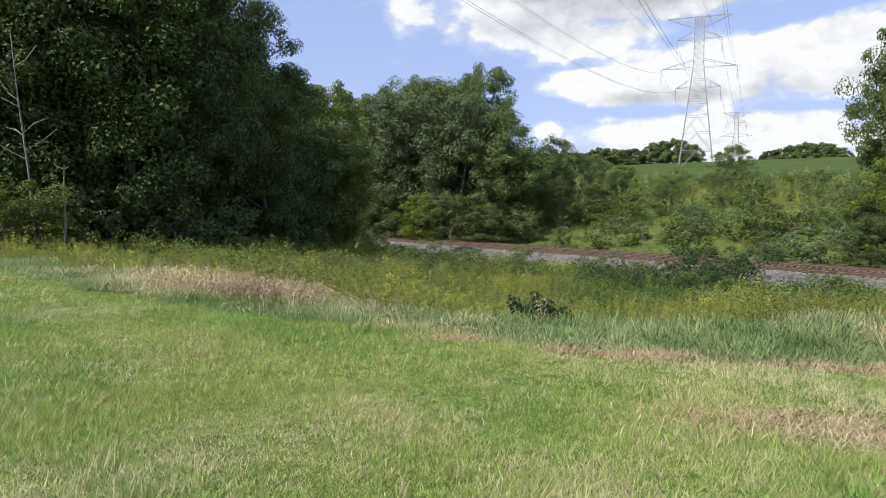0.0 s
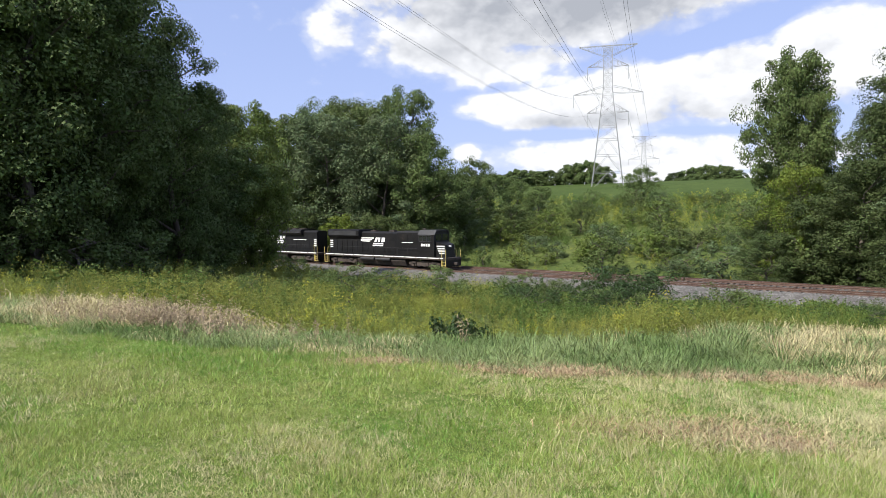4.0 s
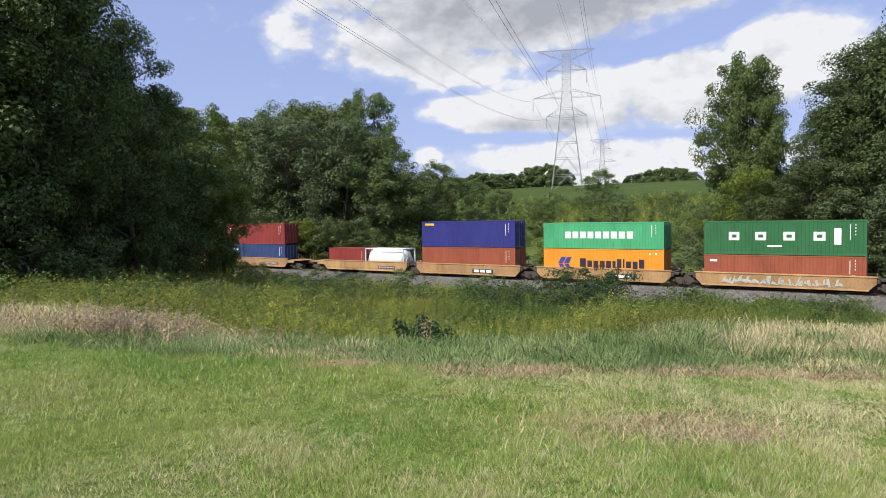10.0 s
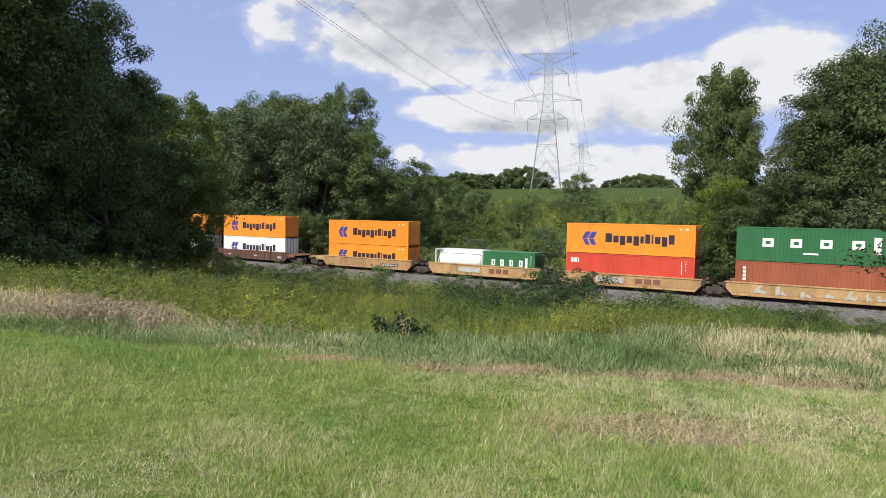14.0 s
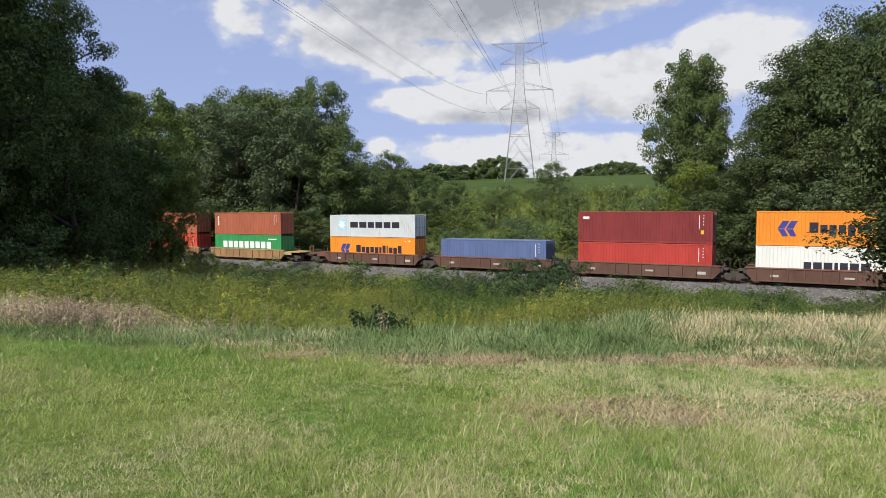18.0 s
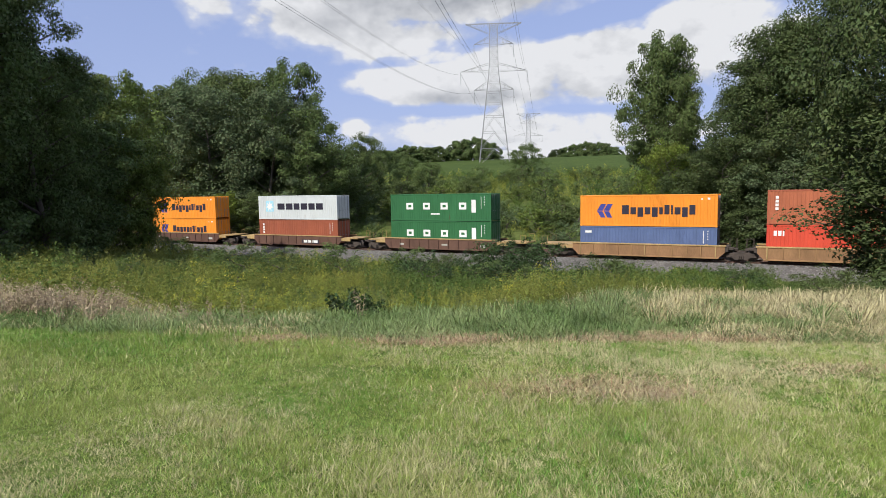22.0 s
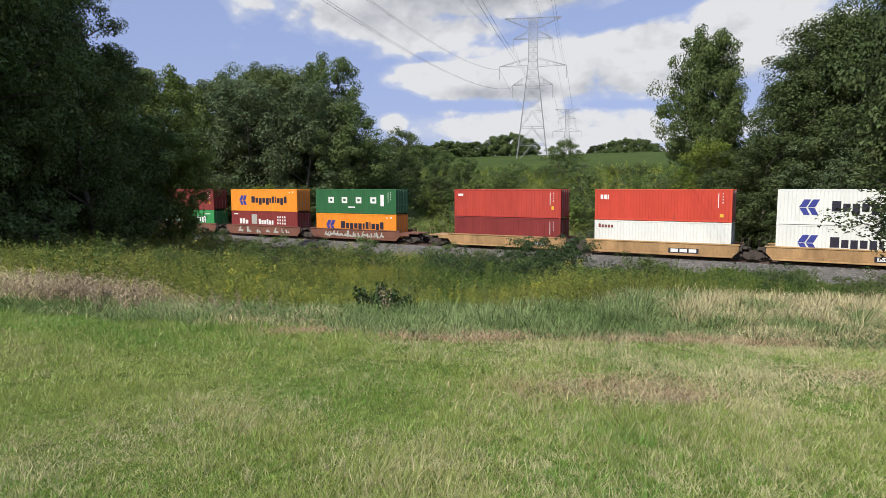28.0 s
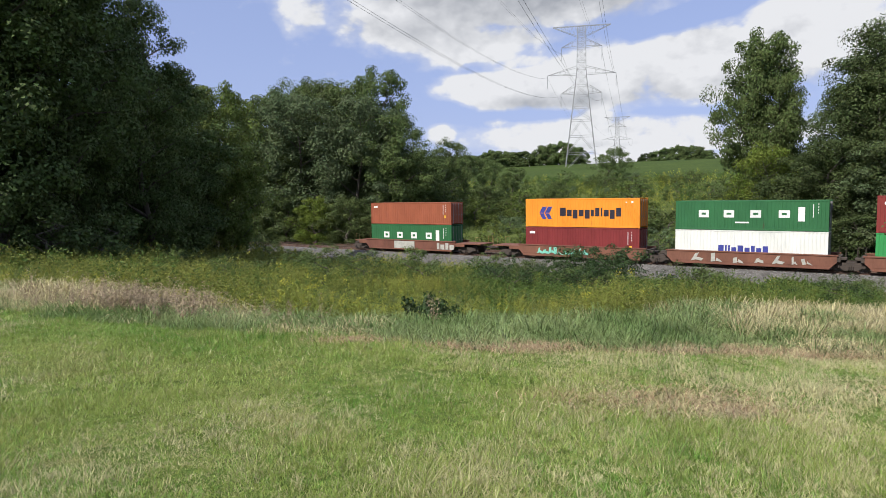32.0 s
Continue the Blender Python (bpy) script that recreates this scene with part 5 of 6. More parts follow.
def build_power_line():
    build_tower((107.0, 271.4, 16.2), 78.4, "pylon", "tall grey steel lattice pylon on the hilltop")
    build_tower((280.0, 615.0, 14.0), 82.0, "pylon", "distant grey steel lattice pylon behind the hill", False)
    build_tower((-43.0, -50.0, 4.5), 57.0, "pylon", "grey steel lattice pylon behind the lawn")
    span, sag = Vector((-150.4, -321.0, -21.7)), 9.3
    for tip in ((98.9, 274.7, 49.3), (93.6, 276.6, 57.1), (99.25, 274.6, 67.3), (115.3, 268.3, 47.6), (115.1, 268.3, 67.3), (120.6, 265.9, 57.1)):
        for off in (-0.28, 0.28):
            b = Build()
            pts = []
            for i in range(61):
                k = i / 60
                p = Vector(tip) + span * k - Vector((0, 0, sag * 4 * k * (1 - k)))
                pts.append(p + Vector((off, 0, 0)))
            b.path(pts, 0.019, 4)
            tagged(part("power_cable", b, M["wire"]), "dark bundled conductor sagging between pylons", "power cable", "conductors")
        b = Build()
        far = Vector((173.0, 343.6, -2.0))
        b.path([Vector(tip) + far * (i / 40) - Vector((0, 0, 11 * 4 * (i / 40) * (1 - i / 40))) for i in range(41)], 0.04, 4)
        tagged(part("power_cable", b, M["wire"]), "thin conductor running on to the distant pylon", "power cable", "conductors")


build_power_line()
build_trees()
build_shrubs()
build_dead_trees()
build_meadow()
build_verge()
build_lawn()


# ---- train: containers ----
SHAPES = {}


def shared(key, maker):
    if key not in SHAPES:
        SHAPES[key] = maker()
    return SHAPES[key]


def corrugated(length, z0, z1, pitch=0.278, depth=0.021):
    """A corrugated steel wall along x with its face towards -y."""
    b = Build()
    n = int(length / pitch)
    p = length / n
    line = []
    for i in range(n):
        x = -length / 2 + i * p
        line += [(x, 0), (x + 0.36 * p, 0), (x + 0.5 * p, depth), (x + 0.86 * p, depth)]
    line.append((length / 2, 0))
    vs = [(x, y, z0) for x, y in line] + [(x, y, z1) for x, y in line] + [(x, y + 0.02, z0) for x, y in line] + [(x, y + 0.02, z1) for x, y in line]
    k = len(line)
    fs = []
    for i in range(k - 1):
        fs += [(i, i + 1, k + i + 1, k + i), (2 * k + i + 1, 2 * k + i, 3 * k + i, 3 * k + i + 1)]
    b.add(vs, fs)
    m = bpy.data.meshes.new("side_panel")
    m.from_pydata(b.v, [], b.f)
    return m


def container(colour, label, length=12.19, height=2.896, category="container"):
    """A shipping container; its origin is the middle of its base, its doors at +x."""
    c = thing("shipping_container", label, category, "containers on the train")
    mat = BOX[colour]
    L, H, W = length / 2, height, 1.219
    key = (length, height)
    panel = shared(("panel", key), lambda: corrugated(length - 0.24, 0.16, H - 0.10))
    part("side_panel", panel, mat, c, at=(0, -W + 0.012, 0))
    far = part("side_panel", panel, mat, c, at=(0, W - 0.012, 0))
    far.rotation_euler = (0, 0, math.pi)
    part("end_panel", shared(("end", H), lambda: Build().box(-0.03, 0.03, -W + 0.12, W - 0.12, 0.14, H - 0.10, 0.01).mesh("end_panel")), mat, c, at=(-L + 0.05, 0, 0))
    post = shared(("post", H), lambda: Build().box(-0.075, 0.075, -0.07, 0.07, 0.0, H, 0.012).box(-0.089, 0.089, -0.081, 0.081, 0, 0.118, 0.01).box(-0.089, 0.089, -0.081, 0.081, H - 0.118, H, 0.01).mesh("corner_post"))
    for sx in (-1, 1):
        for sy in (-1, 1):
            part("corner_post", post, mat, c, at=(sx * (L - 0.089), sy * (W - 0.081), 0))
    rail_low = shared(("low", length), lambda: Build().box(-L + 0.17, L - 0.17, -0.04, 0.04, 0.02, 0.17, 0.01).mesh("bottom_rail"))
    rail_top = shared(("top", length), lambda: Build().box(-L + 0.17, L - 0.17, -0.035, 0.035, -0.11, 0.0, 0.01).mesh("top_rail"))
    for sy in (-1, 1):
        part("bottom_rail", rail_low, mat, c, at=(0, sy * (W - 0.045), 0))
        part("top_rail", rail_top, mat, c, at=(0, sy * (W - 0.04), H - 0.004))
    part("roof", shared(("roof", length), lambda: Build().box(-L + 0.1, L - 0.1, -W + 0.07, W - 0.07, -0.05, -0.012, 0.008).mesh("roof")), mat, c, at=(0, 0, H))
    leaf = shared(("door", H), lambda: Build().box(-0.03, 0.03, -0.54, 0.54, 0.16, H - 0.12, 0.012).box(0.02, 0.045, -0.45, 0.45, 0.3, 0.7).box(0.02, 0.045, -0.45, 0.45, 0.9, H - 1.1).box(0.02, 0.045, -0.45, 0.45, H - 0.9, H - 0.3).mesh("door"))
    rod = shared(("rod", H), lambda: Build().tube((0.075, 0, 0.14), (0.075, 0, H - 0.10), 0.02, n=5).box(0.05, 0.1, -0.02, 0.22, 1.1, 1.15).mesh("lock_rod"))
    for sy in (-1, 1):
        door = part("door", leaf, mat, c, at=(L - 0.06, sy * 0.548, 0))
        for o in (-0.26, 0.26):
            part("lock_rod", rod, M["steel"], door, at=(0, o, 0))
    return c


def tank_container(label):
    """A white tank in a six-metre frame."""
    c = thing("tank_container", label, "tank container", "containers on the train")
    L, W, H = 3.03, 1.219, 2.59
    body = Build()
    ring = [(math.cos(a) * 1.12, math.sin(a) * 1.12) for a in np.linspace(0, 2 * math.pi, 25)[:-1]]
    prof = [(-2.85, 0.0), (-2.80, 0.45), (-2.62, 0.82), (-2.35, 1.0), (2.35, 1.0), (2.62, 0.82), (2.80, 0.45), (2.85, 0.0)]
    vs = [(x, y * k, 1.36 + z * k) for x, k in prof for y, z in ring]
    fs = [(a * 24 + i, a * 24 + (i + 1) % 24, (a + 1) * 24 + (i + 1) % 24, (a + 1) * 24 + i) for a in range(7) for i in range(24)]
    body.add(vs, fs)
    part("tank", body, BOX["tank_white"], c, smooth=True)
    for sx in (-1, 1):
        end = Build()
        for sy in (-1, 1):
            end.box(sx * (L - 0.07) - 0.07, sx * (L - 0.07) + 0.07, sy * (W - 0.07) - 0.07, sy * (W - 0.07) + 0.07, 0, H, 0.012)
            end.tube((sx * (L - 0.06), sy * (W - 0.1), 0.15), (sx * (L - 0.06), 0, H - 0.2), 0.05, n=5)
        end.box(sx * (L - 0.07) - 0.06, sx * (L - 0.07) + 0.06, -W, W, 0.0, 0.14).box(sx * (L - 0.07) - 0.06, sx * (L - 0.07) + 0.06, -W, W, H - 0.14, H)
        part("end_frame", end, BOX["grey"], c)
    for sy in (-1, 1):
        part("bottom_beam", Build().box(-L + 0.14, L - 0.14, sy * (W - 0.06) - 0.06, sy * (W - 0.06) + 0.06, 0.0, 0.15, 0.01), BOX["grey"], c)
        part("top_beam", Build().box(-L + 0.14, L - 0.14, sy * (W - 0.05) - 0.045, sy * (W - 0.05) + 0.045, H - 0.10, H, 0.01), BOX["grey"], c)
    part("walkway", Build().box(-2.6, 2.6, -0.3, 0.3, H - 0.06, H - 0.01), BOX["grey"], c)
    return c


def blocks(rects, y, flat=0.006):
    """Flat raised marks on a wall that faces -y; rects are x0, x1, z0, z1, or slanted outlines."""
    b = Build()
    for r in rects:
        if len(r) == 4 and not isinstance(r[0], tuple):
            x0, x1, z0, z1 = r
            b.box(x0, x1, y - flat, y + 0.030, z0, z1)
        else:
            b.prism(list(r), y - flat, y + 0.030)
    return b


def ring_block(x0, x1, z0, z1, w):
    return [(x0, x1, z0, z0 + w), (x0, x1, z1 - w, z1), (x0, x0 + w, z0 + w, z1 - w), (x1 - w, x1, z0 + w, z1 - w)]


def word(x0, x1, z0, z1, widths, tall=(), deep=()):
    """A row of plain blocks, as long as a word. widths: the share of each block; tall and deep ones rise above or hang below the rest."""
    total = sum(widths) + 0.22 * (len(widths) - 1)
    k = (x1 - x0) / total
    out, x = [], x0
    h = z1 - z0
    for i, w in enumerate(widths):
        out.append((x, x + w * k, z0 - (0.28 * h if i in deep else 0), z0 + h * (1.0 if i in tall else 0.76)))
        x += (w + 0.22) * k
    return out


def mark(box, kind, length=12.19, H=2.896, k=1.0):
    """Marks on the near wall of a container, from its left end; brand names stand as plain blocks."""
    L = length / 2
    y = -1.219 + 0.012
    put = lambda name, rects, mat: part(name, blocks(rects, y), M[mat], box)
    f = length / 12.19
    X = lambda v: -L + v * f
    if kind == "slant_blue":
        z0, z1 = 0.28 * H, 0.72 * H
        zm = (z0 + z1) / 2
        shapes = []
        for o in (0.0, 0.62):
            a = 1.62 + o
            shapes.append(((X(a), zm), (X(a + 0.52), zm), (X(a + 0.86), z1), (X(a + 0.36), z1)))
            shapes.append(((X(a + 0.36), z0), (X(a + 0.80), z0), (X(a + 0.50), zm - 0.05), (X(a + 0.02), zm - 0.05)))
        put("emblem", shapes, "ink_blue")
        put("lettering", word(X(3.95), X(10.35), 0.39 * H, 0.68 * H, [1, 0.8, 0.8, 0.8, 0.8, 0.5, 0.7, 0.25, 0.8, 0.75, 0.8], tall=(0, 6, 7, 10), deep=(2, 4, 9)) if f > 0.9 else word(X(3.95), X(10.6), 0.42 * H, 0.62 * H, [1, 0.8, 0.8, 0.8, 0.8, 0.5, 0.7, 0.25, 0.8], tall=(0, 6, 7)), "ink_dark")
        put("data_plate", [(X(11.35), X(11.55), 0.84 * H, 0.90 * H), (X(10.8), X(10.95), 0.84 * H, 0.88 * H)], "white_mark")
    elif kind == "four_white":
        rects = []
        w = 0.23 * f if f > 0.9 else 0.15
        for a in (2.05, 4.15, 6.30, 8.50):
            rects += ring_block(X(a), X(a + 0.85), 0.43 * H, 0.68 * H, w)
        put("lettering", rects, "white_mark")
        put("plate", [(X(9.95), X(10.45), 0.32 * H, 0.78 * H)], "white_mark")
        put("small_bar", [(X(5.1), X(6.2), 0.24 * H, 0.29 * H)], "white_mark")
        data_marks(put, X, H)
    elif kind == "wide_white":
        put("lettering", word(X(2.4), X(9.3), 0.40 * H, 0.66 * H, [0.7] * 9, tall=range(9)), "white_mark")
        data_marks(put, X, H)
    elif kind == "wide_white_low":
        put("lettering", word(X(1.6), X(10.4), 0.40 * H, 0.70 * H, [0.7] * 9, tall=range(9)), "white_mark")
        put("data_bar", [(X(9.9), X(11.4), 0.80 * H, 0.84 * H)], "white_mark")
    elif kind == "star_dark":
        cx, cz, r = X(1.85), 0.56 * H, 0.62
        pts = []
        for i in range(14):
            a = math.pi * i / 7
            q = r if i % 2 == 0 else r * 0.5
            pts.append((cx + math.sin(a) * q, cz + math.cos(a) * q))
        b = Build()
        fan = [(cx, y - 0.012, cz)] + [(px, y - 0.012, pz) for px, pz in pts]
        b.add(fan, [(0, 1 + i, 1 + (i + 1) % 14) for i in range(14)])
        put("emblem_field", [(cx - 0.62, cx + 0.62, cz - 0.66, cz + 0.66)], "ink_sky")
        part("emblem", b, M["white_mark"], box)
        put("lettering", word(X(3.1), X(10.1), 0.42 * H, 0.68 * H, [1.1, 1, 0.85, 0.95, 0.9, 1], tall=range(6)), "ink_dark")
    elif kind == "corner_white":
        put("corner_mark", word(X(0.55), X(1.35), 0.68 * H, 0.83 * H, [0.6, 0.6, 0.3], tall=range(3)), "white_mark")
        data_marks(put, X, H)
        put("yellow_label", [(X(11.2), X(11.5), 0.16 * H, 0.26 * H)], "ink_yellow")
    elif kind == "column_white":
        put("side_mark", [(X(0.62), X(0.86), (0.42 + 0.11 * i) * H, (0.50 + 0.11 * i) * H) for i in range(4)], "white_mark")
        data_marks(put, X, H)
    elif kind == "small_white":
        put("corner_mark", [(X(0.5), X(1.1), 0.76 * H, 0.84 * H)], "white_mark")
        data_marks(put, X, H)
        put("yellow_label", [(X(11.2), X(11.45), 0.30 * H, 0.42 * H)], "ink_yellow")
    elif kind == "wide_dark":
        put("lettering", word(X(3.6), X(8.2), 0.36 * H, 0.56 * H, [0.9, 1, 1, 0.4, 0.9, 1, 1], tall=range(7)), "ink_dark")
    elif kind == "red_corner":
        put("corner_mark", word(X(0.4), X(1.8), 0.76 * H, 0.88 * H, [0.5] * 5, tall=(0,)), "ink_maroon")
    elif kind == "wide_blue":
        put("lettering", word(X(3.75), X(7.75), 0.30 * H, 0.55 * H, [0.9, 0.3, 0.3, 0.8, 0.9, 0.8, 0.6, 0.8, 0.8], tall=(0, 1, 2, 4, 6, 8)), "ink_blue")
    elif kind == "factor_white":
        put("lettering", word(X(1.6), X(3.2), 0.42 * H, 0.66 * H, [0.8, 0.8, 0.8], tall=(0, 1)) + word(X(5.2), X(7.9), 0.42 * H, 0.66 * H, [0.8, 0.8, 0.8, 0.6, 0.8, 0.6], tall=(0, 3)), "white_mark")
        put("emblem", [(X(3.9), X(4.9), 0.42 * H, 0.86 * H)], "ink_pale")
        put("dot_row", [(X(8.6 + 0.42 * i), X(8.82 + 0.42 * i), (0.44 + 0.14 * j) * H, (0.52 + 0.14 * j) * H) for i in range(4) for j in range(3)], "white_mark")
        put("corner_mark", [(X(0.5), X(1.3), 0.84 * H, 0.89 * H)], "white_mark")
    elif kind == "blue_corner":
        put("corner_mark", word(X(1.05), X(2.3), 0.66 * H, 0.80 * H, [0.5] * 5, tall=range(5)), "white_mark")
        put("red_mark", [(X(0.55), X(0.95), 0.68 * H, 0.79 * H)], "ink_maroon")
        data_marks(put, X, H)
    elif kind == "yellow_corner":
        put("corner_mark", [(X(0.5), X(1.75), 0.84 * H, 0.92 * H)], "ink_yellow")
        data_marks(put, X, H)
    elif kind == "data":
        data_marks(put, X, H)


def data_marks(put, X, H):
    put("data_panel", [(X(11.03), X(11.08), 0.45 * H, 0.88 * H)] + [(X(11.38), X(11.45), (0.58 + 0.09 * i) * H, (0.62 + 0.09 * i) * H) for i in range(4)], "white_mark")


# ---- train: well cars ----
def wheel_mesh():
    def make():
        b = Build()
        prof = [(0.0, 0.46), (0.10, 0.455), (0.10, 0.40), (0.05, 0.37), (0.05, 0.14), (0.12, 0.12), (0.12, 0.0)]
        n = 18
        vs = [(math.cos(2 * math.pi * i / n) * r, -y, math.sin(2 * math.pi * i / n) * r) for y, r in prof for i in range(n)]
        vs += [(math.cos(2 * math.pi * i / n) * 0.49, 0.03, math.sin(2 * math.pi * i / n) * 0.49) for i in range(n)]
        fs = [(a * n + i, a * n + (i + 1) % n, (a + 1) * n + (i + 1) % n, (a + 1) * n + i) for a in range(len(prof) - 1) for i in range(n)]
        k = len(prof) * n
        fs += [(i, (i + 1) % n, k + (i + 1) % n, k + i) for i in range(n)]
        fs.append(tuple(k + i for i in range(n)))
        b.add(vs, fs)
        return b.mesh("wheel")
    return shared("wheel", make)


def truck(parent, x, axles=(-0.89, 0.89), side=1.02, kind="freight"):
    """A bogie: cast side frames, springs, axles and wheels."""
    long = max(axles)
    t = part("truck", shared(("bolster", kind), lambda: Build().box(-0.22, 0.22, -1.05, 1.05, 0.48, 0.80, 0.03).mesh("truck")), M["under"], parent, at=(x, 0, 0))

    def frame_mesh():
        b = Build()
        if kind == "freight":
            o = [(-1.2, 0.74), (-1.2, 0.50), (-0.72, 0.46), (-0.45, 0.26), (0.45, 0.26), (0.72, 0.46), (1.2, 0.50), (1.2, 0.74), (0.62, 0.92), (-0.62, 0.92)]
            b.prism(o, -0.07, 0.07)
            for k in (-0.15, 0.0, 0.15):
                b.tube((k, -0.10, 0.36), (k, -0.10, 0.62), 0.06, n=8)
        else:
            o = [(-2.5, 0.95), (-2.5, 0.62), (-1.3, 0.50), (1.3, 0.50), (2.5, 0.62), (2.5, 0.95), (1.4, 1.12), (-1.4, 1.12)]
            b.prism(o, -0.08, 0.08)
            for a in axles:
                b.box(a - 0.22, a + 0.22, -0.17, 0.05, 0.42, 0.78, 0.03)
                b.tube((a + 0.5, -0.12, 0.5), (a + 0.5, -0.12, 0.95), 0.10, n=8)
            b.tube((-1.9, -0.2, 0.9), (-1.3, -0.2, 0.9), 0.10, n=8)
            b.tube((1.2, -0.2, 0.9), (1.8, -0.2, 0.9), 0.10, n=8)
        for a in axles:
            b.tube((a, -0.13, 0.61), (a, 0.05, 0.61), 0.13, n=10)
        return b.mesh("side_frame")

    fm = shared(("frame", kind), frame_mesh)
    for sy in (-1, 1):
        f = part("side_frame", fm, M["under"], t, at=(0, sy * side, 0))
        if sy > 0:
            f.rotation_euler = (0, 0, math.pi)
        for a in axles:
            w = part("wheel", wheel_mesh(), M["wheel_steel"], t, at=(a, sy * 0.7525, 0.612))
            if sy > 0:
                w.rotation_euler = (0, 0, math.pi)
    return t


STYLES = {
    "tan": ("well_tan", "well_tan", False, "faded tan double-stack well car"),
    "brown": ("well_brown", "well_rust", True, "dark brown ribbed double-stack well car"),
    "mixed": ("well_brown", "well_yellow", True, "brown ribbed well car with faded yellow top chord"),
    "sand": ("well_sand", "well_yellow", True, "rusty tan ribbed double-stack well car"),
    "rust": ("well_rust", "well_rust", False, "rust-brown double-stack well car with painted scrawls"),
}


def well_car(style, rear, front, marks=""):
    """A well car unit; rear and front: how far its ends reach from the middle. Ends past 8.5 carry a full platform."""
    panel, chord, ribbed, label = STYLES[style]
    c = thing("well_car", label, "rail car", "well cars of the train")
    side = 1.44
    for sy in (-1, 1):
        o = [(-6.75, 1.42), (-6.75, 0.92), (-6.25, 0.42), (6.25, 0.42), (6.75, 0.92), (6.75, 1.42)]
        b = Build().prism(o, sy * side - 0.035, sy * side + 0.035)
        s = part("side_sill", b, M[panel], c)
        part("top_chord", Build().box(-6.85, 6.85, sy * side - 0.085, sy * side + 0.085, 1.42, 1.545, 0.015), M[chord], c)
        part("bottom_chord", Build().box(-6.25, 6.25, sy * side - 0.075, sy * side + 0.075, 0.34, 0.46, 0.012), M[panel], c)
        if ribbed:
            rib = shared("rib", lambda: Build().box(-0.05, 0.05, -0.05, 0.05, 0.46, 1.425, 0.01).mesh("rib"))
            for i in range(11):
                part("rib", rib, M[chord if style == "sand" and i in (0, 5, 10) else panel], s, at=(-6.0 + 1.2 * i, sy * (side + 0.055), 0))
        else:
            part("lower_lip", Build().box(-6.2, 6.2, sy * (side + 0.03) - 0.02, sy * (side + 0.03) + 0.02, 0.62, 0.66), M[panel], s)
    beam = shared("floor_beam", lambda: Build().box(-0.1, 0.1, -1.4, 1.4, 0.30, 0.44).mesh("floor_beam"))
    for i in range(9):
        part("floor_beam", beam, M["under"], c, at=(-5.6 + 1.4 * i, 0, 0))
    for e, reach in ((-1, rear), (1, front)):
        full = reach > 8.5
        x0, x1 = 6.72, (reach - 0.75 if full else reach - 0.28)
        lo, hi = sorted((e * x0, e * x1))
        deck = Build()
        if full:
            deck.prism_x([(-1.4, 1.22), (1.4, 1.22), (1.4, 1.32), (-1.4, 1.32)], lo, hi)
            deck.box(min(e * x0, e * 8.0), max(e * x0, e * 8.0), -1.46, -1.36, 0.95, 1.30).box(min(e * x0, e * 8.0), max(e * x0, e * 8.0), 1.36, 1.46, 0.95, 1.30)
        else:
            deck.box(lo, hi, -0.55, 0.55, 1.02, 1.20, 0.02).box(min(e * 6.72, e * 7.0), max(e * 6.72, e * 7.0), -1.4, 1.4, 0.95, 1.40, 0.02)
            deck.box(e * 7.2 - 0.22, e * 7.2 + 0.22, -1.25, -0.6, 1.12, 1.34, 0.03)
        d = part("end_platform", deck, M[chord if full else "under"], c)
        gear = Build()
        gear.box(lo + 0.1, hi - 0.1, -0.30, 0.30, 0.75, 1.05, 0.03)
        if full:
            gear.tube((e * (reach - 0.8), 0, 0.95), (e * (reach - 0.02), 0, 0.95), 0.11, n=6)
            gear.box(e * (reach - 0.18) - 0.16, e * (reach - 0.18) + 0.16, -0.16, 0.16, 0.80, 1.10, 0.04)
        part("draft_gear", gear, M["under"], c)
        xe = e * (x1 - 0.12)
        for sy in (-1, 1):
            y = sy * (1.34 if full else 0.62)
            grab = Build().path([(xe, y, 1.25), (xe, y, 2.05), (xe - e * 0.55, y, 2.05), (xe - e * 0.55, y, 1.25)], 0.02)
            part("grab_iron", grab, M["well_yellow" if full else "under"], d)
        if full:
            truck(c, e * 8.05)
    if rear < 8.5:
        truck(c, -rear)
    y = -1.44 - 0.037
    if marks == "plate":
        m = blocks([(2.4, 4.9, 0.66, 0.98)], y - 0.014)
        part("number_plate", m, M["ink_dark"], c)
        part("number_bars", blocks(word(2.5, 4.8, 0.73, 0.92, [0.5] * 10, tall=range(10)), y - 0.022), M["ink_pale"], c)
    elif marks == "sign":
        part("sign_plate", blocks([(0.9, 3.5, 0.58, 1.02)], y - 0.014), M["ink_dark"], c)
        part("sign_bars", blocks(word(1.1, 3.3, 0.66, 0.96, [0.9, 0.9, 0.9], tall=range(3)), y - 0.022), M["white_mark"], c)
    elif marks == "sign_red":
        part("sign_bars", blocks(word(0.9, 3.2, 0.72, 1.2, [0.9, 0.9, 0.9], tall=range(3)), y - 0.016), M["well_rust"], c)
        part("pale_plate", blocks([(-2.9, -0.2, 0.7, 1.2)], y - 0.016), M["ink_pale"], c)
    elif marks in ("scrawl_pale", "scrawl_teal", "scrawl_mixed"):
        rand = random.Random(marks)
        mat = {"scrawl_pale": "ink_pale", "scrawl_teal": "ink_teal", "scrawl_mixed": "ink_pale"}[marks]
        x = -4.6
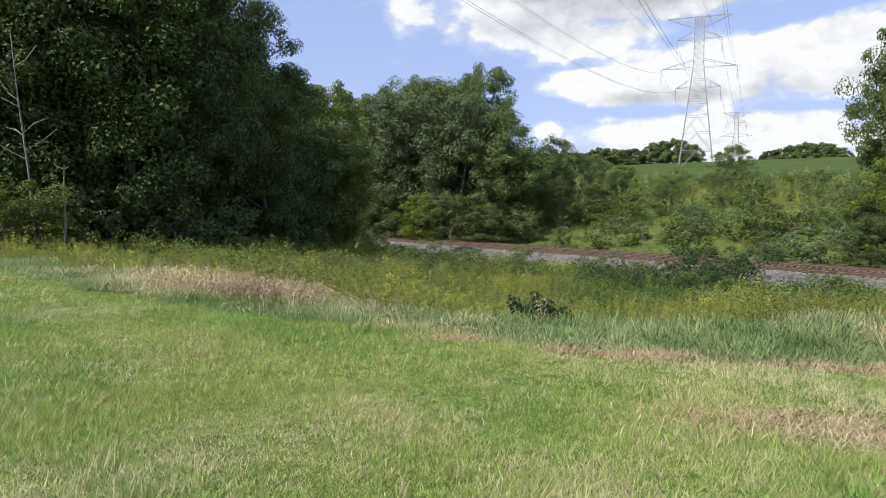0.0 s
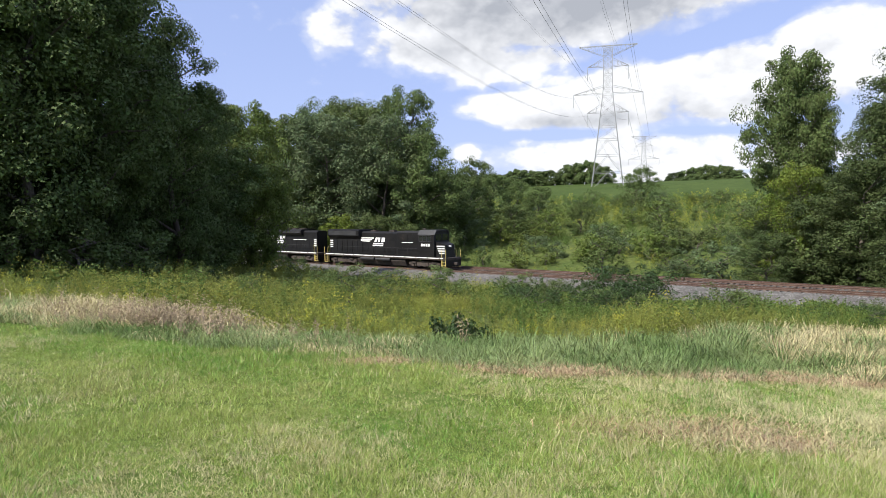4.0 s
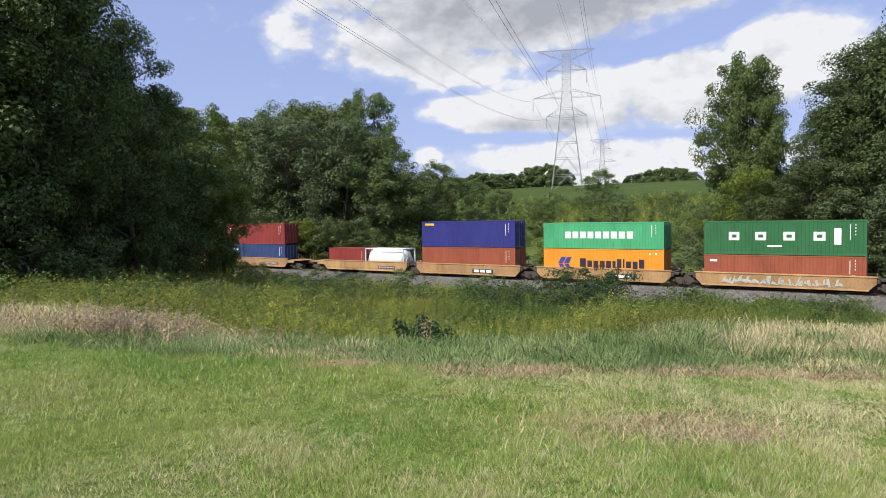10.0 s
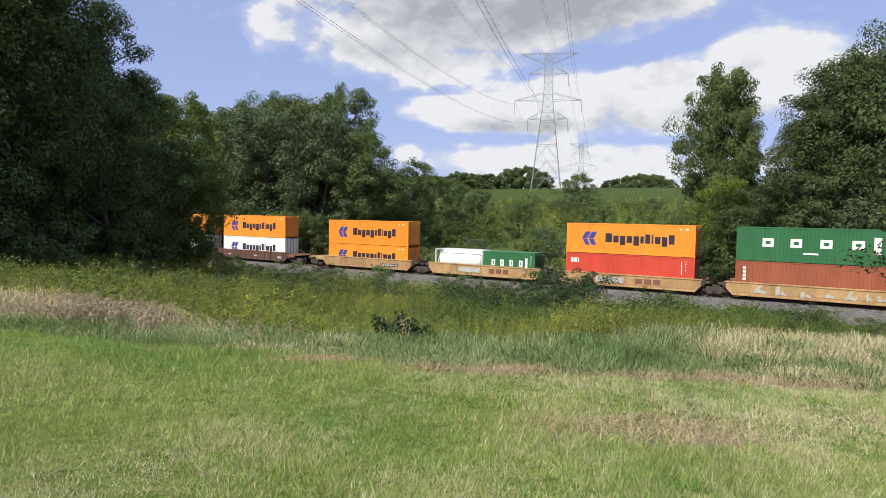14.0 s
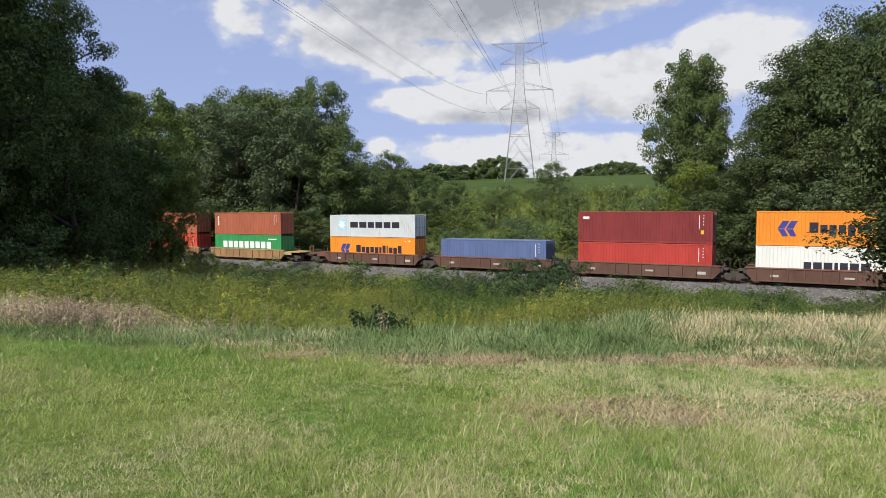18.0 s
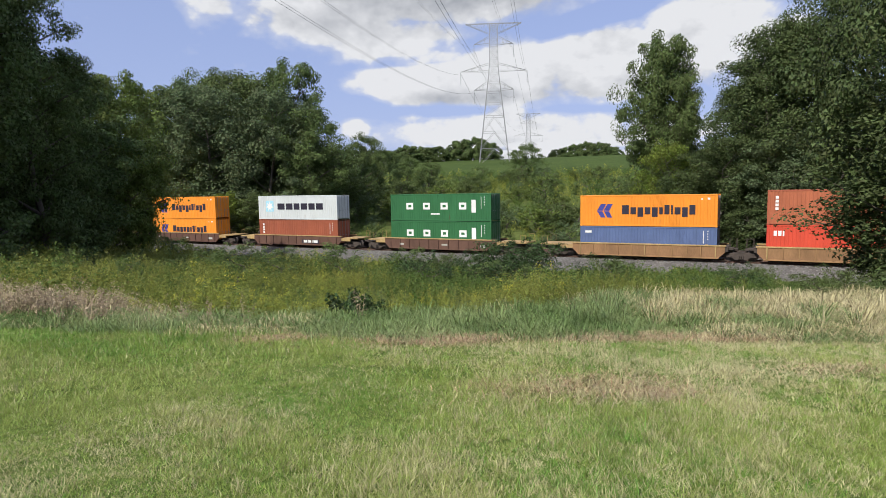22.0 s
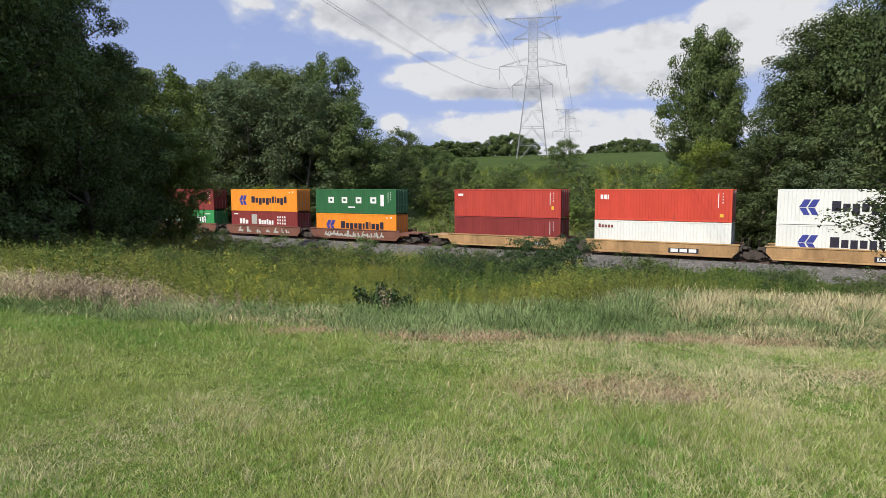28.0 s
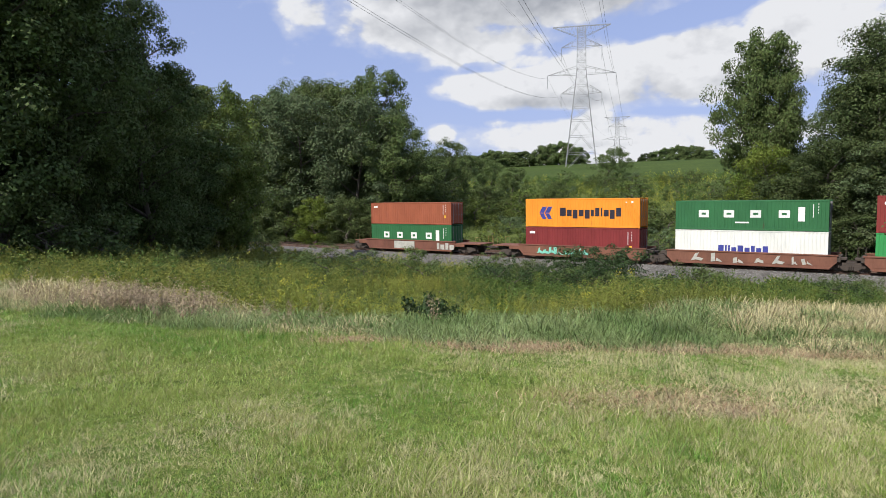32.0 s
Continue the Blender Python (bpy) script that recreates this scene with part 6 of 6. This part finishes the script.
        while x < 4.4:
            w = rand.uniform(0.35, 1.0)
            z0, z1 = rand.uniform(0.5, 0.7), rand.uniform(1.05, 1.38)
            k = rand.uniform(-0.3, 0.3)
            part("scrawl", blocks([((x, z0), (x + w * 0.35, z0 + 0.05), (x + w * 0.5 + k, z1), (x + w * 0.15 + k, z1 - 0.08)), ((x + w * 0.4, z0 + 0.1), (x + w, z0), (x + w * 0.9 + k, z0 + 0.22), (x + w * 0.5, z0 + 0.35))], y - 0.018), M[mat], c)
            x += w * (0.9 if marks != "scrawl_mixed" else 1.9)
            if marks == "scrawl_teal" and x > 0.5:
                break
    elif marks == "white_panels":
        part("pale_panel", blocks([(-2.2, 0.9, 0.5, 1.38)], y - 0.018), M["ink_pale"], c)
        part("scrawl", blocks(word(4.2, 8.0 - 1.4, 0.55, 1.3, [0.5, 0.8, 0.6, 0.9], tall=(0, 2)), y - 0.018), M["ink_pale"], c)
    elif marks == "bars":
        part("small_plates", blocks([(-4.9, -4.3, 0.75, 0.95), (4.9, 5.6, 0.7, 0.95), (0.4, 1.1, 0.8, 0.95)], y - 0.01), M["ink_pale"], c)
    return c


# ---- train: locomotives ----
def locomotive(style, half, near):
    """A six-axle diesel locomotive, cab at +x. near: the side, in y, that carries the marks."""
    radiator = style == "winged"
    label = "black six-axle freight locomotive with a flared radiator" if radiator else "black six-axle freight locomotive running long hood first"
    c = thing("locomotive", label, "locomotive", "locomotives of the train")
    blk, frm = M["loco_black"], M["loco_frame"]
    part("underframe", Build().box(-half + 0.55, half - 0.55, -1.52, 1.52, 1.30, 1.60, 0.02), frm, c)
    for sy in (-1, 1):
        x = -half + 0.9
        while x < half - 1.0:
            w = min(1.75, half - 0.9 - x)
            part("sill_stripe", Build().box(x, x + w - 0.1, sy * 1.53 - 0.012, sy * 1.53 + 0.012, 1.49, 1.60), M["white_mark"], c)
            x += 1.8
    xc0, xc1, xn = half - 4.9, half - 2.35, half - 1.05
    hood0 = -half + 1.25
    roof = 4.62
    hood = Build()
    hw = 0.95
    hood.prism_x([(-hw, 1.6), (hw, 1.6), (hw, roof - 0.22), (hw - 0.28, roof), (-hw + 0.28, roof), (-hw, roof - 0.22)], hood0 + (5.9 if radiator else 0.0), xc0 - 3.6)
    part("long_hood", hood, blk, c)
    if radiator:
        rear = Build().prism_x([(-1.0, 1.6), (1.0, 1.6), (1.02, 3.6), (1.45, 4.05), (1.45, 4.72), (1.2, 4.86), (-1.2, 4.86), (-1.45, 4.72), (-1.45, 4.05), (-1.02, 3.6)], hood0, hood0 + 5.9)
        r = part("radiator_section", rear, blk, c, "flared radiator housing")
        for sy in (-1, 1):
            part("radiator_grille", Build().box(hood0 + 0.2, hood0 + 5.4, sy * 1.45 - 0.012, sy * 1.45 + 0.012, 4.1, 4.68), M["grey_panel"], r)
    else:
        top = Build().prism_x([(-1.2, 3.95), (1.2, 3.95), (1.42, 4.25), (1.42, 4.6), (1.2, 4.80), (-1.2, 4.80), (-1.42, 4.6), (-1.42, 4.25)], hood0 + 2.9, hood0 + 9.0)
        r = part("radiator_section", top, blk, c, "flared radiator housing")
        for sy in (-1, 1):
            part("radiator_grille", Build().box(hood0 + 3.1, hood0 + 8.8, sy * 1.42 - 0.012, sy * 1.42 + 0.012, 4.28, 4.56), M["grey_panel"], r)
    inv = Build().prism_x([(-1.18, 1.6), (1.18, 1.6), (1.18, 4.55), (1.0, 4.74), (-1.0, 4.74), (-1.18, 4.55)], xc0 - 3.65, xc0 + 0.05)
    eq = part("equipment_cabin", inv, blk, c)
    for sy in (-1, 1):
        part("vent_panel", Build().box(xc0 - 3.2, xc0 - 1.9, sy * 1.19 - 0.012, sy * 1.19 + 0.012, 3.55, 4.3), M["grey_panel"] if not radiator else blk, eq)
        part("vent_panel", Build().box(xc0 - 1.6, xc0 - 0.4, sy * 1.19 - 0.012, sy * 1.19 + 0.012, 3.55, 4.3), M["grey_panel"] if not radiator else blk, eq)
        # hood doors
        door = shared("hood_door", lambda: Build().box(-0.42, 0.42, -0.018, 0.018, 1.75, 3.35, 0.006).mesh("hood_door"))
        x = hood0 + 0.6
        while x < xc0 - 4.2:
            part("hood_door", door, blk, c, at=(x + 0.45, sy * (0.96 if not radiator or x > hood0 + 5.4 else 1.03), 0))
            x += 0.95
    cab = Build().prism_x([(-1.52, 1.6), (1.52, 1.6), (1.52, 4.35), (1.12, 4.86), (-1.12, 4.86), (-1.52, 4.35)], xc0, xc1)
    cab = part("cab", cab, blk, c)
    part("cab_roof", Build().prism_x([(-1.56, 4.33), (-1.14, 4.89), (1.14, 4.89), (1.56, 4.33), (1.45, 4.33), (1.1, 4.8), (-1.1, 4.8), (-1.45, 4.33)], xc0 + 0.02, xc1 + 0.1), M["grey_panel"], cab)
    for sy in (-1, 1):
        for a, b in ((0.30, 0.72), (0.80, 1.35), (1.43, 2.05)):
            w = part("cab_window", Build().box(xc0 + a, xc0 + b, sy * 1.523 - 0.012, sy * 1.523 + 0.012, 3.55, 4.17), M["cab_glass"], cab)
        fr = Build()
        for x in (0.24, 0.76, 1.39, 2.11):
            fr.box(xc0 + x - 0.035, xc0 + x + 0.035, sy * 1.535 - 0.02, sy * 1.535 + 0.02, 3.48, 4.24)
        fr.box(xc0 + 0.2, xc0 + 2.15, sy * 1.535 - 0.02, sy * 1.535 + 0.02, 3.46, 3.54).box(xc0 + 0.2, xc0 + 2.15, sy * 1.535 - 0.05, sy * 1.535 + 0.05, 4.18, 4.26)
        part("window_frame", fr, M["grey_panel"], cab)
        part("windshield", Build().add([(xc1 + 0.012, sy * 0.12, 3.62), (xc1 + 0.012, sy * 1.2, 3.62), (xc1 + 0.012, sy * 1.1, 4.42), (xc1 + 0.012, sy * 0.12, 4.42), (xc1 - 0.05, sy * 0.12, 3.62), (xc1 - 0.05, sy * 1.2, 3.62), (xc1 - 0.05, sy * 1.1, 4.42), (xc1 - 0.05, sy * 0.12, 4.42)], [(0, 1, 2, 3), (7, 6, 5, 4), (0, 4, 5, 1), (1, 5, 6, 2), (2, 6, 7, 3), (3, 7, 4, 0)]), M["cab_glass"], cab)
    nose = Build().add([(xc1, -1.25, 1.6), (xc1, 1.25, 1.6), (xc1, 1.25, 3.5), (xc1, -1.25, 3.5), (xn, -0.95, 1.6), (xn, 0.95, 1.6), (xn - 0.12, 0.85, 3.15), (xn - 0.12, -0.85, 3.15)],
                       [(0, 3, 2, 1), (4, 5, 6, 7), (0, 1, 5, 4), (3, 7, 6, 2), (0, 4, 7, 3), (1, 2, 6, 5)])
    nose = part("nose", nose, blk, c)
    for y in (-0.12, 0.12):
        part("headlight", Build().tube((xn - 0.12, y, 2.95), (xn + 0.02, y, 2.95), 0.09, n=10), M["white_mark"], nose)
    for sy in (-1, 1):
        for i in range(4):
            z = 2.05 + 0.28 * i
            y0 = lambda x: sy * (1.25 - 0.30 * (x - xc1) / (xn - xc1) + 0.012)
            x0, x1 = xc1 + 0.15 + 0.10 * (3 - i), xn - 0.14
            part("nose_stripe", Build().add([(x0, y0(x0), z), (x1, y0(x1), z), (x1, y0(x1), z + 0.14), (x0, y0(x0), z + 0.14), (x0, y0(x0) - sy * 0.06, z), (x1, y0(x1) - sy * 0.06, z), (x1, y0(x1) - sy * 0.06, z + 0.14), (x0, y0(x0) - sy * 0.06, z + 0.14)],
                                                [(0, 1, 2, 3), (7, 6, 5, 4), (0, 4, 5, 1), (1, 5, 6, 2), (2, 6, 7, 3), (3, 7, 4, 0)]), M["white_mark"], nose)
        for i in range(4):
            part("end_stripe", Build().box(hood0 + 0.08, hood0 + 0.62, sy * (1.04 if radiator else 0.985) - 0.012, sy * (1.04 if radiator else 0.985) + 0.012, 2.45 + 0.27 * i, 2.60 + 0.27 * i), M["white_mark"], c)
    # tank, air reservoirs, bogies
    part("fuel_tank", Build().prism_x([(-1.3, 0.95), (-1.0, 0.42), (1.0, 0.42), (1.3, 0.95), (1.3, 1.3), (-1.3, 1.3)], -4.3, 3.3 if not radiator else 4.0), frm, c)
    for sy in (-1, 1):
        if radiator:
            for x0, x1 in ((-3.6, -1.2), (-0.9, 1.6)):
                part("air_reservoir", Build().tube((x0, sy * 1.36, 1.12), (x1, sy * 1.36, 1.12), 0.21, n=12), M["grey_panel"], c)
    for x in (-half + 4.1, half - 4.1):
        truck(c, x, (-1.85, 0.0, 1.85), 1.08, "loco")
    # steps, pilots, rails
    for e in (-1, 1):
        pl = part("pilot", Build().prism_x([(-1.5, 0.55), (1.5, 0.55), (1.5, 1.3), (-1.5, 1.3)], e * (half - 0.62) - 0.06, e * (half - 0.62) + 0.06), blk, c)
        part("coupler", Build().box(e * (half - 0.3) - 0.3, e * (half - 0.3) + 0.3, -0.15, 0.15, 0.72, 1.02, 0.04), frm, pl)
        for sy in (-1, 1):
            st = Build()
            for i in range(4):
                st.box(e * (half - 0.95) - 0.28, e * (half - 0.95) + 0.28, sy * 1.36 - 0.16, sy * 1.36 + 0.16, 0.42 + 0.30 * i, 0.46 + 0.30 * i)
            st.box(e * (half - 0.95) - 0.30, e * (half - 0.95) - 0.27, sy * 1.36 - 0.16, sy * 1.36 + 0.16, 0.4, 1.5).box(e * (half - 0.95) + 0.27, e * (half - 0.95) + 0.30, sy * 1.36 - 0.16, sy * 1.36 + 0.16, 0.4, 1.5)
            part("step_well", st, M["handrail"], c, "worn yellow steps")
            for o in (-0.32, 0.32):
                x = e * (half - 0.95) + o
                g = Build().path([(x, sy * 1.5, 0.6), (x, sy * 1.5, 2.35), (x - e * 0.1, sy * 1.45, 2.6)], 0.026)
                part("grab_rail", g, M["handrail"], c, "yellow grab rail")
    for sy in (-1, 1):
        rail = Build()
        rail.path([(hood0 + 0.3, sy * 1.45, 2.62), (xc0 - 0.2, sy * 1.45, 2.62)], 0.018)
        part("handrail", rail, M["grey_panel"], c)
        post = shared("stanchion", lambda: Build().tube((0, 0, 1.6), (0, 0, 2.62), 0.016, n=5).mesh("stanchion"))
        x = hood0 + 0.4
        while x < xc0 - 0.2:
            part("stanchion", post, M["grey_panel"], c, at=(x, sy * 1.45, 0))
            x += 1.75
    for x in ((hood0 + 4, hood0 + 5.6, hood0 + 7.2) if not radiator else (hood0 + 7.5,)):
        part("roof_fan", Build().tube((x, 0, 4.6), (x, 0, 4.92 if not radiator else 4.78), 0.55, n=14), frm, c)
    part("exhaust_stack", Build().box(0.4, 1.3, -0.3, 0.3, 4.55, 4.82, 0.03), frm, c)
    part("horn", Build().tube((xc0 - 0.5, 0, 4.98), (xc0 + 0.1, 0, 4.98), 0.05, 0.1, n=8).box(xc0 - 0.32, xc0 - 0.24, -0.03, 0.03, 4.7, 4.98), frm, c)
    # marks: plain shapes in place of the road's emblem and names
    side = near * 0.985

    def on_side(name, rects, y, mat):
        b = Build()
        for r in rects:
            pts = [(r[0], r[2]), (r[1], r[2]), (r[1], r[3]), (r[0], r[3])] if not isinstance(r[0], tuple) else list(r)
            b.prism(pts, y - 0.02, y + 0.02)
        part(name, b, M[mat], c)

    k = 1 if near < 0 else -1
    mid = -2.3 if radiator else -0.9
    bands = []
    for i in range(3):
        z = 3.30 + 0.20 * i
        a, b_ = mid - k * 2.2 + k * 0.10 * i, mid + k * (0.05 + 0.32 * i)
        bands.append(((min(a, b_), z), (max(a, b_), z), (max(a, b_), z + 0.15), (min(a, b_), z + 0.15)))
    on_side("emblem", bands, side, "white_mark")
    on_side("emblem", [((mid + k * 0.75, 3.28), (mid + k * 1.15, 3.28), (mid + k * 1.45, 3.86), (mid + k * 1.05, 3.86)), ((mid + k * 1.4, 3.28), (mid + k * 1.75, 3.28), (mid + k * 1.85, 3.86), (mid + k * 1.5, 3.86)), ((mid + k * 1.98, 3.28), (mid + k * 2.55, 3.28), (mid + k * 2.65, 3.86), (mid + k * 2.08, 3.86))], side, "white_mark")
    on_side("name_bar", [(min(mid + k * 0.55, mid + k * 2.35), max(mid + k * 0.55, mid + k * 2.35), 2.98, 3.14), (min(mid + k * 0.45, mid + k * 2.3), max(mid + k * 0.45, mid + k * 2.3), 2.74, 2.90)], side, "white_mark")
    on_side("number_bar", [(xc0 + 0.55 + 0.36 * i, xc0 + 0.82 + 0.36 * i, 2.92, 3.24) for i in range(4)], near * 1.53, "white_mark")
    on_side("note_bar", [(hood0 + (2.2 if not radiator else 13.2), hood0 + (5.0 if not radiator else 15.0), 3.28, 3.36)], near * (0.985 if not radiator else 1.19), "white_mark")
    return c


# ---- train: its make-up from the front, each with the place of its left end at the start ----
STACKS = [
    ("T1", -193.04, "mixed", "sign", ("bright_red", 2.896, "corner_white"), ("PAIR", "dark_red", "data", "orange", "slant_blue")),
    ("U1", -212.67, "tan", "plate", ("green", 2.896, "four_white"), ("brick", 2.896, "column_white")),
    ("U2", -228.22, "tan", "scrawl_pale", ("green", 2.896, "four_white"), ("brick", 2.591, "small_white")),
    ("U3", -243.91, "tan", "sign", ("mint_green", 2.591, "wide_white"), ("orange", 2.896, "slant_blue")),
    ("U4", -259.37, "tan", "sign", ("violet_blue", 2.896, "yellow_corner"), ("brick", 2.896, "data")),
    ("U5", -274.30, "tan", "plate", None, ("PAIR", "dark_red", "data", "TANK", "")),
    ("W1", -294.72, "tan", "plate", ("dark_red", 2.896, "column_white"), ("navy", 2.896, "blue_corner")),
    ("W2", -310.16, "tan", "scrawl_mixed", ("green", 2.896, "four_white"), ("brick", 2.896, "column_white")),
    ("W3", -325.67, "tan", "sign_red", ("orange", 2.896, "slant_blue"), ("bright_red", 2.896, "corner_white")),
    ("W4", -341.16, "tan", "sign_red", None, ("PAIR", "TANK", "", "green", "four_white")),
    ("W5", -357.08, "tan", "plate", ("orange", 2.896, "slant_blue"), ("orange", 2.591, "slant_blue")),
    ("X1", -376.88, "brown", "bars", ("orange", 2.896, "slant_blue"), ("white", 2.896, "slant_blue")),
    ("X2", -392.51, "brown", "bars", ("orange", 2.896, "slant_blue"), ("white", 2.896, "wide_dark")),
    ("X3", -408.12, "brown", "bars", ("dark_red", 2.896, "small_white"), ("red", 2.896, "data")),
    ("X4", -423.59, "brown", "bars", None, ("blue", 2.896, "data")),
    ("X5", -439.12, "brown", "bars", ("grey", 2.591, "star_dark"), ("orange", 2.896, "slant_blue")),
    ("Y1", -459.35, "sand", "", ("light_brick", 2.896, "column_white"), ("bright_green", 2.896, "wide_white_low")),
    ("Y2", -475.21, "sand", "", ("light_brick", 2.896, "column_white"), ("bright_red", 2.896, "corner_white")),
    ("Y3", -491.23, "sand", "", ("orange", 2.896, "slant_blue"), ("blue", 2.591, "small_white")),
    ("Y4", -512.71, "mixed", "bars", ("green", 2.896, "four_white"), ("green", 2.896, "four_white")),
    ("Y5", -532.27, "mixed", "sign", ("grey", 2.896, "star_dark"), ("brick", 2.896, "column_white")),
    ("Y6", -552.00, "mixed", "bars", ("orange", 2.896, "slant_blue"), ("orange", 2.896, "slant_blue")),
    ("Z1", -573.76, "tan", "sign_red", ("brick", 2.896, "column_white"), ("light_brick", 2.896, "column_white")),
    ("Z2", -589.46, "tan", "sign", ("dark_red", 2.896, "small_white"), ("bright_red", 2.896, "corner_white")),
    ("Z3", -605.68, "tan", "sign", ("white", 2.896, "slant_blue"), ("white", 2.896, "slant_blue")),
    ("Z4", -621.30, "tan", "sign", ("bright_red", 2.896, "corner_white"), ("white", 2.896, "red_corner")),
    ("Z5", -636.93, "tan", "plate", ("red", 2.896, "small_white"), ("dark_red", 2.896, "data")),
    ("V1", -656.85, "rust", "scrawl_pale", ("green", 2.896, "four_white"), ("orange", 2.896, "slant_blue")),
    ("V2", -672.20, "rust", "scrawl_mixed", ("orange", 2.896, "slant_blue"), ("dark_red", 2.896, "factor_white")),
    ("V3", -687.95, "rust", "scrawl_mixed", ("dark_red", 2.896, "small_white"), ("bright_green", 2.896, "wide_white_low")),
    ("V4", -703.32, "rust", "scrawl_mixed", ("green", 2.591, "four_white"), ("white", 2.896, "wide_blue")),
    ("V5", -718.82, "rust", "scrawl_teal", ("orange", 2.896, "slant_blue"), ("dark_red", 2.896, "small_white")),
    ("V6", -740.57, "rust", "white_panels", ("brick", 2.591, "small_white"), ("green", 2.896, "four_white")),
]
COLOUR_WORDS = {"orange": "orange", "green": "dark green", "bright_green": "bright green", "mint_green": "mint green", "red": "red", "bright_red": "bright red", "dark_red": "dark red",
                "brick": "brick-red", "light_brick": "pale brick-red", "blue": "dull blue", "navy": "navy blue", "violet_blue": "deep violet-blue", "white": "white", "grey": "pale grey"}
RIDERS = []     # each moving thing, its middle along the train at the start, its height, its turn


def build_train():
    RIDERS.append((locomotive("winged", 11.1, -1), -140.75, 0.0, 0))
    RIDERS.append((locomotive("long", 11.65, 1), -163.75, 0.0, 180))
    mids = [a + 6.095 for _, a, *_ in STACKS]
    for i, (name, left, style, marks, upper, lower) in enumerate(STACKS):
        mid = mids[i]
        front = 10.8 if i == 0 else (mids[i - 1] - mid) / 2
        rear = 9.5 if i == len(STACKS) - 1 else (mid - mids[i + 1]) / 2
        RIDERS.append((well_car(style, rear, front, marks), mid, 0.0, 0))
        base = 0.47
        if lower[0] == "PAIR":
            for j, (col, mk) in enumerate(((lower[1], lower[2]), (lower[3], lower[4]))):
                if col == "TANK":
                    box = tank_container("white tank container in a pale steel frame")
                else:
                    box = container(col, f"short {COLOUR_WORDS[col]} corrugated container in a well car", 6.058, 2.591)
                    mark(box, mk, 6.058, 2.591)
                RIDERS.append((box, mid + (-3.06 if j == 0 else 3.06), base, 0))
            height = 2.591
        else:
            col, height, mk = lower
            box = container(col, f"{COLOUR_WORDS[col]} corrugated container standing low in a well car", 12.19, height)
            mark(box, mk, 12.19, height)
            RIDERS.append((box, mid, base, 0))
        if upper:
            col, h, mk = upper
            box = container(col, f"{COLOUR_WORDS[col]} corrugated container stacked on another", 12.19, h)
            mark(box, mk, 12.19, h)
            RIDERS.append((box, mid, base + height + 0.02, 0))


def motions():
    """The train rolls by; every car and container keeps its place in it."""
    times = [0.0, 0.1, 0.2] + [float(t) for t in range(2, 32, 2)] + [31.8, 31.9, 32.0]
    for ob, mid, z, turn in RIDERS:
        rows = []
        for t in times:
            s = mid + 21.569 * t - 0.01395 * (t - 16.0) ** 2
            rows.append((t, pose(*spot(s, 0.0, z), 0, 0, TURN + turn)))
        walk(ob, rows)


build_train()
build_railway()
motions()
